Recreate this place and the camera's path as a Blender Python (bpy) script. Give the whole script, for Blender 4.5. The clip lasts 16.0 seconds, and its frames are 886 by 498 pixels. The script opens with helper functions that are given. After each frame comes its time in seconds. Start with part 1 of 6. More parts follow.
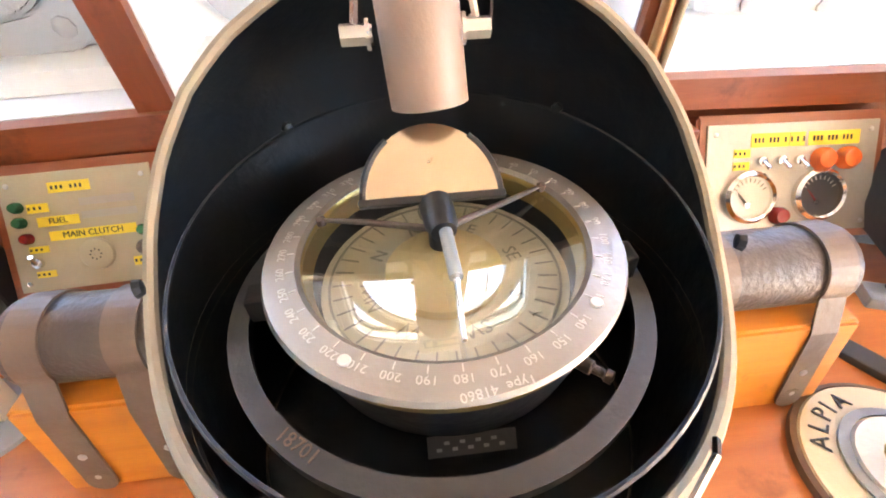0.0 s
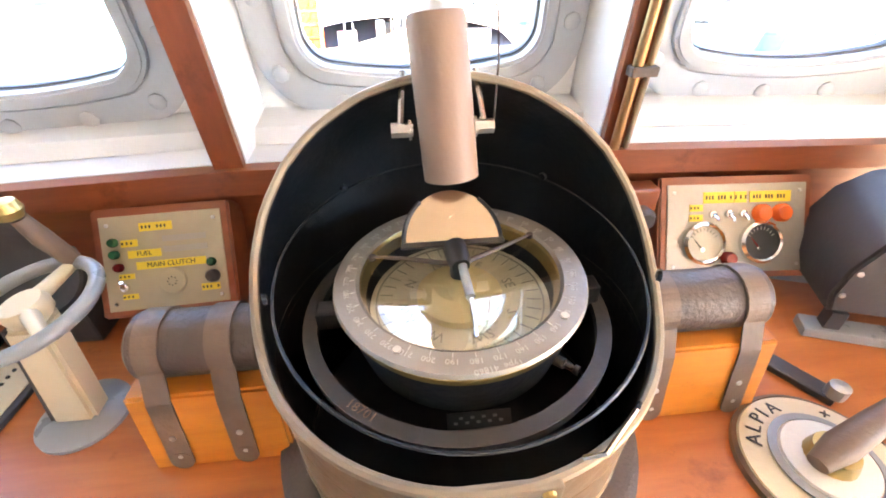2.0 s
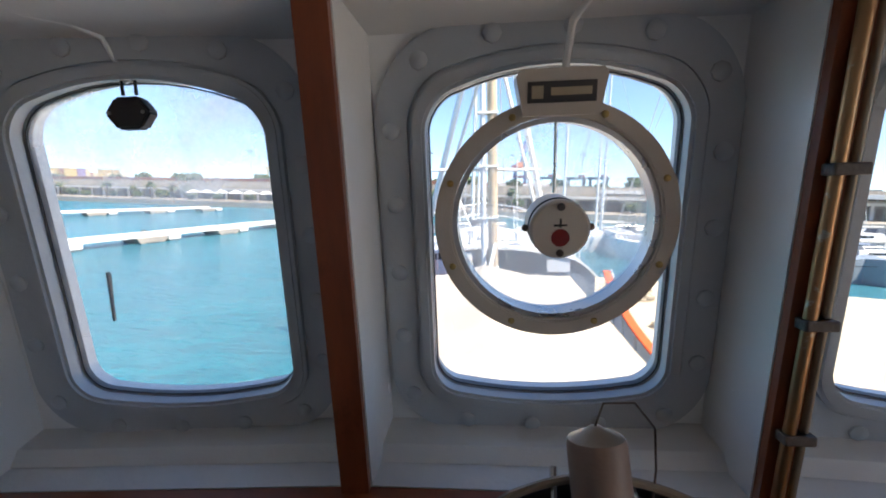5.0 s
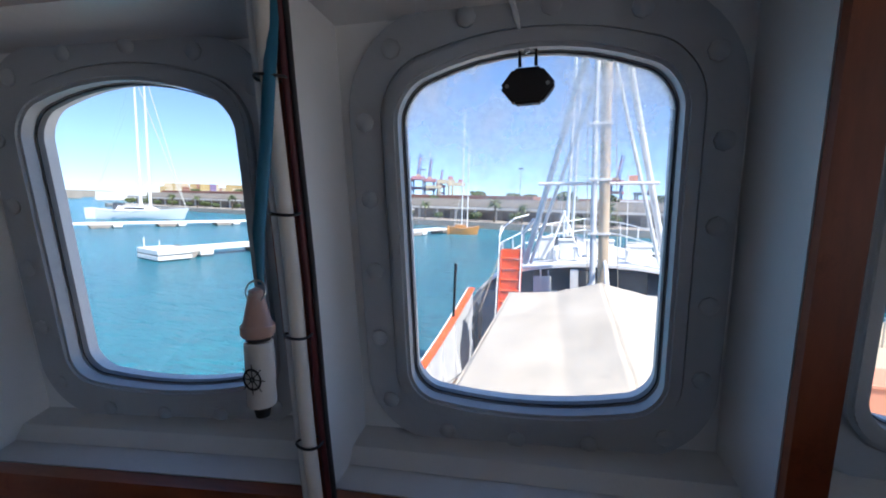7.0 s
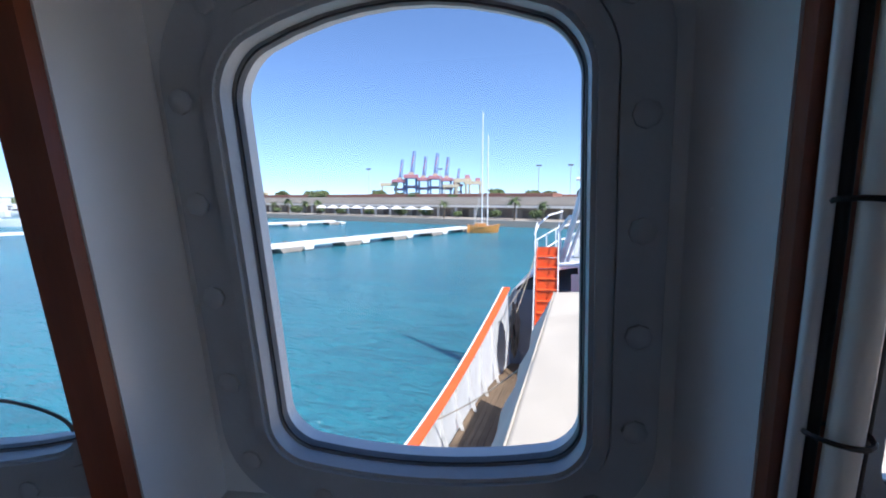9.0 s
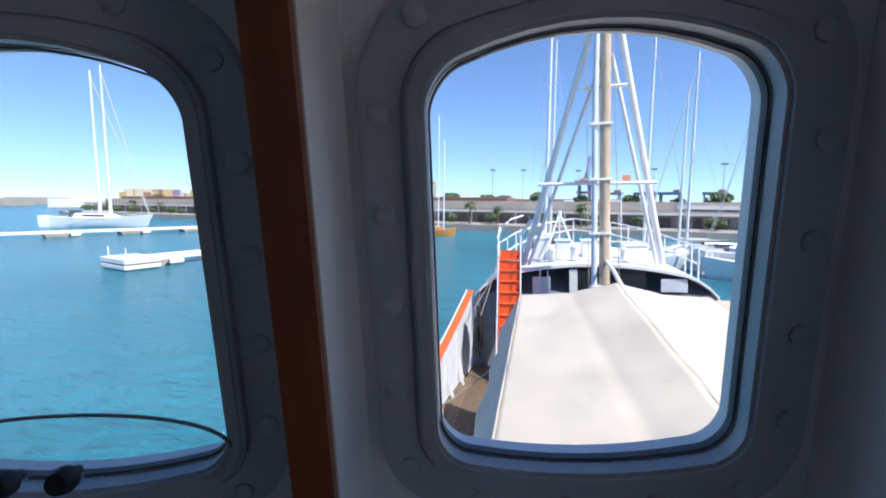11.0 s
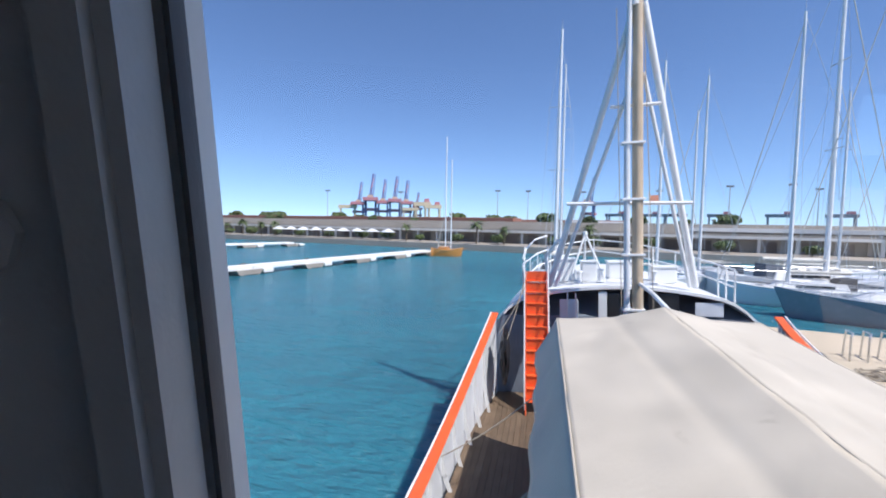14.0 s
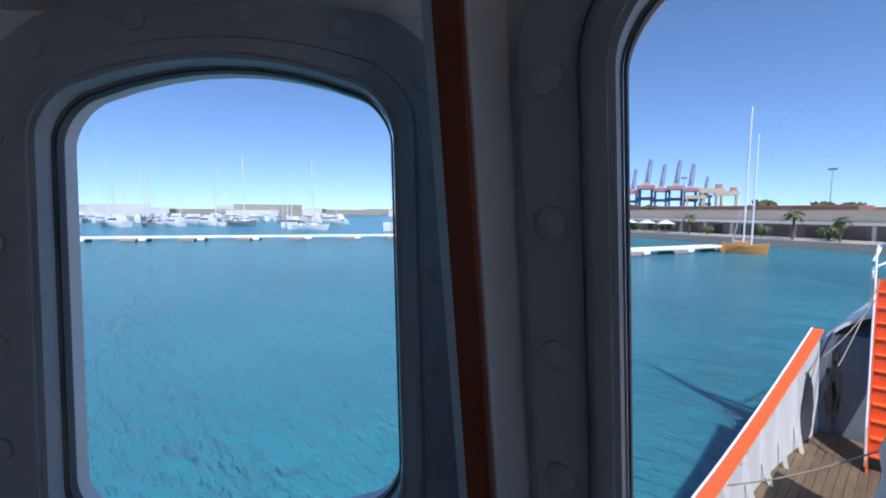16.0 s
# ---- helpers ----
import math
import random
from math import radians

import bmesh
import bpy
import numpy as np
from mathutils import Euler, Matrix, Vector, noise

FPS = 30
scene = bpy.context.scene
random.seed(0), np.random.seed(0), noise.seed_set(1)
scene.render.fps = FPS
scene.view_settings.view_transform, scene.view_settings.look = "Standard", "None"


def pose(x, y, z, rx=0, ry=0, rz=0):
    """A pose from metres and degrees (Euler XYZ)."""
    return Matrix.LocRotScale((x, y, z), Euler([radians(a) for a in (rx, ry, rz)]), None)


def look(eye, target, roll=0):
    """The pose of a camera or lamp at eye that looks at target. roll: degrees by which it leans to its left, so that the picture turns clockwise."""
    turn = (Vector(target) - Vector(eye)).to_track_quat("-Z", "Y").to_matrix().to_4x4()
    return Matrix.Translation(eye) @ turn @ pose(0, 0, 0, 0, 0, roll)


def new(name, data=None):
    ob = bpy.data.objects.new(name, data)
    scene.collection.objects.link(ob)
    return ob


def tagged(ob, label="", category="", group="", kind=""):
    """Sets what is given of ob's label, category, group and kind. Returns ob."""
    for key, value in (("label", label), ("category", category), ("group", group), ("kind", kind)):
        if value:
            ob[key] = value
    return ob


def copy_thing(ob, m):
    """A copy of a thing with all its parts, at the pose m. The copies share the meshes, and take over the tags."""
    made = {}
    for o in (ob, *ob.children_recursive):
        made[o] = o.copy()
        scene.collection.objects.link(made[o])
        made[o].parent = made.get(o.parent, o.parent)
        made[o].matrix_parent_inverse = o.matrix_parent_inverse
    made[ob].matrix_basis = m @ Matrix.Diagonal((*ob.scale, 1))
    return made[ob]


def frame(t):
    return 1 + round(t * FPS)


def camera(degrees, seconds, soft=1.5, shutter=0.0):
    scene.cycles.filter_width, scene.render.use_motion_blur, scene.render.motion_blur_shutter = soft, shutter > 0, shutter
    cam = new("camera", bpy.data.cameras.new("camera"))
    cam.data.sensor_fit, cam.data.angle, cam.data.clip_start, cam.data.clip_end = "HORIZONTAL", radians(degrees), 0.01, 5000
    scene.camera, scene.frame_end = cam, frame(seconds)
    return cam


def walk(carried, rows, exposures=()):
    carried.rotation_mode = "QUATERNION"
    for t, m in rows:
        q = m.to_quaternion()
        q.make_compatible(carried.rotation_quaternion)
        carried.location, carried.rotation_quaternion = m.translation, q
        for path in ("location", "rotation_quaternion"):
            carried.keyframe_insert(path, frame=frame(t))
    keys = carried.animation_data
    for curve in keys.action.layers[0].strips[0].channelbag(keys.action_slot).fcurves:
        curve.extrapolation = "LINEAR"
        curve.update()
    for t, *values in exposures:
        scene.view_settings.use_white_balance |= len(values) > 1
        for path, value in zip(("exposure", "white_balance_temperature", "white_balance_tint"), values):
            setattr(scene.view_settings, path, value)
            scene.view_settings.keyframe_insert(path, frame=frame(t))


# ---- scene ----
# Wheelhouse of an old work ship in harbour: x to starboard, y to the bow, z up from the wheelhouse floor.
cam = camera(92.1, 16.0, soft=1.9)
LIST = Matrix.Rotation(radians(-2.4), 4, "Y")  # the ship lists a little to port
PATH = [
    (0, (-0.014, -0.285, 1.36), (0.113, 1.214, 0.043), -2.1),
    (0.5, (-0.035, -0.309, 1.374), (0.135, 1.205, 0.077), -2),
    (1, (-0.037, -0.311, 1.383), (0.123, 1.223, 0.111), -1.7),
    (1.5, (-0.037, -0.329, 1.392), (0.117, 1.231, 0.15), -1.4),
    (2, (-0.043, -0.393, 1.445), (0.102, 1.215, 0.265), -1),
    (2.5, (-0.057, -0.442, 1.492), (0.08, 1.264, 0.458), -0.6),
    (3, (-0.079, -0.424, 1.556), (0.04, 1.409, 0.767), -0.3),
    (3.5, (-0.085, -0.397, 1.611), (0.025, 1.549, 1.165), -0.8),
    (6, (-0.259, -0.324, 1.658), (-0.655, 1.623, 1.428), -1.4),
    (6.5, (-0.468, -0.317, 1.633), (-0.94, 1.618, 1.443), -1.2),
    (7, (-0.639, -0.327, 1.61), (-1.208, 1.579, 1.405), -1),
    (7.5, (-0.766, -0.295, 1.606), (-1.425, 1.58, 1.384), -1.3),
    (8, (-0.961, -0.297, 1.611), (-1.664, 1.561, 1.375), -2.5),
    (8.5, (-1.13, -0.276, 1.603), (-1.813, 1.591, 1.378), -1.5),
    (9, (-1.206, -0.183, 1.609), (-1.855, 1.698, 1.402), -2.3),
    (11.5, (-1.564, -0.299, 1.633), (-1.996, 1.644, 1.432), -1.6),
    (12, (-1.669, -0.274, 1.626), (-2.165, 1.652, 1.416), -1.5),
    (12.5, (-1.861, -0.291, 1.625), (-2.391, 1.627, 1.437), -1.2),
    (13, (-2.031, -0.257, 1.639), (-2.549, 1.669, 1.483), -1.4),
    (13.5, (-2.129, -0.18, 1.656), (-2.608, 1.758, 1.53), -1.6),
    (14, (-2.191, -0.061, 1.62), (-2.653, 1.882, 1.515), -1.4),
    (14.5, (-2.197, -0.065, 1.638), (-2.725, 1.862, 1.535), -1.4),
    (15, (-2.216, -0.092, 1.622), (-2.923, 1.775, 1.519), -1.2),
    (15.5, (-2.201, -0.185, 1.618), (-3.29, 1.49, 1.508), -1.2),
    (16, (-2.158, -0.285, 1.623), (-3.646, 1.045, 1.506), -1.3),
]
walk(cam, [(t, LIST @ look(eye, target, roll)) for t, eye, target, roll in PATH],
     exposures=[(0.0, 5.15, 9100, 19), (1.6, 4.95, 9000, 19), (2.4, 4.8, 8800, 19), (3.1, 4.35, 8700, 17), (3.5, 3.35, 8400, 15), (3.8, 2.9, 8200, 13), (4.6, 1.6, 7200, 13), (5.8, 1.05, 6700, 13), (7.0, 0.85, 6150, 14),
                (9.0, 0.7, 5950, 15), (11.5, 0.62, 6000, 15), (13.0, 0.52, 6000, 15), (13.6, 0.25, 6050, 16), (16.0, 0.25, 5800, 16)])

# ---- light ----
SUN_AZ, SUN_EL = 122.0, 56.0  # degrees to starboard of the bow, above the horizon
world = bpy.data.worlds.new("sky")
scene.world = world
world.use_nodes = True
wn = world.node_tree.nodes
sky = wn.new("ShaderNodeTexSky")
sky.sky_type, sky.sun_disc = "NISHITA", False
sky.sun_elevation, sky.sun_rotation = radians(SUN_EL), radians(SUN_AZ)
sky.air_density, sky.dust_density, sky.ozone_density, sky.altitude = 0.9, 0.02, 5.0, 700
wn["Background"].inputs[1].default_value = 0.15
# the sky is read a little above each direction, which keeps its blue down to the horizon
co, lift, unit = (wn.new("ShaderNode" + k) for k in ("TexCoord", "VectorMath", "VectorMath"))
lift.operation, lift.inputs[1].default_value, unit.operation = "ADD", (0, 0, 0.05), "NORMALIZE"
world.node_tree.links.new(co.outputs["Generated"], lift.inputs[0])
world.node_tree.links.new(lift.outputs[0], unit.inputs[0])
world.node_tree.links.new(unit.outputs[0], sky.inputs[0])
world.node_tree.links.new(sky.outputs[0], wn["Background"].inputs[0])
sun = new("sun", bpy.data.lights.new("sun", "SUN"))
sun.data.energy, sun.data.angle, sun.data.color = 5.5, radians(0.53), (1.0, 0.92, 0.80)
sa, se = radians(SUN_AZ), radians(SUN_EL)
sun.matrix_world = look((60 * math.sin(sa) * math.cos(se), 60 * math.cos(sa) * math.cos(se), 60 * math.sin(se)), (0, 0, 0))


# ---- materials ----
def nodes_of(name):
    m = bpy.data.materials.new(name)
    m.use_nodes = True
    nt = m.node_tree
    return m, nt, nt.nodes["Principled BSDF"]


def noise_node(nt, scale, detail=4.0, stretch=(1, 1, 1), rough=0.55):
    co = nt.nodes.new("ShaderNodeTexCoord")
    mp = nt.nodes.new("ShaderNodeMapping")
    mp.inputs["Scale"].default_value = stretch
    nz = nt.nodes.new("ShaderNodeTexNoise")
    nz.inputs["Scale"].default_value, nz.inputs["Detail"].default_value, nz.inputs["Roughness"].default_value = scale, detail, rough
    nt.links.new(co.outputs["Object"], mp.inputs[0])
    nt.links.new(mp.outputs[0], nz.inputs[0])
    return nz.outputs["Fac"]


def ramp(nt, fac, stops):
    r = nt.nodes.new("ShaderNodeValToRGB")
    while len(r.color_ramp.elements) < len(stops):
        r.color_ramp.elements.new(0.5)
    for e, (p, c) in zip(r.color_ramp.elements, stops):
        e.position, e.color = p, (*c, 1)
    nt.links.new(fac, r.inputs[0])
    return r.outputs[0]


def blend(nt, a, b, fac, mode="MIX"):
    x = nt.nodes.new("ShaderNodeMix")
    x.data_type, x.blend_type = "RGBA", mode
    nt.links.new(a, x.inputs[6])
    nt.links.new(b, x.inputs[7])
    if isinstance(fac, float):
        x.inputs[0].default_value = fac
    else:
        nt.links.new(fac, x.inputs[0])
    return x.outputs[2]


def scaled(c, k):
    return tuple(min(1.0, v * k) for v in c)


def paint(name, base, rough=0.5, metal=0.0, vary=0.12, scale=3.0, fine=90.0, bump=0.08, worn=None, worn_at=0.66, spec=0.5, worn_scale=14.0, stretch=(1, 1, 1), own=0.0):
    """A surface with broad tone changes, fine relief and, where worn is given, chips or stains of that colour."""
    m, nt, b = nodes_of(name)
    col = ramp(nt, noise_node(nt, scale, 5, stretch), [(0.3, scaled(base, 1 - vary)), (0.7, scaled(base, 1 + vary))])
    if worn:
        w = ramp(nt, noise_node(nt, worn_scale, 8, stretch, 0.7), [(worn_at, (0, 0, 0)), (min(1, worn_at + 0.07), (1, 1, 1))])
        c2 = nt.nodes.new("ShaderNodeRGB")
        c2.outputs[0].default_value = (*worn, 1)
        col = blend(nt, col, c2.outputs[0], w)
    if own:
        info = nt.nodes.new("ShaderNodeObjectInfo")
        tone = ramp(nt, info.outputs["Random"], [(0, (1 - own,) * 3), (1, (1, 1, 1))])
        col = blend(nt, col, tone, 1.0, "MULTIPLY")
    nt.links.new(col, b.inputs["Base Color"])
    rr = nt.nodes.new("ShaderNodeMapRange")
    rr.inputs[3].default_value, rr.inputs[4].default_value = max(0.02, rough - 0.12), min(1, rough + 0.12)
    nt.links.new(noise_node(nt, scale * 5, 4), rr.inputs[0])
    nt.links.new(rr.outputs[0], b.inputs["Roughness"])
    b.inputs["Metallic"].default_value = metal
    b.inputs["Specular IOR Level"].default_value = spec
    bp = nt.nodes.new("ShaderNodeBump")
    bp.inputs["Strength"].default_value, bp.inputs["Distance"].default_value = bump, 0.01
    nt.links.new(noise_node(nt, fine, 3, stretch), bp.inputs["Height"])
    nt.links.new(bp.outputs[0], b.inputs["Normal"])
    return m


def wood(name, light, dark, stretch, rough=0.35, scale=6.0, coat=0.3, bump=0.08, own=0.0):
    m, nt, b = nodes_of(name)
    grain = ramp(nt, noise_node(nt, scale, 9, stretch, 0.65), [(0.3, dark), (0.52, tuple((a + d) / 2 for a, d in zip(light, dark))), (0.72, light)])
    broad = ramp(nt, noise_node(nt, 2.2, 3), [(0.3, (0.72, 0.70, 0.68)), (0.7, (1, 1, 1))])
    col = blend(nt, grain, broad, 1.0, "MULTIPLY")
    spots = ramp(nt, noise_node(nt, 9, 8, (1, 1, 1), 0.7), [(0.60, (1, 1, 1)), (0.72, (0.55, 0.50, 0.46))])
    col = blend(nt, col, spots, 1.0, "MULTIPLY")
    if own:
        info = nt.nodes.new("ShaderNodeObjectInfo")
        col = blend(nt, col, ramp(nt, info.outputs["Random"], [(0, (1 - own,) * 3), (1, (1, 1, 1))]), 1.0, "MULTIPLY")
    nt.links.new(col, b.inputs["Base Color"])
    b.inputs["Roughness"].default_value = rough
    b.inputs["Coat Weight"].default_value, b.inputs["Coat Roughness"].default_value = coat, 0.25
    bp = nt.nodes.new("ShaderNodeBump")
    bp.inputs["Strength"].default_value, bp.inputs["Distance"].default_value = bump, 0.01
    nt.links.new(noise_node(nt, scale * 2, 6, stretch), bp.inputs["Height"])
    nt.links.new(bp.outputs[0], b.inputs["Normal"])
    return m


def clear_glass(name, tint=(0.97, 0.98, 0.98), dirt=0.0, dirt_at=0.6, gloss=0.02, least=0.04, even=False):
    """Thin pane: what lies behind it, a mirror image by Fresnel, and a film of dirt where given."""
    m, nt, b = nodes_of(name)
    nt.nodes.remove(b)
    out = nt.nodes["Material Output"]
    tr, gl, mx, lw, p5, mul = (nt.nodes.new("ShaderNode" + k) for k in ("BsdfTransparent", "BsdfGlossy", "MixShader", "LayerWeight", "Math", "Math"))
    tr.inputs[0].default_value = (*tint, 1)
    gl.inputs["Roughness"].default_value = gloss
    lw.inputs[0].default_value = 0.5
    p5.operation, p5.inputs[1].default_value = "POWER", 5.0
    mul.operation, mul.inputs[1].default_value, mul.inputs[2].default_value = "MULTIPLY_ADD", 0.95, least
    nt.links.new(lw.outputs["Facing"], p5.inputs[0])
    nt.links.new(p5.outputs[0], mul.inputs[0])
    nt.links.new(mul.outputs[0], mx.inputs[0])
    nt.links.new(tr.outputs[0], mx.inputs[1])
    nt.links.new(gl.outputs[0], mx.inputs[2])
    last = mx.outputs[0]
    if dirt:
        df, m2 = nt.nodes.new("ShaderNodeBsdfTranslucent"), nt.nodes.new("ShaderNodeMixShader")
        df.inputs[0].default_value = (0.95, 0.96, 0.95, 1)
        f = ramp(nt, noise_node(nt, 5, 8, (1, 1, 1), 0.65), [(dirt_at - 0.15, (0.01,) * 3), (dirt_at + 0.12, (dirt,) * 3)])
        co, sp, mr, mu = (nt.nodes.new("ShaderNode" + k) for k in ("TexCoord", "SeparateXYZ", "MapRange", "Math"))
        nt.links.new(co.outputs["Object"], sp.inputs[0])
        nt.links.new(sp.outputs[2], mr.inputs[0])
        mr.inputs[1].default_value, mr.inputs[2].default_value, mr.inputs[3].default_value = 0.02, 0.2, 1.0 if even else 0.12
        mu.operation = "MULTIPLY"
        nt.links.new(f, mu.inputs[0])
        nt.links.new(mr.outputs[0], mu.inputs[1])
        nt.links.new(mu.outputs[0], m2.inputs[0])
        nt.links.new(last, m2.inputs[1])
        nt.links.new(df.outputs[0], m2.inputs[2])
        last = m2.outputs[0]
    nt.links.new(last, out.inputs[0])
    return m


def sea(name):
    m, nt, b = nodes_of(name)
    col = ramp(nt, noise_node(nt, 0.05, 4), [(0.3, (0.026, 0.155, 0.220)), (0.7, (0.038, 0.220, 0.285))])
    nt.links.new(col, b.inputs["Base Color"])
    b.inputs["Roughness"].default_value, b.inputs["IOR"].default_value = 0.18, 1.33
    b.inputs["Subsurface Weight"].default_value, b.inputs["Subsurface Scale"].default_value = 0.35, 1.0
    b.inputs["Subsurface Radius"].default_value = (1.0, 2.5, 2.5)
    b1, b2, b3 = (nt.nodes.new("ShaderNodeBump") for _ in range(3))
    b1.inputs["Strength"].default_value, b1.inputs["Distance"].default_value = 1.0, 1.1
    b2.inputs["Strength"].default_value, b2.inputs["Distance"].default_value = 1.0, 0.7
    b3.inputs["Strength"].default_value, b3.inputs["Distance"].default_value = 0.8, 0.10
    nt.links.new(noise_node(nt, 0.35, 4, (0.5, 1.4, 1)), b1.inputs["Height"])
    nt.links.new(noise_node(nt, 1.5, 5, (0.6, 1.5, 1)), b2.inputs["Height"])
    nt.links.new(b1.outputs[0], b2.inputs["Normal"])
    nt.links.new(noise_node(nt, 4.5, 4, (0.7, 1.4, 1)), b3.inputs["Height"])
    nt.links.new(b2.outputs[0], b3.inputs["Normal"])
    nt.links.new(b3.outputs[0], b.inputs["Normal"])
    return m


M = {
    "frame_grey": paint("painted_steel_grey", (0.46, 0.50, 0.53), 0.38, vary=0.10, bump=0.12, fine=60, worn=(0.22, 0.20, 0.18), worn_at=0.74),
    "wall_grey": paint("painted_panel_pale", (0.82, 0.84, 0.84), 0.22, vary=0.06, bump=0.05, fine=40, worn=(0.40, 0.38, 0.33), worn_at=0.76),
    "sill_grey": paint("painted_sill", (0.68, 0.70, 0.70), 0.45, vary=0.10, bump=0.1, worn=(0.30, 0.27, 0.22), worn_at=0.72),
    "ceiling": paint("ceiling_paint", (0.70, 0.71, 0.71), 0.55, vary=0.06),
    "floor": paint("floor_lino", (0.30, 0.20, 0.14), 0.5),
    "mahogany": wood("mahogany_trim", (0.36, 0.095, 0.035), (0.19, 0.048, 0.018), (3, 3, 0.4)),
    "mahogany_x": wood("mahogany_board", (0.40, 0.11, 0.04), (0.22, 0.055, 0.02), (0.5, 4, 4)),
    "counter": wood("varnished_counter", (0.62, 0.21, 0.06), (0.40, 0.11, 0.03), (0.5, 4, 2), 0.32, coat=0.45),
    "pine": wood("varnished_pine", (0.80, 0.30, 0.045), (0.60, 0.18, 0.025), (0.6, 5, 5), 0.35),
    "white_paint": paint("ship_white", (0.76, 0.77, 0.76), 0.4, vary=0.06, worn=(0.42, 0.24, 0.12), worn_at=0.76, worn_scale=5),
    "bulwark": paint("bulwark_pale_grey", (0.62, 0.65, 0.68), 0.45, vary=0.08, worn=(0.36, 0.22, 0.14), worn_at=0.74, worn_scale=6),
    "navy_grey": paint("bulkhead_blue_grey", (0.16, 0.19, 0.235), 0.45, vary=0.12, worn=(0.3, 0.3, 0.3), worn_at=0.74, worn_scale=4),
    "orange": paint("safety_orange", (0.75, 0.115, 0.025), 0.45, vary=0.10, worn=(0.35, 0.07, 0.03), worn_at=0.73, worn_scale=7),
    "deck": wood("deck_planks", (0.24, 0.17, 0.11), (0.12, 0.085, 0.055), (8, 0.5, 1), 0.7, 5, 0.0, 0.2, own=0.25),
    "canvas": paint("tarpaulin_white", (0.54, 0.485, 0.395), 0.6, vary=0.12, scale=1.0, bump=0.3, fine=18, worn=(0.40, 0.35, 0.28), worn_at=0.62, worn_scale=1.6),
    "rust_brown": paint("mast_brown", (0.50, 0.40, 0.28), 0.5, vary=0.25, scale=5, worn=(0.6, 0.55, 0.48), worn_at=0.6, stretch=(1, 1, 0.25)),
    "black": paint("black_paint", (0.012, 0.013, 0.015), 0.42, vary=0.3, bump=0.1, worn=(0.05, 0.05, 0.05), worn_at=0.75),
    "rubber": paint("black_rubber", (0.02, 0.02, 0.022), 0.6, vary=0.2),
    "rope": paint("rope", (0.40, 0.35, 0.27), 0.85, fine=300, bump=0.4),
    "sea": sea("harbour_water"),
    "quay": paint("quay_concrete", (0.50, 0.42, 0.31), 0.85, vary=0.12, scale=0.4, fine=6, bump=0.3, worn=(0.34, 0.29, 0.23), worn_at=0.62, worn_scale=0.8),
    "pontoon": paint("pontoon_concrete", (0.80, 0.80, 0.77), 0.75, vary=0.06, scale=0.5, fine=8, worn=(0.5, 0.49, 0.45), worn_at=0.66, worn_scale=1),
    # near-black grey for float skirts, end band, cleats and crate runners
    "pontoon_dark": paint("pontoon_near_black", (0.09, 0.10, 0.10), 0.6, vary=0.2, scale=0.7, fine=8),
    "far_wall": paint("quay_arcade_wall", (0.33, 0.295, 0.25), 0.8, vary=0.12, scale=0.2, fine=3),
    "far_roof": paint("quay_arcade_slab", (0.66, 0.64, 0.60), 0.8, vary=0.08, scale=0.1, fine=3),
    "far_dark": paint("quay_shopfront", (0.24, 0.19, 0.16), 0.6, vary=0.3, scale=0.3, own=0.6),
    "brick_red": paint("warehouse_red", (0.30, 0.14, 0.10), 0.8, vary=0.15, scale=0.1),
    "leaf": paint("tree_leaves", (0.085, 0.12, 0.038), 0.6, vary=0.4, scale=0.6, fine=5, own=0.3),
    "trunk": paint("tree_bark", (0.12, 0.09, 0.06), 0.9, vary=0.25),
    "boat_wood": wood("boat_varnish", (0.72, 0.36, 0.09), (0.52, 0.22, 0.05), (0.4, 3, 3), 0.4, 3),
    "yacht_white": paint("gelcoat_white", (0.80, 0.81, 0.81), 0.25, vary=0.03, scale=0.5, bump=0.02, own=0.12),
    "yacht_grey": paint("gelcoat_blue_grey", (0.25, 0.28, 0.31), 0.25, vary=0.05, scale=0.5, bump=0.02, own=0.25),
    "sail_cover": paint("sail_cover", (0.64, 0.62, 0.56), 0.7, vary=0.1, own=0.3),
    "sprayhood": paint("canvas_grey_blue", (0.10, 0.12, 0.15), 0.8, vary=0.15, own=0.6),
    "alu": paint("mast_alu", (0.62, 0.64, 0.66), 0.35, metal=0.5, vary=0.06, own=0.2),
    "window_dark": paint("dark_glazing", (0.02, 0.025, 0.03), 0.1, vary=0.2, bump=0.0),
    "crane_blue": paint("crane_blue", (0.13, 0.18, 0.36), 0.6, vary=0.1, scale=0.05),
    "crane_red": paint("crane_red", (0.46, 0.19, 0.21), 0.6, vary=0.1, scale=0.05),
    "crane_cream": paint("crane_cream", (0.58, 0.47, 0.32), 0.6, vary=0.1, scale=0.05),
    "yellow_block": paint("stack_yellow", (0.52, 0.37, 0.16), 0.7, vary=0.1, scale=0.05, own=0.3),
    "purple_block": paint("stack_purple", (0.24, 0.17, 0.30), 0.7, vary=0.1, scale=0.05),
    "steel": paint("bare_steel", (0.55, 0.55, 0.54), 0.3, metal=0.9, vary=0.1, worn=(0.25, 0.18, 0.12), worn_at=0.72, worn_scale=40),
    "seal": paint("window_seal", (0.10, 0.105, 0.11), 0.6, vary=0.2),
    "pane": clear_glass("window_pane"),
    "pane_dirty": clear_glass("window_pane_weathered", dirt=0.6, dirt_at=0.52),
    "pane_hazy": clear_glass("dusty_pane", dirt=0.34, dirt_at=0.42, even=True),
    "salmon": paint("salmon_crate", (0.62, 0.27, 0.17), 0.6, vary=0.08),
}


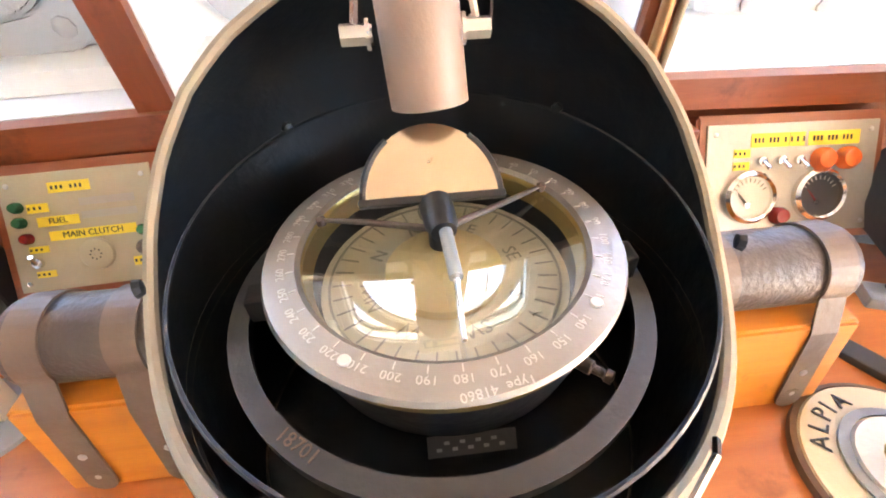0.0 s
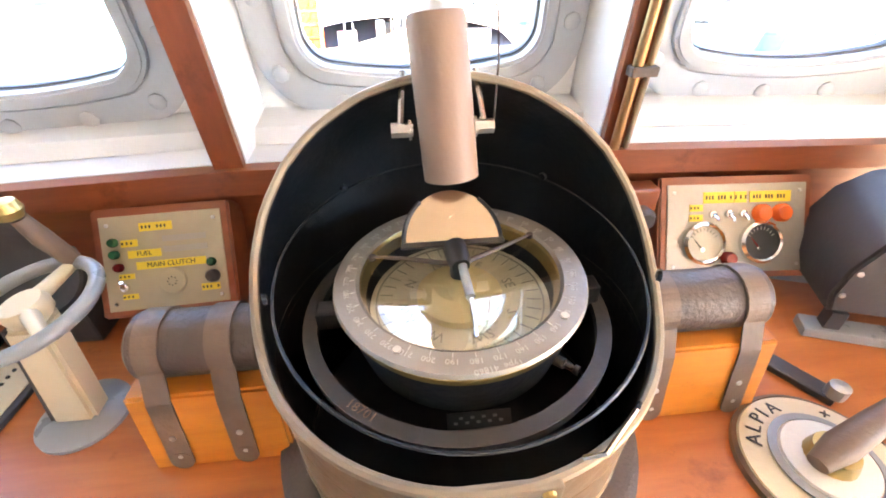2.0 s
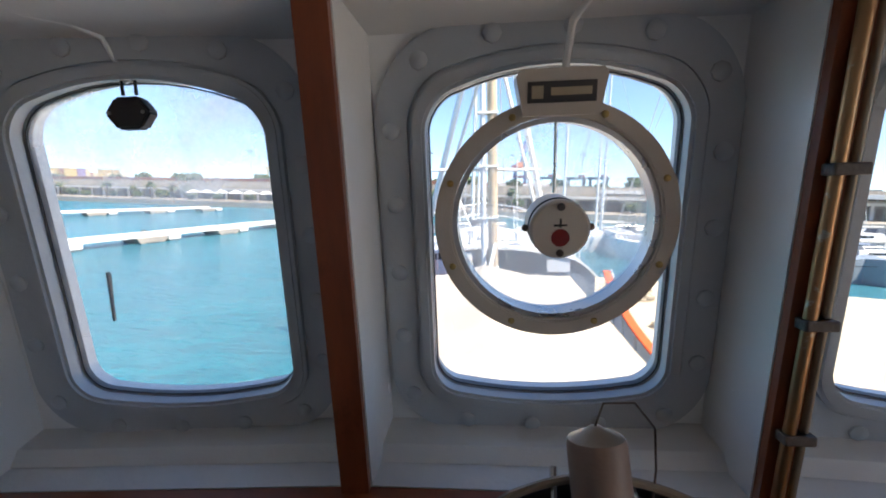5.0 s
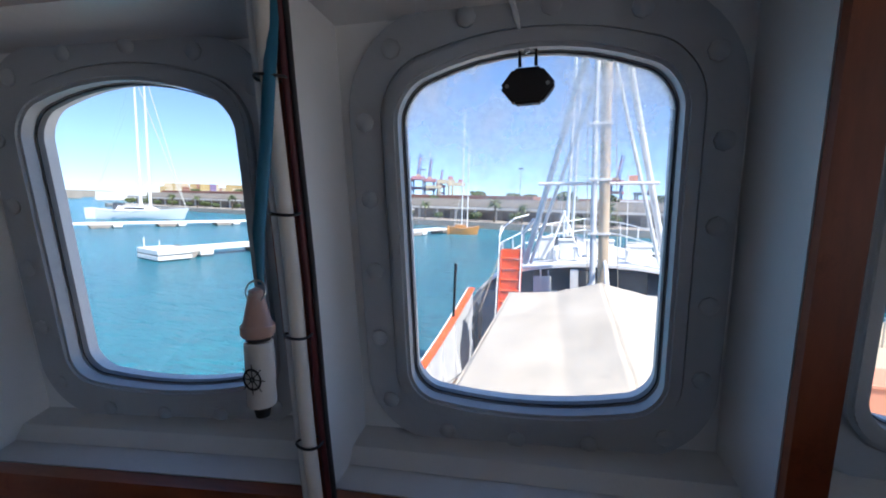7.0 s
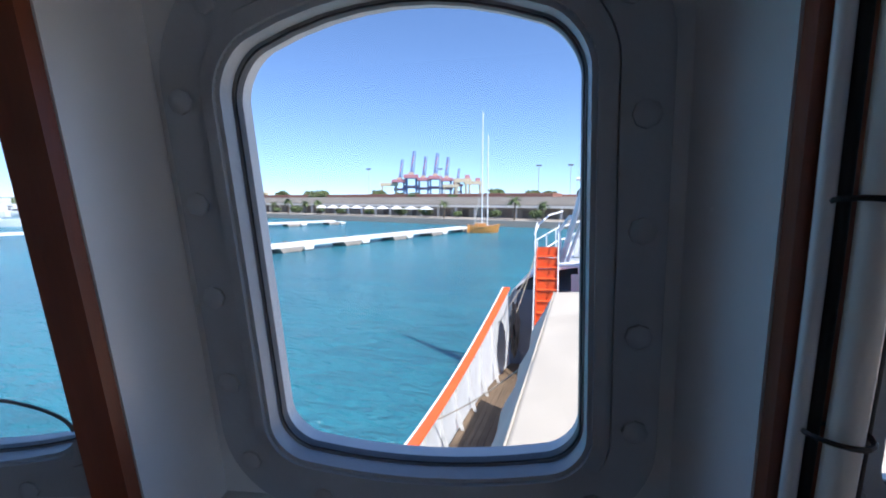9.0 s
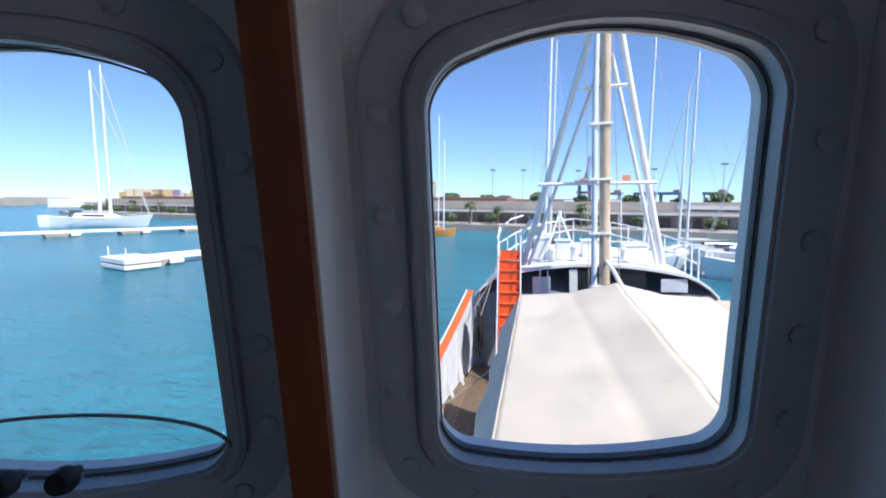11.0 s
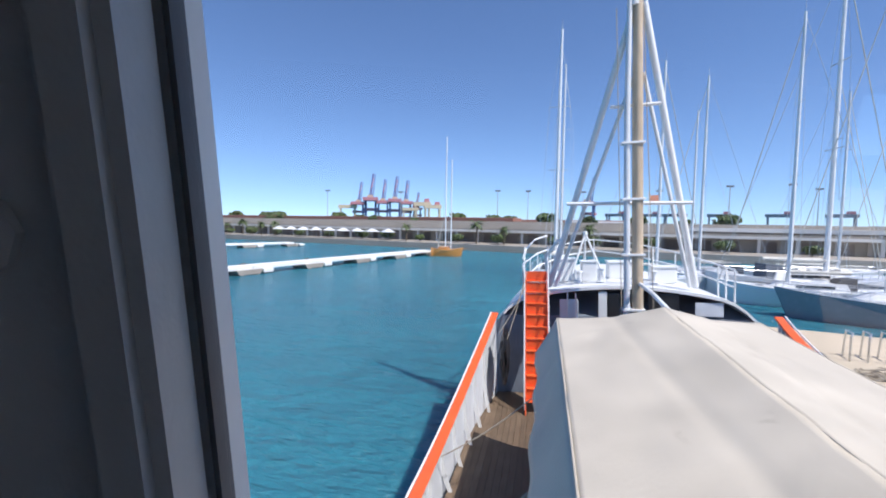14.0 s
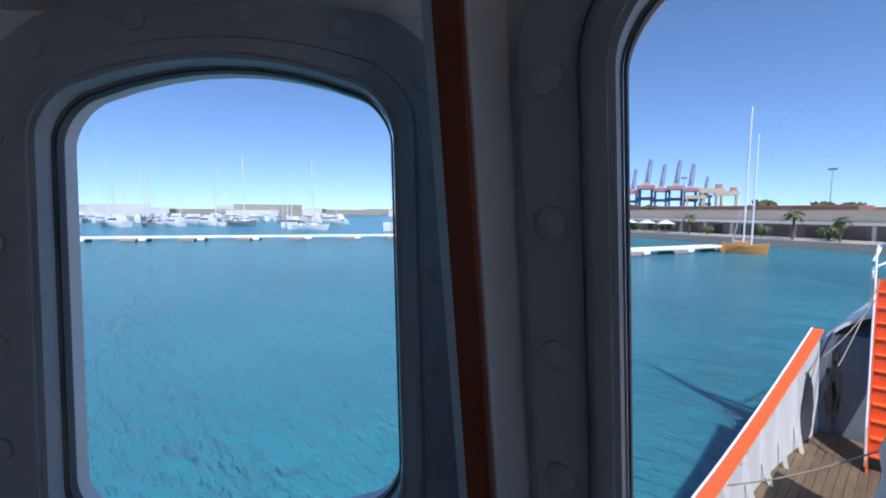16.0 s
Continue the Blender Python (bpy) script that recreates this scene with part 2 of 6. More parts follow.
# ---- builders ----
def part(name, bm, material, parent, label="", smooth=False, m=None):
    """Links a bmesh as one mesh object under a thing or a part."""
    me = bpy.data.meshes.new(name)
    bmesh.ops.recalc_face_normals(bm, faces=bm.faces)
    if smooth:
        for f in bm.faces:
            f.smooth = True
    bm.to_mesh(me)
    bm.free()
    me.materials.append(material)
    if smooth:
        me.set_sharp_from_angle(angle=radians(38))
    ob = new(name, me)
    if parent is not None:
        ob.parent = parent
    if m is not None:
        ob.matrix_local = m
    if label:
        ob["label"] = label
    return ob


def thing(name, label, category, m=None, group="", kind="", aboard=True):
    ob = new(name)
    ob.empty_display_size = 0.05
    m = Matrix() if m is None else m
    ob.matrix_world = LIST @ m if aboard else m
    return tagged(ob, label, category, group, kind)


def solid(name, bm, material, label, category, m=None, kind="", aboard=True, smooth=False, group=""):
    """A thing of one mesh."""
    ob = part(name, bm, material, None, "", smooth)
    m = Matrix() if m is None else m
    ob.matrix_world = LIST @ m if aboard else m
    return tagged(ob, label, category, group, kind)


def box(bm, x0, y0, z0, x1, y1, z1, bev=0.0, m=None):
    vs = [bm.verts.new((x, y, z)) for z in (z0, z1) for y in (y0, y1) for x in (x0, x1)]
    fs = [bm.faces.new([vs[i] for i in f]) for f in ((0, 2, 3, 1), (4, 5, 7, 6), (0, 1, 5, 4), (2, 6, 7, 3), (0, 4, 6, 2), (1, 3, 7, 5))]
    if bev:
        es = list({e for f in fs for e in f.edges})
        r = bmesh.ops.bevel(bm, geom=es, offset=bev, segments=2, affect="EDGES", profile=0.6)
        vs = list({v for f in r["faces"] for v in f.verts} | {v for v in vs if v.is_valid})
    if m is not None:
        bmesh.ops.transform(bm, matrix=m, verts=vs)
    return bm


def boxed(*a, **k):
    return box(bmesh.new(), *a, **k)


def tube(bm, pts, r, seg=8, close=False, cap=True):
    """A round bar along points; r is one radius or one for each point."""
    pts = [Vector(p) for p in pts]
    n = len(pts)
    rs = r if isinstance(r, (list, tuple)) else [r] * n
    rings, ref = [], None
    for i, p in enumerate(pts):
        a = pts[(i + 1) % n] if close or i < n - 1 else p
        b = pts[i - 1] if close or i > 0 else p
        d = (a - b).normalized()
        if ref is None:
            ref = Vector((0, 0, 1)) if abs(d.z) < 0.9 else Vector((1, 0, 0))
        u = d.cross(ref).normalized()
        w = u.cross(d).normalized()
        ref = w
        rings.append([bm.verts.new(p + (u * math.cos(t) + w * math.sin(t)) * rs[i]) for t in (2 * math.pi * k / seg for k in range(seg))])
    for i in range(n if close else n - 1):
        a, b = rings[i], rings[(i + 1) % n]
        for k in range(seg):
            bm.faces.new((a[k], a[(k + 1) % seg], b[(k + 1) % seg], b[k]))
    if cap and not close:
        bm.faces.new(rings[0][::-1])
        bm.faces.new(rings[-1])
    return bm


def tubed(*a, **k):
    return tube(bmesh.new(), *a, **k)


def lathe(bm, profile, seg=32, m=None, closed=False):
    """Turns (radius, height) pairs about z."""
    rings = []
    for r, z in profile:
        if r < 1e-6:
            rings.append([bm.verts.new((0, 0, z))])
        else:
            rings.append([bm.verts.new((r * math.cos(a), r * math.sin(a), z)) for a in (2 * math.pi * k / seg for k in range(seg))])
    pairs = list(zip(rings, rings[1:])) + ([(rings[-1], rings[0])] if closed else [])
    for a, b in pairs:
        for k in range(seg):
            j = (k + 1) % seg
            f = [a[0], b[j], b[k]] if len(a) == 1 else [a[k], a[j], b[0]] if len(b) == 1 else [a[k], a[j], b[j], b[k]]
            if len(a) > 1 or len(b) > 1:
                bm.faces.new(f)
    if m is not None:
        bmesh.ops.transform(bm, matrix=m, verts=[v for r in rings for v in r])
    return bm


def lathed(*a, **k):
    return lathe(bmesh.new(), *a, **k)


def prism(bm, outline, y0, y1, m=None):
    """Extrudes an (x, z) outline from y0 to y1."""
    a = [bm.verts.new((x, y0, z)) for x, z in outline]
    b = [bm.verts.new((x, y1, z)) for x, z in outline]
    bm.faces.new(a)
    bm.faces.new(b[::-1])
    for i in range(len(a)):
        j = (i + 1) % len(a)
        bm.faces.new((a[i], b[i], b[j], a[j]))
    if m is not None:
        bmesh.ops.transform(bm, matrix=m, verts=a + b)
    return bm


def slab(bm, plan, z0, z1):
    """Extrudes an (x, y) plan from z0 to z1; z1 may be one height for each corner."""
    tops = z1 if isinstance(z1, (list, tuple)) else [z1] * len(plan)
    lows = z0 if isinstance(z0, (list, tuple)) else [z0] * len(plan)
    a = [bm.verts.new((x, y, z)) for (x, y), z in zip(plan, lows)]
    b = [bm.verts.new((x, y, z)) for (x, y), z in zip(plan, tops)]
    bm.faces.new(a)
    bm.faces.new(b[::-1])
    for i in range(len(a)):
        j = (i + 1) % len(a)
        bm.faces.new((a[i], b[i], b[j], a[j]))
    return bm


def hoop(bm, inner, outer, y0, y1, m=None):
    """A flat ring between two (x, z) outlines of equal count, from y0 to y1."""
    vs = [[bm.verts.new((x, y, z)) for x, z in o] for o in (inner, outer) for y in (y0, y1)]
    n = len(inner)
    for i in range(n):
        j = (i + 1) % n
        for p, q in ((0, 1), (1, 3), (3, 2), (2, 0)):
            bm.faces.new((vs[p][i], vs[p][j], vs[q][j], vs[q][i]))
    if m is not None:
        bmesh.ops.transform(bm, matrix=m, verts=[v for r in vs for v in r])
    return bm


def arched(w, h, r, top, bottom, n=10):
    """Outline of a ship's window: round corners, a bowed head and foot."""
    pts = []
    for cx, cz, a0 in ((1, 1, 0), (-1, 1, 90), (-1, -1, 180), (1, -1, 270)):
        x, z = cx * (w / 2 - r), cz * (h / 2 - r)
        bow = top if cz > 0 else bottom
        for k in range(n + 1):
            a = radians(a0 + 90 * k / n)
            px, pz = x + r * math.cos(a), z + r * math.sin(a)
            pts.append((px, pz + cz * bow * (1 - (2 * px / w) ** 2)))
        if cx * cz > 0:  # along the head or the foot
            for k in range(1, 8):
                px = cx * (w / 2 - r) * (1 - 2 * k / 8)
                pts.append((px, cz * (h / 2 + bow * (1 - (2 * px / w) ** 2))))
    return pts


def onto_box(outline, x0, z0, x1, z1):
    """Each point of an outline moved out to the rectangle."""
    out = []
    for x, z in outline:
        k = min([v for v in ((x1 / x if x > 1e-9 else x0 / x if x < -1e-9 else 9e9), (z1 / z if z > 1e-9 else z0 / z if z < -1e-9 else 9e9))])
        out.append((x * k, z * k))
    return out


# ---- wheelhouse ----
LEAN, CZ = 6.0, 1.53
# window bays from starboard to port: centre, turn to port, lean aft
BAYS = [("starboard_outer", 1.42, 0.31, -10.0, LEAN), ("starboard", 0.70, 0.395, -6.0, LEAN), ("centre", 0.0, 0.43, 0.0, LEAN), ("port", -0.70, 0.395, 6.0, LEAN),
        ("port_middle", -1.42, 0.312, 10.0, LEAN), ("port_outer", -2.13, 0.15, 17.2, LEAN), ("port_corner", -2.746, -0.125, 52.1, -2.5)]
# posts between the bays: foot of the inner face at mid height, turn
POSTS = [(1.76, 0.115, -14.0), (1.04, 0.23, -8.0), (0.335, 0.285, -3.0), (-0.342, 0.285, 3.0), (-1.04, 0.23, 8.0), (-1.743, 0.125, 14.0), (-2.420, -0.018, 18.0), (-2.84, -0.50, 64.0)]
OPEN_W, OPEN_H = 0.425, 0.522


def bay_pose(b):
    return Matrix.Translation((b[1], b[2], CZ if b[4] > 0 else CZ - 0.012)) @ pose(0, 0, 0, b[4], 0, b[3])


def out_dir(deg):
    a = radians(deg)
    return Vector((-math.sin(a), math.cos(a), 0))


def leaned(x, y, deg, z, lean=LEAN):
    """A plan point given at mid height, moved along the wall's lean to height z."""
    o = out_dir(deg) * (-(z - CZ) * math.tan(radians(lean)))
    return Vector((x + o.x, y + o.y, z))


def loft(bm, low, high):
    a = [bm.verts.new(p) for p in low]
    b = [bm.verts.new(p) for p in high]
    bm.faces.new(a)
    bm.faces.new(b[::-1])
    for i in range(len(a)):
        j = (i + 1) % len(a)
        bm.faces.new((a[i], b[i], b[j], a[j]))
    return bm


def dome(bm, x, y, z, r, m, h=0.6):
    """A rounded bolt head that points to -y."""
    lathe(bm, [(r, 0), (r * 0.98, h * r * 0.45), (r * 0.7, h * r * 0.85), (0, h * r)], 8, m @ Matrix.Translation((x, y, z)) @ pose(0, 0, 0, 90))


HEAD, FOOT = 0.052, 0.026  # how far the head and foot bow


def window_line(grow, r):
    """The window's outline, grown on every side."""
    return arched(OPEN_W + 2 * grow, OPEN_H + 2 * grow, r, HEAD, FOOT)


def along(outline, count):
    """Points at even steps round an outline."""
    n = len(outline)
    legs = [math.dist(outline[i], outline[(i + 1) % n]) for i in range(n)]
    out, i, gone = [], 0, 0.0
    for k in range(count):
        want = sum(legs) * (k + 0.5) / count
        while gone + legs[i] < want:
            gone += legs[i]
            i += 1
        f = (want - gone) / legs[i]
        p, q = outline[i], outline[(i + 1) % n]
        out.append((p[0] + (q[0] - p[0]) * f, p[1] + (q[1] - p[1]) * f))
    return out


opening = window_line(0, 0.045)
lip_out = window_line(0.026, 0.062)
flange_out = window_line(0.086, 0.112)
bolt_spots = along(window_line(0.058, 0.088), 18)
glass_line = window_line(-0.002, 0.044)

for n, b in enumerate(BAYS):
    m = bay_pose(b)
    half = 0.40 if n < 6 else 0.36
    bm = bmesh.new()
    hoop(bm, window_line(0.01, 0.05), onto_box(opening, -half, -0.50, half, 0.60), 0.0, 0.012)
    wall = solid("wall_" + b[0], bm, M["wall_grey"], "pale painted steel wall plate round a ship's window", "wall", m, "structure")
    win = thing("window_%d" % (n + 1), "ship's window with a bolted grey frame, round corners and a bowed head", "window", m, kind="structure")
    bm = bmesh.new()
    hoop(bm, window_line(0.027, 0.063), flange_out, -0.016, -0.001)
    bmesh.ops.recalc_face_normals(bm, faces=bm.faces)
    bmesh.ops.bevel(bm, geom=[e for e in bm.edges if all(abs(v.co.y + 0.016) < 1e-4 for v in e.verts) and any(abs(f.normal.y) < 0.5 for f in e.link_faces)], offset=0.004, segments=2, affect="EDGES")
    part("flange", bm, M["frame_grey"], win, smooth=True)
    bm = bmesh.new()
    hoop(bm, opening, lip_out, -0.030, -0.001)
    es = [e for e in bm.edges if abs(e.verts[0].co.y - e.verts[1].co.y) < 1e-4 and all(abs(v.co.y + 0.030) < 1e-4 for v in e.verts) and len(e.link_faces) == 2 and any(abs(f.normal.y) < 0.5 for f in e.link_faces)]
    bmesh.ops.bevel(bm, geom=es, offset=0.006, segments=2, affect="EDGES")
    part("rim", bm, M["frame_grey"], win, smooth=True)
    bm = bmesh.new()
    hoop(bm, opening, lip_out, 0.0125, 0.040)
    part("outer_collar", bm, M["white_paint"], win)
    bm = bmesh.new()
    hoop(bm, window_line(-0.0045, 0.042), glass_line, 0.002, 0.014)
    part("seal", bm, M["seal"], win)
    bolts = None
    for x, z in bolt_spots:
        if bolts is None:
            bm = bmesh.new()
            dome(bm, 0, 0, 0, 0.0155, Matrix(), 0.5)
            first = part("bolt", bm, M["frame_grey"], win, smooth=True)
            bolts = first.data
            ob = first
        else:
            ob = new("bolt", bolts)
            ob.parent = win
        ob.matrix_local = Matrix.Translation((x, -0.0162, z))
    bm = bmesh.new()
    a = [bm.verts.new((x, 0.006, z)) for x, z in glass_line]
    c = [bm.verts.new((x, 0.011, z)) for x, z in glass_line]
    bm.faces.new(a)
    bm.faces.new(c[::-1])
    pane = part("pane", bm, M["pane_dirty"] if b[0] == "port" else M["pane"], win)
    pane.visible_shadow = False

for n, (x, y, d) in enumerate(POSTS):
    o, s = out_dir(d), Vector((math.cos(radians(d)), math.sin(radians(d)), 0))

    def ring(z, wide_in, wide_out, y_in, y_out):
        p = leaned(x, y, d, z)
        return [p - s * wide_in + o * y_in, p + s * wide_in + o * y_in, p + s * wide_out + o * y_out, p - s * wide_out + o * y_out]

    strip, core, proud = (0.012, 0.014, -0.010) if n == 6 else (0.024, 0.026, -0.018)
    solid("post_%d" % (n + 1), loft(bmesh.new(), ring(1.10, core, core * 2, 0, 0.20), ring(2.02, core, core * 2, 0, 0.20)), M["wall_grey"],
          "pale painted window post between two windows", "post", kind="structure")
    solid("trim_post_%d" % (n + 1), loft(bmesh.new(), ring(1.131, strip, strip, proud, -0.001), ring(2.0, strip, strip, proud, -0.001)), M["mahogany"],
          "mahogany cover strip on a window post", "trim", kind="structure")

for n, b in enumerate(BAYS):
    r, l = POSTS[n], POSTS[n + 1]

    def quad(z_in, z_out, y_in=0.0, y_out=0.21):
        out = []
        for p, yy, z in ((l, y_in, z_in), (r, y_in, z_in), (r, y_out, z_out), (l, y_out, z_out)):
            out.append(leaned(p[0], p[1], p[2], z, b[4]) + out_dir(p[2]) * yy)
        return out

    solid("sill_%d" % (n + 1), loft(bmesh.new(), quad(1.10, 1.10, 0.002), quad(1.132, 1.165, 0.002)), M["sill_grey"], "grey painted sloping window sill", "sill", kind="structure")
    solid("sill_step_%d" % (n + 1), loft(bmesh.new(), quad(1.142, 1.146, 0.055, 0.20), quad(1.168, 1.195, 0.075, 0.20)), M["sill_grey"], "raised inner step of a grey painted sill", "sill", kind="structure")
    solid("soffit_%d" % (n + 1), loft(bmesh.new(), quad(1.915, 1.895, 0.002), quad(1.95, 1.95, 0.002)), M["wall_grey"], "pale painted soffit over a window", "soffit", kind="structure")
    solid("trim_beam_%d" % (n + 1), loft(bmesh.new(), quad(1.925, 1.925, -0.03, -0.001), quad(2.03, 2.03, -0.03, -0.001)), M["mahogany_x"], "mahogany beam over a window", "trim", kind="structure")
    solid("trim_ledge_%d" % (n + 1), loft(bmesh.new(), quad(1.085, 1.085, -0.035, 0.0), quad(1.131, 1.131, -0.03, 0.0)), M["mahogany_x"], "mahogany ledge under a window sill", "trim", kind="structure")
    solid("fascia_%d" % (n + 1), loft(bmesh.new(), quad(0.0, 0.0, -0.012, 0.008), quad(1.084, 1.084, -0.012, 0.008)), M["mahogany_x"], "mahogany panelling under the windows", "panelling", kind="structure")
    solid("wall_low_%d" % (n + 1), loft(bmesh.new(), quad(-0.2, -0.2, 0.19, 0.21), quad(1.05, 1.05, 0.19, 0.21)), M["white_paint"], "outer steel wall of the wheelhouse", "wall", kind="structure")

HOUSE = [(2.9, -2.4), (2.9, -0.6), (2.5, 0.0)] + [(leaned(*p, 2.0).x, leaned(*p, 2.0).y + 0.14) for p in POSTS[:-1]] + [(-2.95, -0.6), (-2.95, -2.4)]
solid("floor", slab(bmesh.new(), HOUSE, -0.08, 0.0), M["floor"], "dark brown wheelhouse floor", "floor", kind="structure")
solid("ceiling", slab(bmesh.new(), HOUSE, 2.06, 2.14), M["ceiling"], "painted wheelhouse ceiling", "ceiling", kind="structure")


def wall_with_openings(bm, length, z0, z1, openings, thick=0.04):
    """A wall along x from 0, with openings (x0, x1, low, high) that go through it."""
    x = 0.0
    for a, c, lo, hi in openings:
        box(bm, x, 0, z0, a, thick, z1)
        box(bm, a, 0, z0, c, thick, lo)
        box(bm, a, 0, hi, c, thick, z1)
        x = c
    return box(bm, x, 0, z0, length, thick, z1)


solid("wall_aft", wall_with_openings(bmesh.new(), 5.9, -0.08, 2.06, []), M["wall_grey"], "pale painted aft wall", "wall", Matrix.Translation((-2.95, -2.44, 0)), kind="structure")
solid("wall_port_side", wall_with_openings(bmesh.new(), 1.86, -0.08, 2.06, []), M["wall_grey"], "pale painted port wall", "wall", Matrix.Translation((-2.93, -2.4, 0)) @ pose(0, 0, 0, 0, 0, 90), kind="structure")
# the opening is out of view, added to bring daylight into the wheelhouse
solid("wall_starboard_side", wall_with_openings(bmesh.new(), 1.82, -0.08, 2.06, [(0.15, 1.65, 0.10, 1.98)]), M["wall_grey"], "pale painted starboard wall with an added opening for daylight", "wall", Matrix.Translation((2.97, -2.4, 0)) @ pose(0, 0, 0, 0, 0, 90), kind="structure")
solid("wall_starboard_bow", loft(bmesh.new(), [(2.95, -0.62, -0.2), (2.97, -0.58, -0.2), (1.80, 0.30, -0.2), (1.74, 0.12, -0.2)], [(2.95, -0.62, 2.14), (2.97, -0.58, 2.14), (1.80, 0.26, 2.14), (1.74, 0.06, 2.14)]), M["wall_grey"], "pale painted starboard bow wall", "wall", kind="structure")

# counter in front of the panelling
COUNTER = 0.87
bm = bmesh.new()
slab(bm, [(-1.05, -0.262), (1.05, -0.262), (1.05, 0.24), (0.32, 0.305), (-0.32, 0.305), (-1.05, 0.24)], COUNTER - 0.04, COUNTER)
bmesh.ops.bevel(bm, geom=[e for e in bm.edges if all(v.co.y < -0.2 for v in e.verts)], offset=0.008, segments=2, affect="EDGES")
solid("counter", bm, M["counter"], "varnished mahogany counter under the wheelhouse windows", "counter", kind="structure")
solid("counter_front", boxed(-1.03, -0.245, 0.0, 1.03, -0.22, COUNTER - 0.041), M["mahogany_x"], "mahogany front panel of the counter", "panelling", kind="structure")


# ---- things in the wheelhouse ----
M |= {
    "hood_out": paint("binnacle_brass_paint", (0.22, 0.16, 0.10), 0.40, metal=0.5, vary=0.15, scale=6, worn=(0.60, 0.54, 0.42), worn_at=0.68, worn_scale=20),
    "hood_in": paint("binnacle_black", (0.006, 0.009, 0.012), 0.38, vary=0.4, bump=0.12, fine=50, worn=(0.05, 0.06, 0.07), worn_at=0.77, worn_scale=60),
    "rim_pale": paint("binnacle_rim", (0.30, 0.25, 0.19), 0.38, metal=0.5, vary=0.15, worn=(0.16, 0.14, 0.11), worn_at=0.7, worn_scale=50),
    "ring_metal": paint("compass_ring_metal", (0.36, 0.34, 0.31), 0.36, metal=0.75, vary=0.12, scale=12, worn=(0.22, 0.20, 0.17), worn_at=0.68, worn_scale=70),
    "engraving": paint("white_engraving", (0.56, 0.55, 0.51), 0.6, vary=0.1),
    "brass": paint("old_brass", (0.46, 0.34, 0.14), 0.34, metal=0.85, vary=0.2, scale=15, worn=(0.16, 0.11, 0.06), worn_at=0.66, worn_scale=50),
    "card": paint("compass_card", (0.70, 0.68, 0.55), 0.5, vary=0.12, scale=20, bump=0.02),
    "card_dark": paint("compass_card_print", (0.33, 0.33, 0.29), 0.5, vary=0.2),
    "card_cream": paint("compass_float", (0.82, 0.70, 0.40), 0.45, vary=0.10, scale=14, bump=0.02),
    "lamp_beige": paint("lamp_tube_beige", (0.25, 0.17, 0.13), 0.45, vary=0.07, scale=6, worn=(0.36, 0.27, 0.19), worn_at=0.72),
    "motor_beige": paint("screen_beige", (0.55, 0.50, 0.43), 0.45, vary=0.08, scale=6, worn=(0.36, 0.29, 0.22), worn_at=0.70),
    "mirror": paint("azimuth_mirror", (0.50, 0.40, 0.30), 0.22, metal=1.0, vary=0.06, scale=20, bump=0.01),
    "chrome": paint("chrome", (0.75, 0.75, 0.74), 0.14, metal=1.0, vary=0.04, bump=0.01),
    "leather": paint("dark_leather", (0.075, 0.055, 0.045), 0.45, vary=0.25, scale=9, bump=0.25, fine=140, worn=(0.18, 0.13, 0.10), worn_at=0.7),
    "strap": paint("brown_strap", (0.145, 0.098, 0.07), 0.5, vary=0.18, scale=12, bump=0.12),
    "plate_metal": paint("grey_faceplate", (0.40, 0.37, 0.32), 0.42, metal=0.45, vary=0.08, scale=10),
    "plate_cream": paint("yellowed_faceplate", (0.42, 0.36, 0.25), 0.45, metal=0.15, vary=0.10, scale=10, worn=(0.3, 0.26, 0.2), worn_at=0.7),
    "label_yellow": paint("yellow_tape", (0.80, 0.62, 0.06), 0.4, vary=0.05, bump=0.02),
    "label_ink": paint("black_ink", (0.02, 0.02, 0.02), 0.5),
    "lamp_orange": paint("orange_lens", (0.75, 0.14, 0.035), 0.22, vary=0.08),
    "lamp_red": paint("dark_red_lens", (0.22, 0.02, 0.018), 0.22, vary=0.1),
    "lamp_green": paint("dark_green_lens", (0.03, 0.13, 0.06), 0.22, vary=0.1),
    "cream": paint("cream_enamel", (0.60, 0.53, 0.38), 0.35, vary=0.08, worn=(0.25, 0.2, 0.15), worn_at=0.71, worn_scale=30),
    "grey_enamel": paint("grey_enamel", (0.24, 0.26, 0.27), 0.3, vary=0.12, worn=(0.5, 0.5, 0.48), worn_at=0.72, worn_scale=25),
    "dark_grey": paint("dark_grey_casing", (0.045, 0.045, 0.047), 0.4, vary=0.15, worn=(0.12, 0.11, 0.1), worn_at=0.74),
    "hose_white": paint("white_hose", (0.80, 0.77, 0.70), 0.45, vary=0.08),
    "cable_blue": paint("blue_cable", (0.02, 0.16, 0.26), 0.4, vary=0.1),
    "cable_red": paint("dark_red_cable", (0.10, 0.018, 0.02), 0.4, vary=0.1),
    "float_white": paint("float_plastic", (0.66, 0.65, 0.62), 0.35, vary=0.05, worn=(0.62, 0.25, 0.18), worn_at=0.72, worn_scale=18),
    "float_faded": paint("faded_red_plastic", (0.56, 0.38, 0.33), 0.4, vary=0.12, worn=(0.66, 0.62, 0.58), worn_at=0.55, worn_scale=14),
    "acrylic": clear_glass("acrylic", (0.93, 0.96, 0.97)),
    "compass_glass": clear_glass("compass_glass", (0.95, 0.96, 0.93), least=0.30),
    "copper": paint("copper_pipe", (0.44, 0.26, 0.13), 0.35, metal=0.8, vary=0.2, worn=(0.55, 0.5, 0.42), worn_at=0.62, worn_scale=30),
}


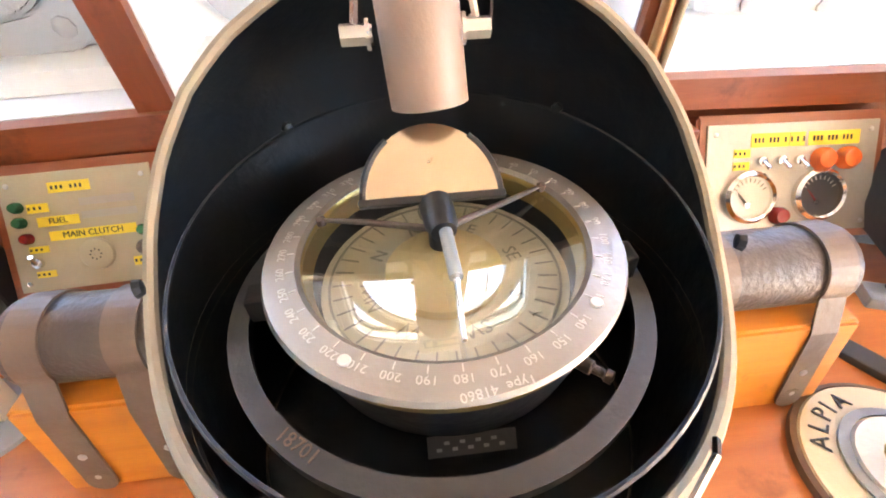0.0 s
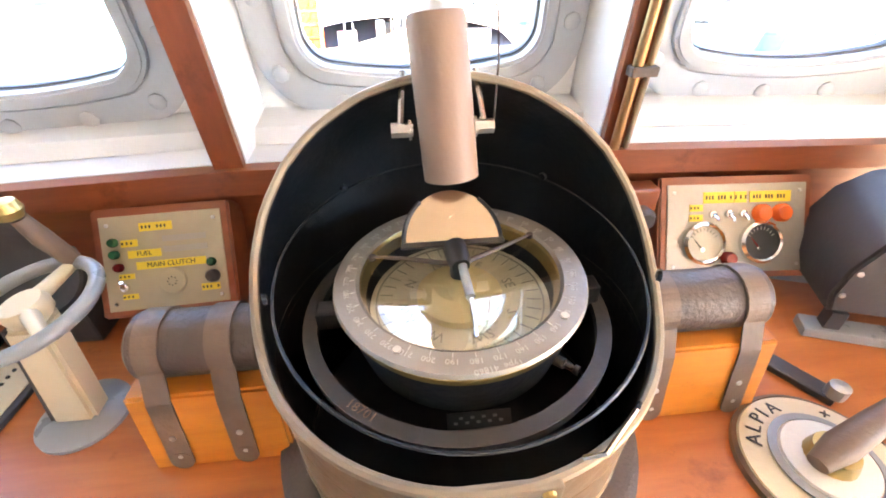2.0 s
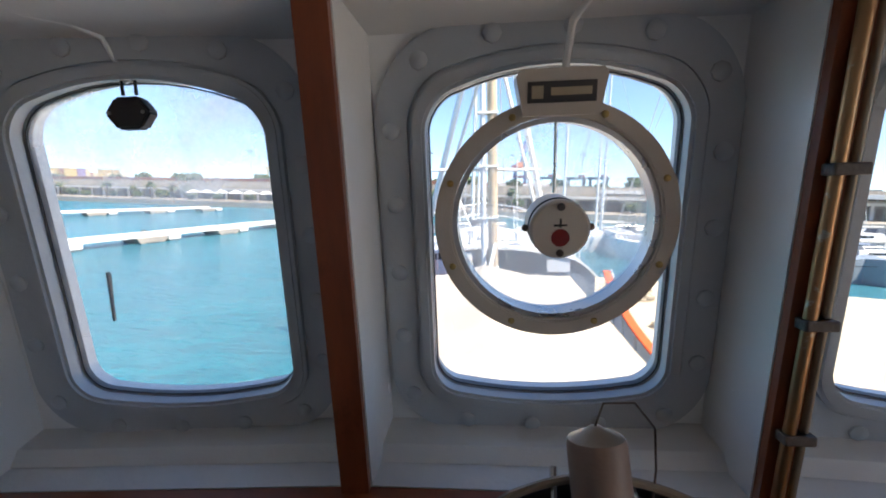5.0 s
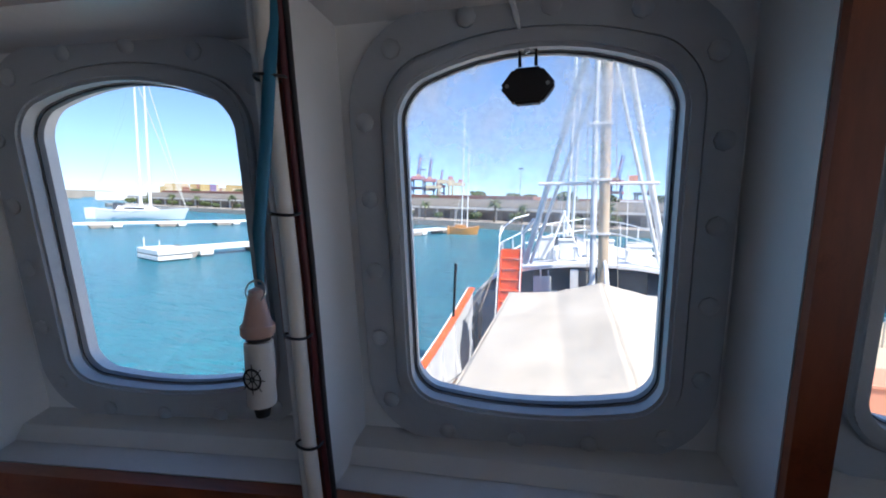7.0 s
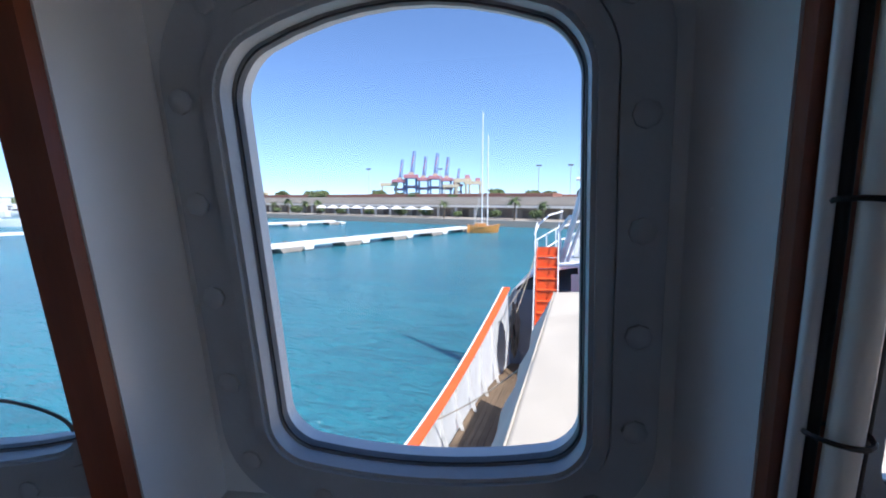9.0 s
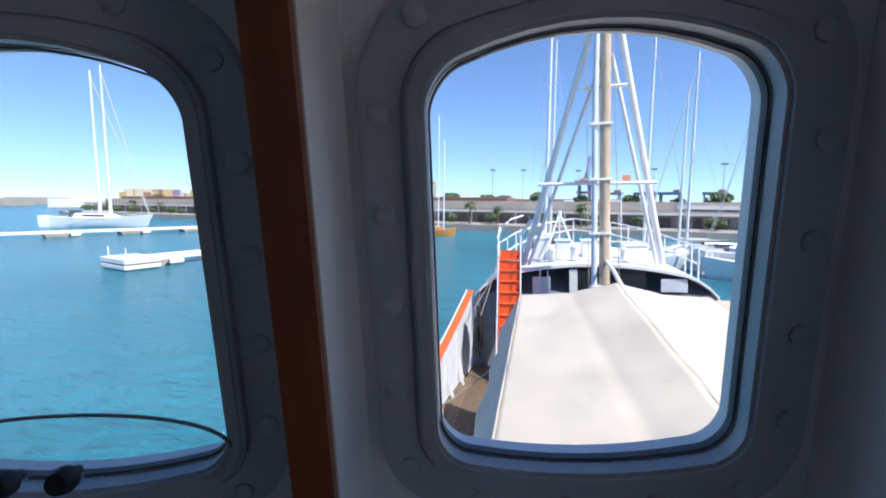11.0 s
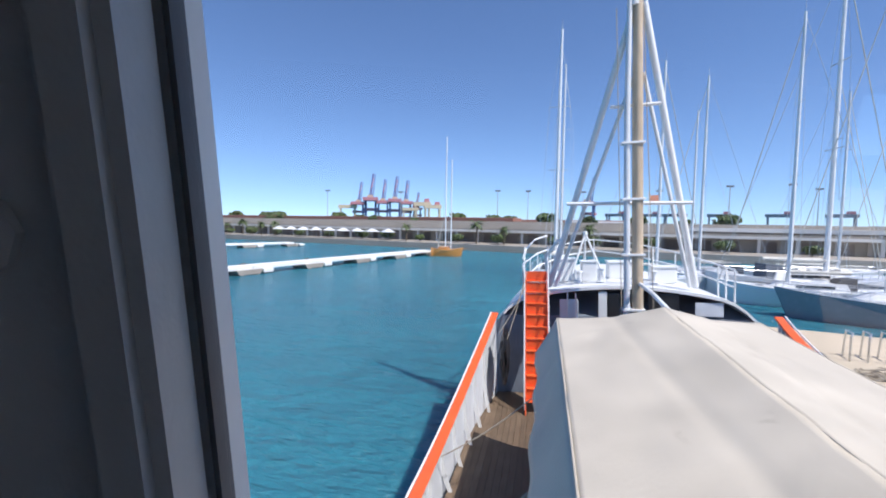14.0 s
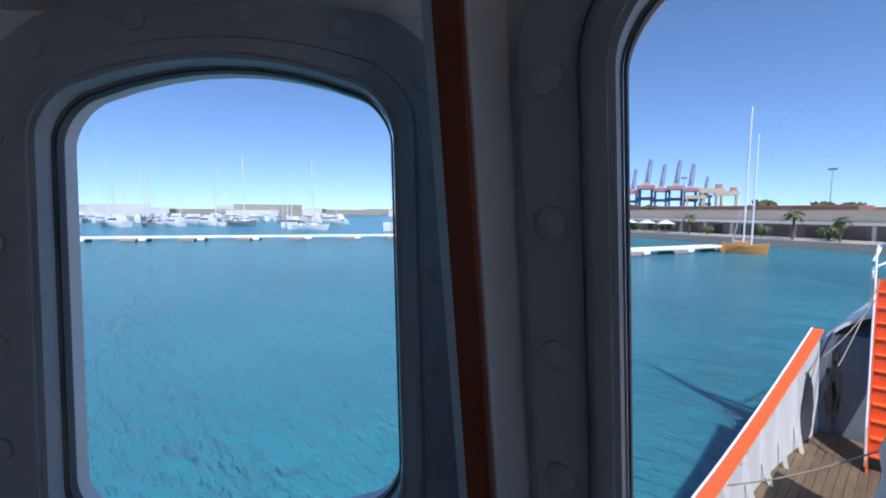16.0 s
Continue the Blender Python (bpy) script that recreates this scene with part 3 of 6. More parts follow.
def lettering(text, size, m, parent, material=None, name="lettering", depth=0.0004):
    """Words in the built-in font as a mesh, flat in local x and y, centred."""
    cu = bpy.data.curves.new("lettering", "FONT")
    cu.body, cu.size, cu.align_x, cu.align_y, cu.extrude, cu.resolution_u = text, size, "CENTER", "CENTER", depth, 2
    tmp = bpy.data.objects.new("lettering", cu)
    me = bpy.data.meshes.new_from_object(tmp)
    bm = bmesh.new()
    bm.from_mesh(me)
    bmesh.ops.remove_doubles(bm, verts=bm.verts, dist=1e-6)
    bm.to_mesh(me)
    bm.free()
    bpy.data.objects.remove(tmp)
    me.materials.clear()
    me.materials.append(material or M["label_ink"])
    ob = new(name, me)
    ob.parent = parent
    ob.matrix_local = m
    return ob


def swept(bm, line, width, thick, side):
    """A flat strap of a width along x, laid on a (y, z) line with its thickness outwards."""
    rows = []
    n = len(line)
    for i, (y, z) in enumerate(line):
        a, b2 = line[min(i + 1, n - 1)], line[max(i - 1, 0)]
        d = Vector((0, a[0] - b2[0], a[1] - b2[1])).normalized()
        nn = Vector((0, -d.z, d.y)) * side
        p = Vector((0, y, z))
        rows.append([bm.verts.new(p + Vector((s * width / 2, 0, 0)) + nn * h) for s, h in ((-1, 0), (1, 0), (1, thick), (-1, thick))])
    for a, c in zip(rows, rows[1:]):
        for k in range(4):
            bm.faces.new((a[k], a[(k + 1) % 4], c[(k + 1) % 4], c[k]))
    bm.faces.new(rows[0])
    bm.faces.new(rows[-1][::-1])
    return bm


# binnacle
BX, BY = 0.007, -0.028
bn = thing("binnacle", "compass binnacle with a black-lined brass-painted hood, open in front", "binnacle", Matrix.Translation((BX, BY, COUNTER)))


def hood_r(z):
    for (z0, r0), (z1, r1) in zip(HOOD, HOOD[1:]):
        if z <= z1:
            k = (z - z0) / (z1 - z0)
            return r0 + (r1 - r0) * k
    return HOOD[-1][1]


HOOD = [(0.80, 0.210), (1.09, 0.215), (1.13, 0.222), (1.16, 0.226), (1.20, 0.223), (1.24, 0.210), (1.27, 0.192), (1.30, 0.165), (1.33, 0.127), (1.36, 0.06)]


def rim_z(phi):
    """Height of the hood's edge at an angle from the front."""
    lo, hi = 1.05, 1.36
    for _ in range(40):
        z = (lo + hi) / 2
        u = max(0.0, (BY - hood_r(z) * math.cos(phi)) + 0.234)
        if z < 1.098 + 5.6 * u ** 3.05:
            lo = z
        else:
            hi = z
    return lo


SEG = 72
for name, inset, mt, rows_n in (("shell", 0.0, "hood_out", 22), ("lining", 0.005, "hood_in", 22)):
    bm = bmesh.new()
    grid = []
    for k in range(SEG):
        phi = 2 * math.pi * k / SEG
        top = rim_z(phi)
        colv = []
        for i in range(rows_n + 1):
            z = 0.885 + (top - 0.885) * i / rows_n
            r = hood_r(z) - inset
            colv.append(bm.verts.new((r * math.sin(phi), -r * math.cos(phi), z - COUNTER)))
        grid.append(colv)
    for k in range(SEG):
        a, c = grid[k], grid[(k + 1) % SEG]
        for i in range(rows_n):
            bm.faces.new((a[i], c[i], c[i + 1], a[i + 1]))
    if name == "lining":
        bm.faces.new([g[0] for g in grid])
    part(name, bm, M[mt], bn, smooth=True)
edge = [((hood_r(rim_z(p)) - 0.002) * math.sin(p), -(hood_r(rim_z(p)) - 0.002) * math.cos(p), rim_z(p) - COUNTER) for p in (2 * math.pi * k / 96 for k in range(96))]
part("rim", tubed(edge, 0.0052, 8, close=True), M["rim_pale"], bn, "worn pale metal rim of the hood", smooth=True)
for z in (0.96, 1.035, 1.075):
    part("band", lathed([(0.2095, z - 0.006 - COUNTER), (0.2145, z - 0.003 - COUNTER), (0.2145, z + 0.003 - COUNTER), (0.2095, z + 0.006 - COUNTER)], 72), M["hood_out"], bn, smooth=True)
part("base_flange", lathed([(0.205, 0.0), (0.25, 0.0), (0.25, 0.012), (0.238, 0.02), (0.205, 0.02)], 64, closed=True), M["leather"], bn, "dark brown base flange", smooth=True)
part("inner_bead", tubed([(0.197 * math.sin(p), -0.197 * math.cos(p), 0.285 + 0.03 * math.cos(p) * -1) for p in (2 * math.pi * k / 72 for k in range(72))], 0.0018, 5, close=True), M["hood_in"], bn)
part("front_plate", boxed(-0.045, -0.218, 0.198, 0.055, -0.208, 0.232, 0.002), M["rim_pale"], bn, "small steel plate at the front edge")
part("screw", lathed([(0.006, 0), (0.005, 0.003), (0, 0.004)], 10, Matrix.Translation((0.043, -0.2182, 0.224)) @ pose(0, 0, 0, 90)), M["brass"], bn)
part("latch_wire", tubed([(0.075, -0.200, 0.238), (0.088, -0.206, 0.252), (0.125, -0.176, 0.258), (0.135, -0.165, 0.25)], 0.0025, 6), M["chrome"], bn, "bent wire latch")
NP = Matrix.Translation((0.008, -0.112, 0.165)) @ pose(0, 0, 0, -42) @ Matrix.Diagonal((0.68, 0.68, 0.62, 1))
part("nameplate", boxed(-0.05, -0.002, -0.013, 0.05, 0.0, 0.013), M["dark_grey"], bn, "small dark nameplate", m=NP)
for k in range(9):
    part("writing_bar", boxed(-0.04 + k * 0.0088, -0.0026, -0.006 + 0.008 * (k % 2), -0.034 + k * 0.0088, -0.0021, -0.002 + 0.008 * (k % 2)), M["grey_enamel"], bn, m=NP)
for p in (1.2, -1.25, 2.4, -2.4):
    part("screw", lathed([(0.006, 0), (0.005, 0.004), (0, 0.005)], 8, Matrix.Translation((0.199 * math.sin(p), -0.199 * math.cos(p), 0.31)) @ pose(0, 0, 0, 90, 0, math.degrees(p) + 180)), M["hood_in"], bn)

# gimbal and compass
CZ0 = 0.275  # ring top over the counter
gb = part("gimbal_ring", lathed([(0.163, 0.205), (0.179, 0.205), (0.179, 0.217), (0.163, 0.217)], 72, closed=True, m=Matrix.Translation((-0.002, 0.008, 0))), M["dark_grey"], bn, "black gimbal ring")
lettering("18701", 0.014, Matrix.Translation((-0.108, -0.124, 0.2176)) @ pose(0, 0, 0, 0, 0, -38), gb, M["strap"], "number")
cp = thing("compass", "magnetic ship's compass with a graduated metal ring and glass cover", "compass", Matrix.Translation((BX, BY, COUNTER + CZ0)) @ pose(0, 0, 0, 1.0, -1.5, 0))
part("bowl", lathed([(0, -0.10), (0.09, -0.10), (0.118, -0.085), (0.126, -0.05), (0.128, -0.022), (0.121, -0.02)], 64), M["black"], cp, "black painted bowl", smooth=True)
part("brass_band", lathed([(0.128, -0.024), (0.1325, -0.022), (0.1335, -0.014), (0.131, -0.010), (0.126, -0.010)], 72), M["brass"], cp, "brass band round the bowl", smooth=True)
ring = part("verge_ring", lathed([(0.110, -0.014), (0.1355, -0.0098), (0.1390, -0.004), (0.1370, 0.0), (0.1135, 0.0015), (0.110, -0.001)], 96, closed=True), M["ring_metal"], cp, "grey metal ring with engraved degrees", smooth=True)
part("inner_lip", lathed([(0.1050, -0.020), (0.1098, -0.002), (0.1098, -0.020)], 72, closed=True), M["brass"], cp, smooth=True)
for k in range(36):
    p = 2 * math.pi * k / 36
    deg = (180 + k * 10) % 360
    lettering("%d" % deg, 0.0090, pose(0, 0, 0, 0, 0, math.degrees(-p)) @ Matrix.Translation((0, -0.1235, 0.0009)) @ pose(0, 0, 0, 2.5, 0, 180), ring, M["engraving"], "number", 0.0002)
for k in range(180):
    p = 2 * math.pi * k / 180
    long = 0.0055 if k % 5 == 0 else 0.003
    if long > 0.005:
        bm = boxed(-0.0004, -0.1145, 0.0010, 0.0004, -0.1145 + 0.0001 + long * -1, 0.0018)
        part("graduation", bm, M["engraving"], ring, m=pose(0, 0, 0, 0, 0, math.degrees(p)))
lettering("Type  41860", 0.0090, Matrix.Translation((0.018, -0.1325, 0.0006)) @ pose(0, 0, 0, 4, 0, 188), ring, M["engraving"], "lettering", 0.0002)
for p in (-0.60, 0.85):
    part("ring_screw", lathed([(0.0045, 0.0012), (0.004, 0.0026), (0, 0.0028)], 12, Matrix.Translation((0.124 * math.sin(p), -0.124 * math.cos(p), 0))), M["engraving"], ring)
card = part("card", lathed([(0, -0.042), (0.1035, -0.042), (0.1035, -0.040), (0, -0.040)], 64), M["card"], cp, "olive compass card with dark print")
for k in range(72):
    p = 2 * math.pi * k / 72
    part("card_mark", boxed(-0.0007, 0.082 if k % 2 else 0.078, -0.0397, 0.0007, 0.094, -0.0392), M["card_dark"], card, m=pose(0, 0, 0, 0, 0, math.degrees(p))) if k % 2 == 0 else None
for word, a in (("N", 60), ("NE", 15), ("E", -30), ("SE", -75), ("S", -120), ("SW", -165), ("W", 150), ("NW", 105)):
    lettering(word, 0.018, pose(0, 0, 0, 0, 0, a) @ Matrix.Translation((0, 0.063, -0.0396)), card, M["card_dark"], "point", 0.0002)
part("card_ring", lathed([(0.0955, -0.0399), (0.0975, -0.0399), (0.0975, -0.0390), (0.0955, -0.0390)], 64, closed=True), M["card_dark"], card)
part("float", lathed([(0.049, -0.0400), (0.049, -0.031), (0.045, -0.027), (0.03, -0.022), (0.012, -0.0205), (0, -0.020)], 48), M["card_cream"], cp, "cream float dome in the middle of the card", smooth=True)
gl = part("cover_glass", lathed([(0.1095, -0.0045), (0.06, -0.0045), (0, -0.0045)], 64), M["compass_glass"], cp, "glass cover of the compass", smooth=True)
gl.visible_shadow = False
part("side_knob", lathed([(0.010, 0), (0.010, 0.018), (0.006, 0.020), (0.006, 0.034), (0.009, 0.036), (0.009, 0.044), (0, 0.046)], 14, Matrix.Translation((0.090, -0.084, -0.062)) @ Matrix.Scale(0.6, 4) @ pose(0, 0, 0, 90, 0, 48)), M["leather"], cp, "small knob on the bowl", smooth=True)
part("pivot_block", boxed(-0.165, -0.012, -0.06, -0.12, 0.012, -0.035, 0.003), M["black"], cp)
part("pivot_block", boxed(0.12, -0.012, -0.06, 0.165, 0.012, -0.035, 0.003), M["black"], cp)

# sight on the compass
az = thing("azimuth_sight", "azimuth sight with a half-round mirror on a three-legged black bracket", "azimuth sight", Matrix.Translation((BX, BY, COUNTER + CZ0 + 0.001)))
tilt = Matrix.Translation((-0.004, 0.022, 0.024)) @ pose(0, 0, 0, -50)
arc = [(0.054 * math.cos(a), 0.0 + 0.061 * math.sin(a)) for a in (math.pi * k / 24 for k in range(25))]
part("mirror_plate", prism(bmesh.new(), arc, -0.0012, 0.0012, tilt), M["mirror"], az, "half-round mirror with a brownish sheen")
part("mirror_frame", tubed([tilt @ Vector((x * 1.01, 0, z * 1.01)) for x, z in arc[:8]], 0.003, 6), M["black"], az, smooth=True)
part("mirror_frame", tubed([tilt @ Vector((x * 1.01, 0, z * 1.01)) for x, z in arc[-8:]], 0.003, 6), M["black"], az, smooth=True)
part("mirror_base", boxed(-0.058, -0.004, -0.005, 0.058, 0.004, 0.0015, 0.0015, tilt), M["black"], az)
part("neck", tubed([(-0.002, 0.02, 0.018), (0.0, -0.002, 0.016), (0.001, -0.012, 0.015)], [0.014, 0.013, 0.010], 14), M["black"], az, "black neck of the sight", smooth=True)
part("collar", lathed([(0.010, -0.008), (0.0105, 0.012), (0.008, 0.014), (0, 0.014)], 16, Matrix.Translation((0.0, -0.002, 0.004))), M["black"], az, smooth=True)
part("sight_tube", tubed([(0.002, -0.015, 0.018), (0.004, -0.058, 0.013)], 0.0050, 14), M["grey_enamel"], az, "short grey sight tube", smooth=True)
part("pointer", tubed([(0.004, -0.058, 0.0125), (0.003, -0.104, 0.006)], [0.0026, 0.0016], 8), M["chrome"], az, "thin chrome pointer")
for x, y in ((-0.094, 0.030), (0.092, 0.052)):
    part("leg", tubed([(0.0, -0.002, 0.010), (x * 0.6, y * 0.5, 0.010), (x, y, 0.005)], [0.0032, 0.0026, 0.0018], 8), M["leather"], az, smooth=True)
    part("foot", lathed([(0.004, 0), (0.004, 0.006), (0, 0.008)], 10, Matrix.Translation((x * 1.02, y * 1.02, 0.0005))), M["leather"], az)

# lamp tube hung on the hood
lt = thing("compass_lamp", "beige tube lamp hung over the compass on a wire bracket", "lamp", Matrix.Translation((0.0, 0, 0)))
p0, p1 = Vector((0.008, 0.048, 1.222)), Vector((-0.004, 0.084, 1.385))
d01 = (p1 - p0)
part("tube", tubed([p0, p0 + d01 * 0.004, p0 + d01 * 0.96, p1], [0.0295, 0.031, 0.031, 0.029], 28), M["lamp_beige"], lt, smooth=True)
part("cap", tubed([p1, p1 + d01 * 0.045, p1 + d01 * 0.07], [0.029, 0.012, 0.006], 20), M["rim_pale"], lt, "domed metal cap", smooth=True)
for sx in (-1, 1):
    b0 = Vector((0.002 + sx * 0.048, 0.082, 1.268))
    part("bracket_arm", tubed([b0, b0 + Vector((sx * -0.006, 0.045, 0.052))], 0.0045, 8), M["chrome"], lt, "chrome bracket arm", smooth=True)
    part("bolt", tubed([b0 + Vector((sx * -0.014, 0, 0)), b0 + Vector((sx * 0.011, 0, 0))], 0.0085, 6), M["steel"], lt, "hexagon bolt")
    part("washer", tubed([b0 + Vector((sx * -0.012, 0, 0)), b0 + Vector((sx * -0.009, 0, 0))], 0.012, 14), M["steel"], lt)
part("cord", tubed([p1 + d01 * 0.06, p1 + Vector((0.01, 0.012, 0.032)), p1 + Vector((0.045, 0.018, 0.03)), p1 + Vector((0.068, 0.02, 0.0)), p1 + Vector((0.072, 0.022, -0.05)), p1 + Vector((0.072, 0.03, -0.12))], 0.0013, 6), M["leather"], lt, "thin lamp cord", smooth=True)


# compensating cylinders on both sides of the binnacle
def corrector(sx, x_in, x_out):
    g = thing("corrector_magnet", "leather-covered corrector cylinder strapped on a varnished pine block", "compass corrector", Matrix.Translation((0, 0.0, COUNTER)), "corrector cylinders")
    x0, x1 = sorted((sx * x_in, sx * x_out))
    cy, cz, r = 0.010, 0.162, 0.043
    bm = bmesh.new()
    rows = [[bm.verts.new((x, y, z)) for y, z in ((-0.066, 0.0), (-0.048, 0.128), (0.065, 0.128), (0.075, 0.0))] for x in (x0 - 0.012, x1 + 0.012)]
    bm.faces.new(rows[0])
    bm.faces.new(rows[1][::-1])
    for k in range(4):
        bm.faces.new((rows[0][k], rows[0][(k + 1) % 4], rows[1][(k + 1) % 4], rows[1][k]))
    bmesh.ops.bevel(bm, geom=bm.edges[:], offset=0.004, segments=2, affect="EDGES")
    part("block", bm, M["pine"], g, "varnished orange pine block")
    part("cylinder", tubed([(x0, cy, cz), (x0 + 0.006, cy, cz), (x1 - 0.006, cy, cz), (x1, cy, cz)], [r - 0.006, r, r, r - 0.006], 36), M["leather"], g, smooth=True)
    for xs in ((x0 + 0.030, x1 - 0.046) if sx < 0 else (x0 + 0.045, x1 - 0.030)):
        line = [(-0.0665, 0.02), (-0.0495, 0.118)] + [(cy - (r + 0.001) * math.cos(a), cz + (r + 0.001) * math.sin(a)) for a in (radians(-8 + 188 * k / 20) for k in range(21))] + [(0.062, 0.13)]
        st2 = part("strap", swept(bmesh.new(), line, 0.030, 0.0025, 1), M["strap"], g, "brown strap over the cylinder", m=Matrix.Translation((xs, 0, 0)))
        part("strap_end", lathed([(0.015, 0), (0.015, 0.0025), (0, 0.003)], 18, Matrix.Translation((xs, -0.0665, 0.02)) @ pose(0, 0, 0, 82)), M["strap"], g)
        for z in (0.028, 0.062):
            part("rivet", lathed([(0.0048, 0), (0.004, 0.002), (0, 0.003)], 10, Matrix.Translation((xs, -0.0705 + z * 0.145 + 0.0005, z)) @ pose(0, 0, 0, 82)), M["steel"], g)
    return g


corrector(-1, 0.235, 0.394)
corrector(1, 0.235, 0.432)


# switch panels
def panel_pose(x, y, z, yaw, t=-31):
    return Matrix.Translation((x, y, z)) @ pose(0, 0, 0, t, 0, yaw)


def tape(g, x, z, w, h, text="", size=0.009):
    t = part("tape_label", boxed(x - w / 2, -0.0053, z - h / 2, x + w / 2, -0.0041, z + h / 2), M["label_yellow"], g, "yellow tape label")
    if text:
        lettering(text, size, Matrix.Translation((x, -0.0056, z)) @ pose(0, 0, 0, 90), t, M["label_ink"])
    else:
        n = max(2, int(w / 0.006))
        for k in range(n):
            if k % 4 != 3:
                xx = x - w * 0.40 + w * 0.8 * k / max(1, n - 1)
                part("writing_bar", boxed(xx - 0.0014, -0.0057, z - h * 0.18, xx + 0.0014, -0.0053, z + h * 0.18), M["label_ink"], t)


def toggle(g, x, z, up=1):
    part("switch", lathed([(0.0065, 0), (0.0065, 0.006), (0.003, 0.007), (0.003, 0.008)], 12, Matrix.Translation((x, -0.004, z)) @ pose(0, 0, 0, 90)), M["chrome"], g)
    part("switch_lever", tubed([(x, -0.01, z), (x + 0.002, -0.02, z + 0.010 * up)], [0.002, 0.0032], 8), M["chrome"], g, smooth=True)


def button(g, x, z, r, mt, h=0.010):
    part("button", lathed([(r, 0), (r, h * 0.6), (r * 0.75, h), (0, h * 1.1)], 18, Matrix.Translation((x, -0.004, z)) @ pose(0, 0, 0, 90)), M[mt], g, smooth=True)


def panel_base(g, w, h, plate):
    box_bm = bmesh.new()
    prism(box_bm, [(-w / 2 - 0.014, -h / 2 - 0.012), (w / 2 + 0.014, -h / 2 - 0.012), (w / 2 + 0.014, h / 2 + 0.014), (-w / 2 - 0.014, h / 2 + 0.014)], -0.001, 0.075)
    bmesh.ops.bevel(box_bm, geom=box_bm.edges[:], offset=0.004, segments=2, affect="EDGES")
    part("wood_box", box_bm, M["mahogany_x"], g, "mahogany box behind the plate")
    part("faceplate", boxed(-w / 2, -0.004, -h / 2, w / 2, -0.0015, h / 2, 0.001), M[plate], g)
    for x in (-w / 2 + 0.012, w / 2 - 0.012):
        for z in (-h / 2 + 0.012, h / 2 - 0.014):
            part("screw", lathed([(0.0035, 0), (0.003, 0.0015), (0, 0.002)], 10, Matrix.Translation((x, -0.0041, z)) @ pose(0, 0, 0, 90)), M["steel"], g)


pl = thing("clutch_panel", "switch panel with yellow tape labels in a mahogany box", "control panel", panel_pose(-0.458, 0.225, 1.010, 3, -33))
panel_base(pl, 0.192, 0.158, "plate_cream")
tape(pl, -0.008, 0.058, 0.052, 0.014)
tape(pl, -0.052, 0.033, 0.026, 0.012)
tape(pl, -0.030, 0.014, 0.052, 0.013, "FUEL", 0.011)
tape(pl, 0.010, -0.006, 0.110, 0.013, "MAIN CLUTCH", 0.0115)
tape(pl, -0.062, -0.022, 0.024, 0.009)
tape(pl, -0.060, -0.056, 0.024, 0.009)
tape(pl, 0.068, -0.052, 0.030, 0.012)
for z in (0.036, 0.018):
    part("worn_strip", boxed(0.0, -0.0048, z - 0.005, 0.07, -0.0041, z + 0.005), M["plate_metal"], pl)
for x, z, mt in ((-0.076, 0.036, "lamp_green"), (-0.076, 0.016, "lamp_green"), (-0.072, -0.006, "lamp_red"), (0.074, -0.010, "lamp_green")):
    button(pl, x, z, 0.0075, mt)
button(pl, 0.074, -0.034, 0.011, "leather", 0.014)
toggle(pl, -0.066, -0.040)
part("buzzer", lathed([(0.0, 0.005), (0.003, 0.005), (0.003, 0.0062), (0.018, 0.0075), (0.021, 0.006), (0.0215, 0)], 28, Matrix.Translation((0.010, -0.004, -0.036)) @ pose(0, 0, 0, 90)), M["plate_cream"], pl, "round buzzer grille", smooth=True)
for k in range(8):
    part("grille_hole", lathed([(0.0012, 0.0), (0.0012, 0.0004), (0, 0.0004)], 6, Matrix.Translation((0.010 + 0.007 * math.cos(k * 0.785), -0.0107, -0.036 + 0.007 * math.sin(k * 0.785))) @ pose(0, 0, 0, 90)), M["label_ink"], pl)
part("loose_wire", tubed([(0.0, 0.03, -0.09), (0.012, 0.01, -0.112), (0.03, 0.005, -0.118), (0.04, 0.02, -0.10), (0.05, 0.03, -0.09)], 0.0012, 5), M["steel"], pl)

pr = thing("gauge_panel", "grey gauge panel with two round meters in a mahogany box", "control panel", panel_pose(0.562, 0.220, 0.996, -4) @ Matrix.Diagonal((1.03, 1.03, 1.03, 1)))
panel_base(pr, 0.252, 0.160, "plate_metal")
tape(pr, -0.034, 0.056, 0.055, 0.020)
tape(pr, 0.006, 0.056, 0.022, 0.020)
tape(pr, 0.060, 0.056, 0.075, 0.020)
tape(pr, -0.074, 0.038, 0.024, 0.012)
tape(pr, -0.074, 0.020, 0.024, 0.012)
for x in (-0.045, -0.016, 0.010):
    toggle(pr, x, 0.026, -1)
for x in (0.044, 0.080):
    button(pr, x, 0.026, 0.0165, "lamp_orange", 0.014)
button(pr, -0.014, -0.055, 0.013, "lamp_red", 0.014)
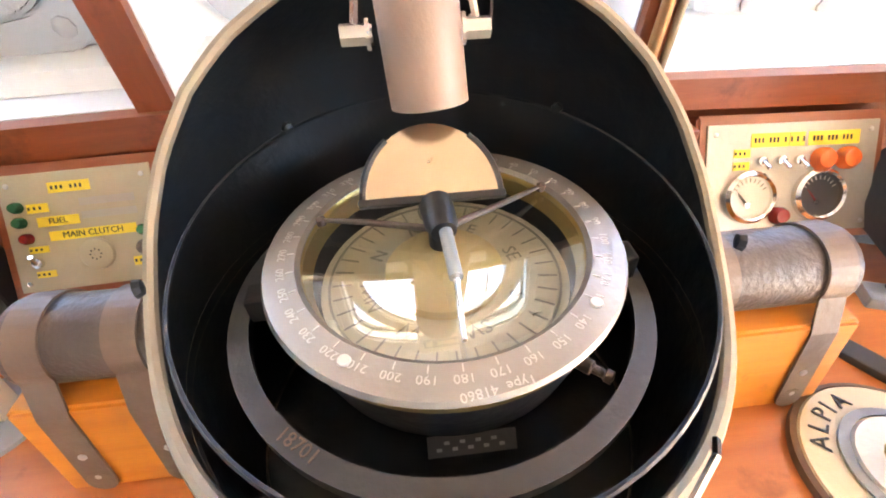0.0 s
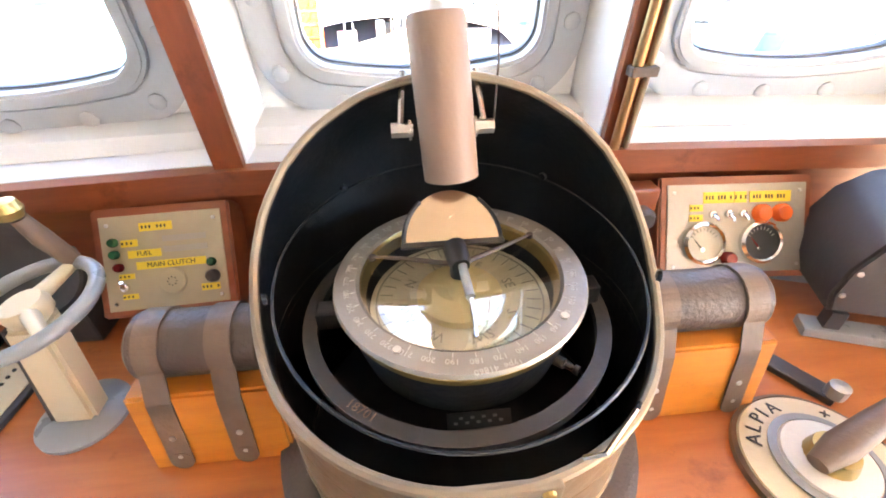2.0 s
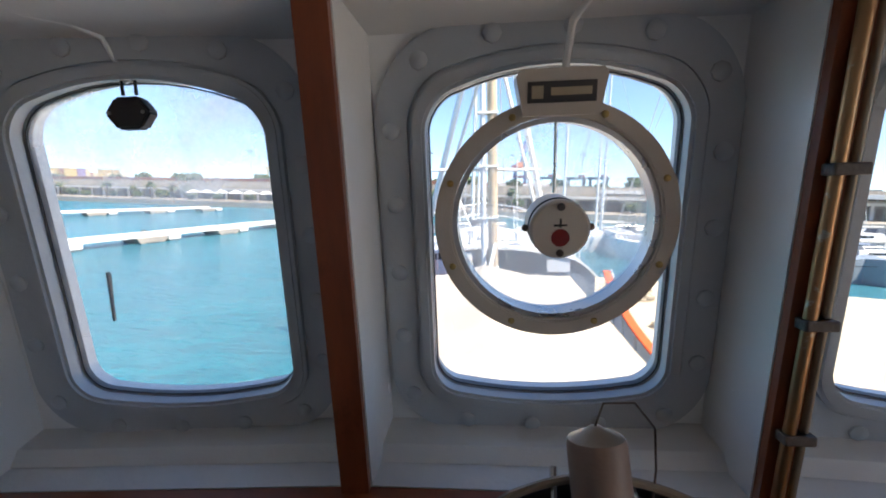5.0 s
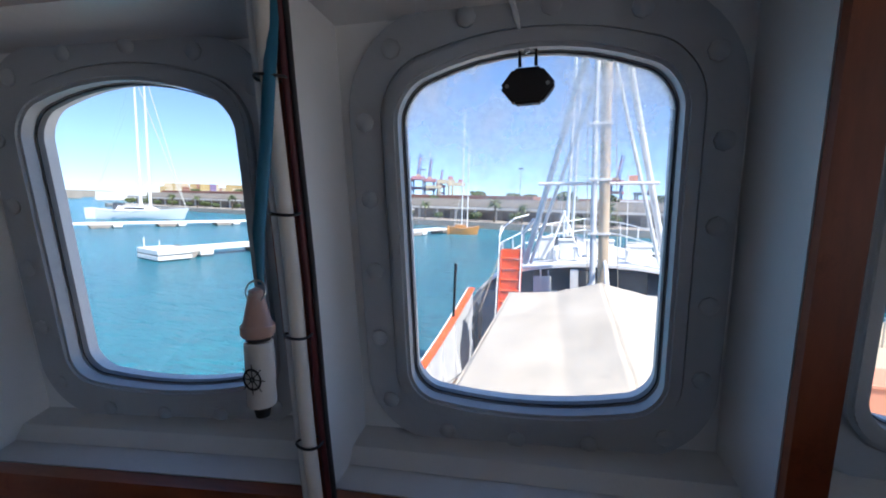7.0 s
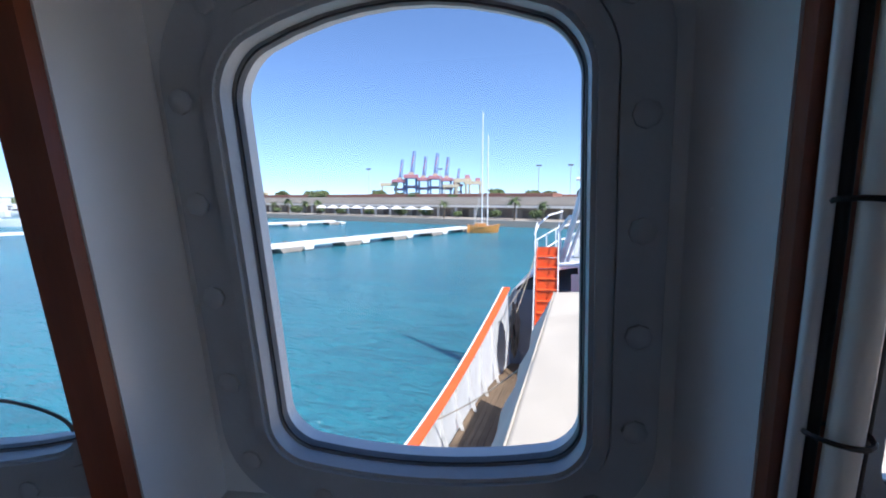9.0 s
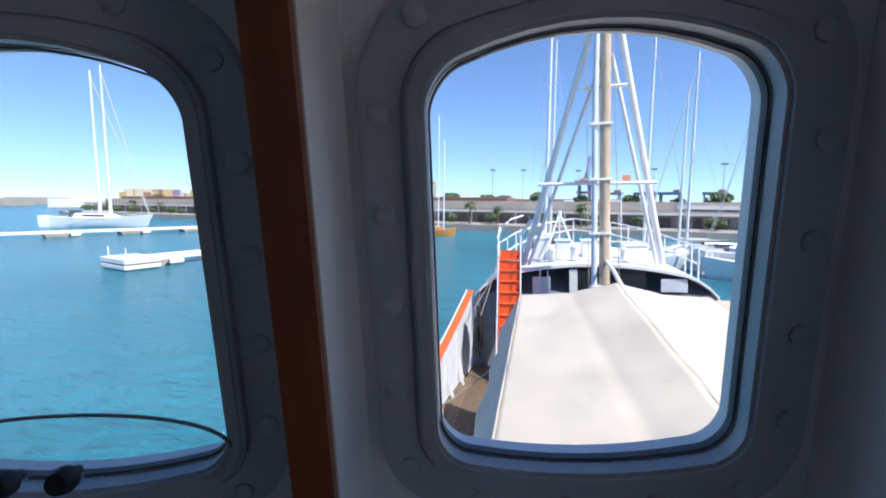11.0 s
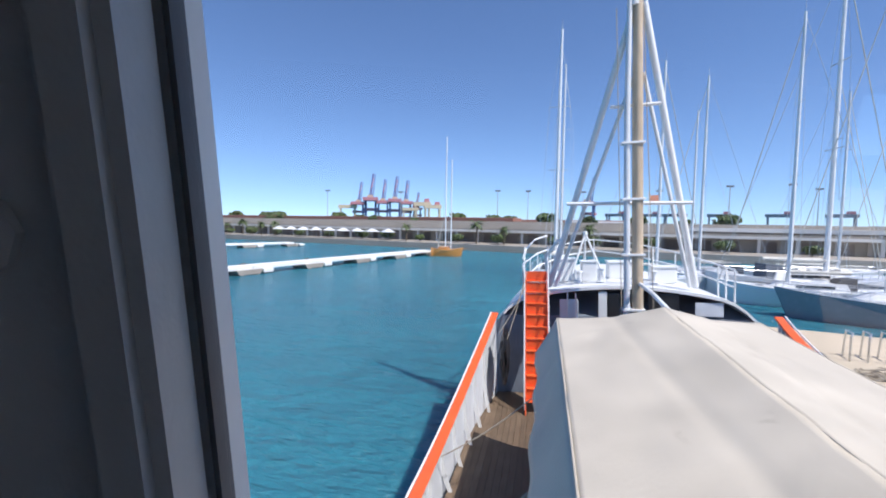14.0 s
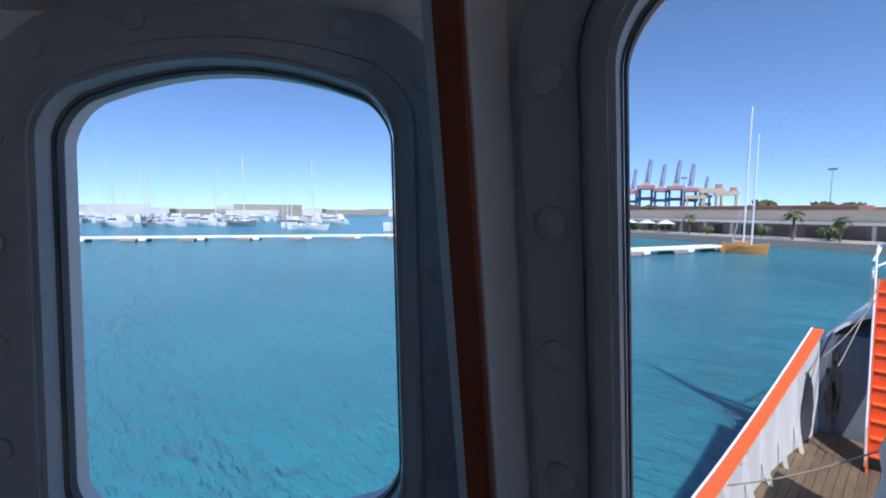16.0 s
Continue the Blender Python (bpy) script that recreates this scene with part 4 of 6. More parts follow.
for x, mt in ((-0.060, "plate_metal"), (0.044, "dark_grey")):
    gm = part("gauge_body", lathed([(0.0, 0.003), (0.031, 0.003), (0.031, 0.001)], 36, Matrix.Translation((x, -0.004, -0.026)) @ pose(0, 0, 0, 90)), M[mt], pr, "gauge face")
    part("bezel", lathed([(0.031, 0.0), (0.039, 0.0), (0.0385, 0.008), (0.034, 0.012), (0.031, 0.009)], 40, Matrix.Translation((x, -0.004, -0.026)) @ pose(0, 0, 0, 90), closed=True), M["chrome"], pr, "chrome bezel", smooth=True)
    part("needle", tubed([(x - 0.004, -0.0085, -0.036), (x - 0.018, -0.0085, -0.018)], [0.0016, 0.0006], 6), M["lamp_red" if mt == "dark_grey" else "label_ink"], pr)
    part("needle_cap", lathed([(0.004, 0), (0.004, 0.003), (0, 0.0035)], 10, Matrix.Translation((x - 0.004, -0.007, -0.037)) @ pose(0, 0, 0, 90)), M["chrome"], pr)
    for k in range(9):
        a = radians(30 + 15 * k)
        part("scale_mark", boxed(-0.0006, -0.0003, 0.022, 0.0006, 0.0003, 0.028, 0, Matrix.Translation((x, -0.0073, -0.026)) @ pose(0, 0, 0, 0, math.degrees(a) - 90, 0)), M["label_ink" if mt == "plate_metal" else "engraving"], pr)
    cg = part("gauge_glass", lathed([(0.0325, 0.0095), (0, 0.0098)], 32, Matrix.Translation((x, -0.004, -0.026)) @ pose(0, 0, 0, 90)), M["pane"], pr)
    cg.visible_shadow = False
kb = thing("panel_knob", "black round knob on the mahogany panelling", "knob", Matrix.Translation((0.385, 0.262, 1.02)))
part("plate", boxed(-0.03, -0.01, -0.05, 0.03, 0.03, 0.05, 0.004), M["mahogany"], kb)
part("grip", lathed([(0.02, 0), (0.022, 0.02), (0.016, 0.03), (0, 0.032)], 20, Matrix.Translation((0, -0.01, 0)) @ pose(0, 0, 0, 90)), M["dark_grey"], kb, smooth=True)

# small hand wheel
hw = thing("hand_wheel", "small grey-rimmed hand wheel on a cream column", "steering wheel", Matrix.Translation((-0.548, 0.032, COUNTER)))
part("base", lathed([(0, 0), (0.062, 0), (0.062, 0.006), (0.05, 0.012), (0.03, 0.016), (0, 0.016)], 36), M["grey_enamel"], hw, "grey round foot", smooth=True)
WHEEL = Matrix.Translation((0.018, 0.014, 0.207)) @ pose(0, 0, 0, 6, -7, 0)
bm = bmesh.new()
loft(bm, [(-0.030, -0.020, 0.010), (0.030, -0.020, 0.010), (0.030, 0.020, 0.010), (-0.030, 0.020, 0.010)], [(-0.010, -0.008, 0.188), (0.040, -0.008, 0.188), (0.040, 0.034, 0.194), (-0.010, 0.034, 0.194)])
bmesh.ops.bevel(bm, geom=bm.edges[:], offset=0.006, segments=2, affect="EDGES")
part("column", bm, M["cream"], hw, "cream painted tapering column")
part("column_slot", loft(bmesh.new(), [(-0.034, -0.016, 0.012), (-0.028, -0.016, 0.012), (-0.028, 0.016, 0.012), (-0.034, 0.016, 0.012)], [(-0.012, -0.004, 0.185), (-0.006, -0.004, 0.185), (-0.006, 0.030, 0.185), (-0.012, 0.030, 0.185)]), M["dark_grey"], hw)
part("rim", tubed([WHEEL @ Vector((0.082 * math.cos(a), 0.082 * math.sin(a), 0)) for a in (2 * math.pi * k / 48 for k in range(48))], 0.0095, 12, close=True), M["grey_enamel"], hw, "worn grey wheel rim", smooth=True)
part("hub", lathed([(0, -0.015), (0.026, -0.012), (0.028, 0.0), (0.024, 0.010), (0, 0.012)], 28, WHEEL), M["cream"], hw, smooth=True)
for a in (75, 195, 315):
    part("spoke", tubed([WHEEL @ Vector((0.02 * math.cos(radians(a)), 0.02 * math.sin(radians(a)), 0)), WHEEL @ Vector((0.079 * math.cos(radians(a)), 0.079 * math.sin(radians(a)), 0))], [0.011, 0.008], 10), M["cream"], hw, smooth=True)
hb = WHEEL @ Vector((0.082 * math.cos(radians(75)), 0.082 * math.sin(radians(75)), 0.006))
part("grip", tubed([hb, hb + Vector((-0.008, -0.012, 0.045)), hb + Vector((-0.012, -0.020, 0.080))], [0.012, 0.013, 0.010], 14), M["strap"], hw, "brown handle", smooth=True)
part("grip_knob", lathed([(0, -0.016), (0.013, -0.011), (0.017, 0), (0.013, 0.011), (0, 0.016)], 18, Matrix.Translation(hb + Vector((-0.014, -0.024, 0.094)))), M["brass"], hw, "polished brass knob", smooth=True)

hn = thing("horn", "dark round horn behind the hand wheel", "horn", Matrix.Translation((-0.625, 0.215, COUNTER)))
part("bell", lathed([(0.03, 0), (0.04, 0.03), (0.07, 0.06), (0.082, 0.075), (0.078, 0.078), (0.03, 0.04), (0, 0.038)], 32, Matrix.Translation((0, 0.0, 0.185)) @ pose(0, 0, 0, 80, 0, 10)), M["dark_grey"], hn, smooth=True)
part("foot", boxed(-0.025, -0.03, 0, 0.025, 0.03, 0.17, 0.006), M["dark_grey"], hn)
hn2 = copy_thing(hn, Matrix.Translation((-0.80, 0.18, COUNTER)) @ Matrix.Diagonal((0.9, 0.9, 0.9, 1)))
hn2.matrix_world = LIST @ Matrix.Translation((-0.80, 0.18, COUNTER)) @ Matrix.Diagonal((0.9, 0.9, 0.9, 1))
rb = thing("switch_plate", "cream switch plate in a dark frame lying on the counter", "switch plate", Matrix.Translation((-0.755, 0.085, COUNTER)) @ pose(0, 0, 0, 0, 0, -3))
part("frame", boxed(-0.12, -0.065, 0, 0.10, 0.065, 0.010, 0.003), M["dark_grey"], rb)
part("sheet", boxed(-0.11, -0.056, 0.0102, -0.035, 0.056, 0.0125, 0.001), M["label_yellow"], rb)
part("sheet", boxed(-0.02, -0.056, 0.0102, 0.09, 0.056, 0.0125, 0.001), M["cream"], rb)
for k in range(6):
    part("push_dot", lathed([(0.0035, 0), (0.003, 0.002), (0, 0.0022)], 8, Matrix.Translation((0.05, -0.03 + k * 0.014, 0.0125))), M["label_ink"], rb)
for x in (0.0, 0.028):
    part("dial_knob", lathed([(0.009, 0), (0.008, 0.008), (0, 0.009)], 12, Matrix.Translation((x, -0.04, 0.0125))), M["label_ink"], rb)

# telegraph dial with its lever
td = thing("lever_dial", "round cream lever dial with worn black letters on the counter", "control lever", Matrix.Translation((0.474, -0.158, COUNTER)))
part("dial", lathed([(0, 0), (0.098, 0), (0.102, 0.006), (0.098, 0.014), (0.064, 0.018), (0.062, 0.020), (0, 0.020)], 56), M["cream"], td, "cream enamel dial", smooth=True)
part("edge", lathed([(0.0985, 0.0), (0.106, 0.0), (0.106, 0.010), (0.1005, 0.0128)], 56, closed=True), M["strap"], td, smooth=True)
part("dial_ring", lathed([(0.057, 0.0202), (0.066, 0.0182), (0.067, 0.022), (0.057, 0.024)], 48, closed=True), M["grey_enamel"], td, smooth=True)
part("centre_plate", lathed([(0, 0.0203), (0.056, 0.0203), (0.054, 0.026), (0, 0.028)], 40), M["float_white"], td, smooth=True)
for ch, a in (("A", 62), ("L", 48), ("P", 34), ("I", 24), ("A", 10)):
    lettering(ch, 0.026, pose(0, 0, 0, 0, 0, a) @ Matrix.Translation((0, 0.081, 0.0172)) @ pose(0, 0, 0, -9, 0, 0), td, M["label_ink"], "letter", 0.0006)
for a in (-40, -75):
    lettering("+", 0.026, pose(0, 0, 0, 0, 0, a) @ Matrix.Translation((0, 0.081, 0.0172)), td, M["label_ink"], "letter", 0.0006)
part("pivot", tubed([(0.0, 0.0, 0.02), (0.0, 0.0, 0.045)], [0.032, 0.026], 20), M["brass"], td, smooth=True)
part("lever", tubed([(-0.035, -0.012, 0.040), (0.0, 0.0, 0.052), (0.06, 0.02, 0.066), (0.20, 0.055, 0.10)], [0.013, 0.020, 0.017, 0.015], 16), M["strap"], td, "brown lever arm", smooth=True)

# dark instrument on feet
di = thing("instrument", "dark grey riveted instrument case with a rounded back on feet", "instrument", Matrix.Translation((0.80, 0.10, COUNTER)) @ pose(0, 0, 0, 0, 0, -20))
prof = [(-0.13, 0.055), (0.16, 0.055), (0.16, 0.15), (0.145, 0.20), (0.11, 0.235), (0.06, 0.25), (-0.02, 0.25), (-0.07, 0.235), (-0.11, 0.20), (-0.135, 0.14), (-0.14, 0.09)]
bm = prism(bmesh.new(), prof, -0.09, 0.10)
bmesh.ops.bevel(bm, geom=[e for e in bm.edges if abs(e.verts[0].co.y - e.verts[1].co.y) < 1e-5], offset=0.006, segments=2, affect="EDGES")
part("case", bm, M["dark_grey"], di, smooth=True)
for x, z in prof[2:]:
    part("rivet", lathed([(0.005, 0), (0.004, 0.0025), (0, 0.003)], 8, Matrix.Translation((x * 0.9, -0.0905, 0.12 + (z - 0.12) * 0.9)) @ pose(0, 0, 0, 90)), M["steel"], di)
for y in (-0.08, 0.08):
    part("foot", boxed(-0.15, y - 0.02, 0, 0.15, y + 0.02, 0.02, 0.004), M["grey_enamel"], di)
    for x in (-0.11, 0.11):
        part("foot_bolt", lathed([(0.009, 0.02), (0.008, 0.028), (0, 0.030)], 8, Matrix.Translation((x, y, 0))), M["steel"], di)
        part("leg", boxed(x - 0.012, y - 0.012, 0.02, x + 0.012, y + 0.012, 0.056), M["dark_grey"], di)
part("hood", boxed(-0.06, -0.02, 0.25, 0.16, 0.09, 0.285, 0.01), M["dark_grey"], di)
ba = thing("black_bar", "flat black steel bar lying on the counter", "bar", Matrix.Translation((0.535, -0.005, COUNTER)) @ pose(0, 0, 0, 0, 0, -58))
part("bar", boxed(-0.075, -0.016, 0, 0.075, 0.016, 0.012, 0.003), M["dark_grey"], ba)
part("hinge", lathed([(0.014, 0), (0.014, 0.02), (0, 0.022)], 14, Matrix.Translation((0.07, 0, 0.012))), M["steel"], ba)

# spinning clear-view screen in the middle window
cv = thing("clear_view_screen", "round clear-view screen with a beige motor in the window", "clear-view screen", bay_pose(BAYS[2]) @ Matrix.Translation((0.0, -0.036, 0.062)))
circ = lambda r, n=72: [(r * math.cos(2 * math.pi * k / n), r * math.sin(2 * math.pi * k / n)) for k in range(n)]
bm = hoop(bmesh.new(), circ(0.170), circ(0.198), -0.022, 0.0)
bmesh.ops.bevel(bm, geom=[e for e in bm.edges if all(v.co.y < -0.021 for v in e.verts) and e.calc_length() < 0.02], offset=0.003, segments=2, affect="EDGES")
part("ring", bm, M["motor_beige"], cv, "beige metal ring", smooth=True)
part("inner_ring", hoop(bmesh.new(), circ(0.161), circ(0.1695), -0.012, 0.030), M["steel"], cv, "polished inner ring", smooth=True)
for k in range(8):
    a = radians(22.5 + 45 * k)
    part("screw", lathed([(0.006, 0), (0.005, 0.003), (0, 0.004)], 10, Matrix.Translation((0.184 * math.cos(a), -0.0225, 0.184 * math.sin(a))) @ pose(0, 0, 0, 90)), M["brass"], cv)
dg = part("spinning_glass", lathed([(0.161, 0), (0, 0.0005)], 64, Matrix.Translation((0, 0.02, 0)) @ pose(0, 0, 0, 90)), M["pane_hazy"], cv)
dg.visible_shadow = False
part("motor", lathed([(0, 0), (0.042, 0), (0.046, 0.004), (0.046, 0.052), (0.043, 0.055), (0.043, 0.062), (0.046, 0.065), (0.046, 0.078), (0.042, 0.083), (0, 0.084)], 40, Matrix.Translation((0, 0.015, 0)) @ pose(0, 0, 0, 90)), M["motor_beige"], cv, "beige drum motor", smooth=True)
part("motor_band", lathed([(0.0435, 0.052), (0.0468, 0.054), (0.0468, 0.057), (0.0435, 0.059)], 40, Matrix.Translation((0, 0.015, 0)) @ pose(0, 0, 0, 90), closed=True), M["dark_grey"], cv)
for x, z in ((0.0, 0.036), (0.0, -0.036), (0.051, 0.0), (-0.051, 0.0)):
    part("motor_screw", lathed([(0.006, 0), (0.006, 0.003), (0, 0.004)], 10, Matrix.Translation((x, -0.0685 if not x else -0.045, z)) @ pose(0, 0, 0, 90)), M["leather"], cv)
part("emblem", lathed([(0.014, 0), (0.014, 0.0006), (0, 0.0006)], 24, Matrix.Translation((0, -0.0692, -0.012)) @ pose(0, 0, 0, 90)), M["lamp_red"], cv, "dark red round emblem")
part("emblem_bar", boxed(-0.010, -0.0698, 0.006, 0.010, -0.0692, 0.009), M["label_ink"], cv)
part("emblem_bar", boxed(-0.0015, -0.0698, 0.004, 0.0015, -0.0692, 0.018), M["label_ink"], cv)
part("supply_rod", tubed([(0, -0.004, 0.05), (0, -0.002, 0.172)], 0.003, 8), M["steel"], cv)
hd = part("head_box", prism(bmesh.new(), [(-0.056, 0.170), (0.056, 0.170), (0.067, 0.226), (0.060, 0.236), (-0.060, 0.236), (-0.067, 0.226)], -0.045, 0.006), M["motor_beige"], cv, "beige terminal box at the top")
part("plate", boxed(-0.050, -0.0468, 0.188, 0.050, -0.0452, 0.218), M["dark_grey"], hd, "dark type plate")
for x0, x1, z0, z1 in ((-0.044, -0.027, 0.194, 0.212), (-0.016, 0.043, 0.198, 0.209)):
    part("writing_bar", boxed(x0, -0.0476, z0, x1, -0.0469, z1), M["plate_cream"], hd)
part("cable", tubed([(0.01, -0.01, 0.236), (0.015, -0.03, 0.30), (0.05, -0.06, 0.345), (0.10, -0.12, 0.36)], 0.006, 8), M["wall_grey"], cv, smooth=True)

# hanging sensor in the port window
hx = thing("window_sensor", "black hexagonal sensor hanging from a cable before the glass", "sensor", Matrix.Translation((-0.703, 0.352, 1.786)))
hexo = [(0.042 * math.cos(a) * 1.0, 0.042 * math.sin(a) * 0.72) for a in (radians(60 * k) for k in range(6))]
bm = prism(bmesh.new(), hexo, -0.012, 0.012)
bmesh.ops.bevel(bm, geom=bm.edges[:], offset=0.004, segments=2, affect="EDGES")
part("body", bm, M["rubber"], hx, smooth=True)
for x in (-0.03, 0.03):
    part("screw", lathed([(0.003, 0), (0.003, 0.002), (0, 0.0025)], 8, Matrix.Translation((x, -0.0125, 0)) @ pose(0, 0, 0, 90)), M["steel"], hx)
part("clip", tubed([(-0.012, 0, 0.03), (-0.012, 0, 0.055), (0.012, 0, 0.055), (0.012, 0, 0.03)], 0.003, 6), M["rubber"], hx)
part("cable", tubed([(0, 0, 0.05), (-0.012, -0.005, 0.08), (-0.02, -0.02, 0.115), (-0.035, -0.06, 0.125), (-0.07, -0.09, 0.128), (-0.10, -0.14, 0.135)], 0.0045, 7), M["wall_grey"], hx, "thin grey cable", smooth=True)

# cables on the post
def up_post(p, d, off_s, off_o, z0, z1, wob=0.0, n=18):
    s, o = Vector((math.cos(radians(p[2])), math.sin(radians(p[2])), 0)), out_dir(p[2])
    out = []
    for k in range(n + 1):
        z = z0 + (z1 - z0) * k / n
        out.append(leaned(p[0], p[1], p[2], z) + s * (off_s + wob * math.sin(k * 0.8)) + o * off_o)
    return out


PC = POSTS[4]
for name, mt, s, o, r, lab, w in (("hose", "hose_white", 0.012, -0.040, 0.0115, "thick white hose tied along a window post", 0.0015), ("cable", "wall_grey", -0.012, -0.026, 0.006, "thin grey cable along a window post", 0.001),
                                  ("cable", "cable_red", 0.028, -0.028, 0.0055, "dark red cable along a window post", 0.001), ("cable", "rubber", 0.036, -0.024, 0.0045, "black cable along a window post", 0.0012),
                                  ("cable", "rubber", 0.0, -0.024, 0.005, "black cable along a window post", 0.0012)):
    solid(name, tubed(up_post(PC, 0, s, o, 0.9, 2.04, w), r, 10), M[mt], lab, "cable" if name == "cable" else "hose", smooth=True, group="cables on the post")
for z in (1.781, 1.601, 1.421, 1.24):
    c = up_post(PC, 0, 0.010, -0.036, z, z, 0, 1)[0]
    solid("cable_tie", tubed([c + Vector((0.021 * math.cos(a), 0.019 * math.sin(a), 0.0015 * math.sin(2 * a))) for a in (2 * math.pi * k / 20 for k in range(20))], 0.0022, 5, close=True), M["label_ink"], "black cable tie round hose and cables", "cable tie", group="cable ties")
solid("blue_cord", tubed([(-1.005, 0.17, 2.04), (-1.01, 0.165, 1.85), (-1.018, 0.15, 1.70), (-1.020, 0.128, 1.58), (-1.008, 0.112, 1.515)], [0.0075, 0.0085, 0.0085, 0.008, 0.004], 10), M["cable_blue"], "blue cord holding a key float", "cord", smooth=True)
kf = thing("key_float", "white key float with a ship's wheel emblem on a cord", "key float", Matrix.Translation((-1.010, 0.104, 1.362)) @ Matrix.Diagonal((0.86, 0.86, 0.88, 1)))
part("cylinder", lathed([(0, 0.0), (0.019, 0.001), (0.0205, 0.004), (0.0205, 0.092), (0.019, 0.095), (0, 0.096)], 28), M["float_white"], kf, "white cylinder", smooth=True)
part("foot", lathed([(0, -0.016), (0.010, -0.016), (0.013, -0.001), (0, 0.0)], 20), M["rubber"], kf, smooth=True)
part("seam", lathed([(0, 0.096), (0.017, 0.096), (0.017, 0.102), (0, 0.102)], 20), M["rubber"], kf)
part("cone", lathed([(0.0, 0.102), (0.021, 0.102), (0.024, 0.106), (0.024, 0.118), (0.020, 0.122), (0.012, 0.155), (0.009, 0.168), (0, 0.172)], 28), M["float_faded"], kf, "white cone with a red smear", smooth=True)
part("split_ring", tubed([(0.017 * math.cos(a), 0.004 * math.sin(a), 0.166 + 0.015 * math.sin(a)) for a in (2 * math.pi * k / 24 for k in range(24))], 0.0014, 6, close=True), M["steel"], kf, "steel split ring")
em = Matrix.Translation((0.003, -0.0212, 0.046)) @ Matrix.Diagonal((1.5, 1, 1.5, 1))
part("emblem_rim", hoop(bmesh.new(), circ(0.0085, 32), circ(0.0105, 32), -0.0004, 0.0002, em), M["label_ink"], kf)
part("emblem_hub", hoop(bmesh.new(), circ(0.0008, 16), circ(0.003, 16), -0.0004, 0.0002, em), M["label_ink"], kf)
for k in range(8):
    a = radians(45 * k)
    part("emblem_spoke", tubed([em @ Vector((0.003 * math.cos(a), 0, 0.003 * math.sin(a))), em @ Vector((0.0145 * math.cos(a), 0, 0.0145 * math.sin(a)))], 0.0008, 5), M["label_ink"], kf)

# pipe on the starboard post
cpipe = thing("copper_pipe", "old copper pipe clamped along a window post", "pipe")
PS = POSTS[2]
part("pipe", tubed(up_post(PS, 0, -0.006, -0.030, 1.135, 2.03), 0.0085, 12), M["copper"], cpipe, smooth=True)
part("thin_pipe", tubed(up_post(PS, 0, 0.016, -0.026, 1.135, 2.03), 0.0055, 10), M["rim_pale"], cpipe, smooth=True)
for z in (1.27, 1.45, 1.66):
    c = up_post(PS, 0, 0.004, -0.030, z, z, 0, 1)[0]
    part("clamp", boxed(c.x - 0.022, c.y - 0.012, c.z - 0.008, c.x + 0.022, c.y + 0.012, c.z + 0.008, 0.003), M["leather"], cpipe, "dark pipe clamp")

# draught shield with its two knobs in the outer port window
ds = thing("draught_shield", "clear acrylic draught shield with two black knobs at the window foot", "draught shield", bay_pose(BAYS[5]) @ Matrix.Translation((0, -0.05, -0.218)))
shape = [(0.228 * math.cos(a), 0.064 * math.sin(a)) for a in (math.pi * k / 36 for k in range(37))] + [(-0.215, -0.045), (0.215, -0.045)]
bm = bmesh.new()
prism(bm, shape, -0.002, 0.002)
sh = part("shield", bm, M["acrylic"], ds, "clear acrylic sheet")
sh.visible_shadow = False
part("shield_edge", tubed([(x, 0, z) for x, z in shape[:37]], 0.0026, 6), M["grey_enamel"], ds, "grey edge of the sheet", smooth=True)
for x in (-0.045, 0.028):
    part("knob", lathed([(0.007, 0), (0.009, 0.012), (0.0165, 0.018), (0.018, 0.028), (0.014, 0.038), (0, 0.041)], 22, Matrix.Translation((x, -0.002, -0.016)) @ pose(0, 0, 0, 80)), M["rubber"], ds, "black screw knob", smooth=True)
    part("arm", tubed([(x, 0.0, -0.018), (x - 0.015, 0.018, -0.040), (x - 0.035, 0.034, -0.05)], 0.0045, 8), M["chrome"], ds, "chrome arm", smooth=True)

# short wiper on the port window's outside
wp = thing("wiper", "short black wiper blade resting on the outside of the glass", "wiper", bay_pose(BAYS[3]) @ Matrix.Translation((-0.135, 0.0125, -0.075)) @ pose(0, 0, 0, 0, 4, 0))
part("blade", boxed(-0.0022, 0, -0.05, 0.0022, 0.006, 0.05, 0.001), M["rubber"], wp)
part("arm", tubed([(0, 0.006, -0.02), (0.0005, 0.009, 0.045)], 0.0016, 6), M["rubber"], wp)


# ---- the ship outside ----
def rail_line(y, side):
    """The cap rail of the bulwark: x and z at y."""
    s = min(12.2 - y, 5.2)
    if side < 0:
        return RAIL_P[0] + RAIL_P[1] * s + RAIL_P[2] * s * s, RAIL_P[3] + RAIL_P[4] * s + RAIL_P[5] * s * s
    return 3.525 - 0.12 * s + 0.0146 * s * s, -0.876 - 0.3068 * s + 0.028 * s * s


RAIL_P = (-3.905, -0.147, 0.0146, -1.66, -0.4186, 0.040)
DECK = -3.7
SEA = -5.0
hull_side = [(-4.27, -9.0), (-4.27, 4.0), (-4.2, 9.0), (-3.85, 12.2), (-3.3, 14.5), (-2.6, 17.0), (-1.5, 19.2), (0.0, 20.8)]
hull_plan = hull_side + [(-x, y) for x, y in hull_side[-2::-1]]
bm = bmesh.new()
low = [(x * 0.9, y * 0.985, SEA - 0.8) for x, y in hull_plan]
loft(bm, low, [(x, y, DECK - 0.06) for x, y in hull_plan])
solid("hull", bm, M["navy_grey"], "blue-grey painted steel hull of the ship", "ship hull", kind="structure")
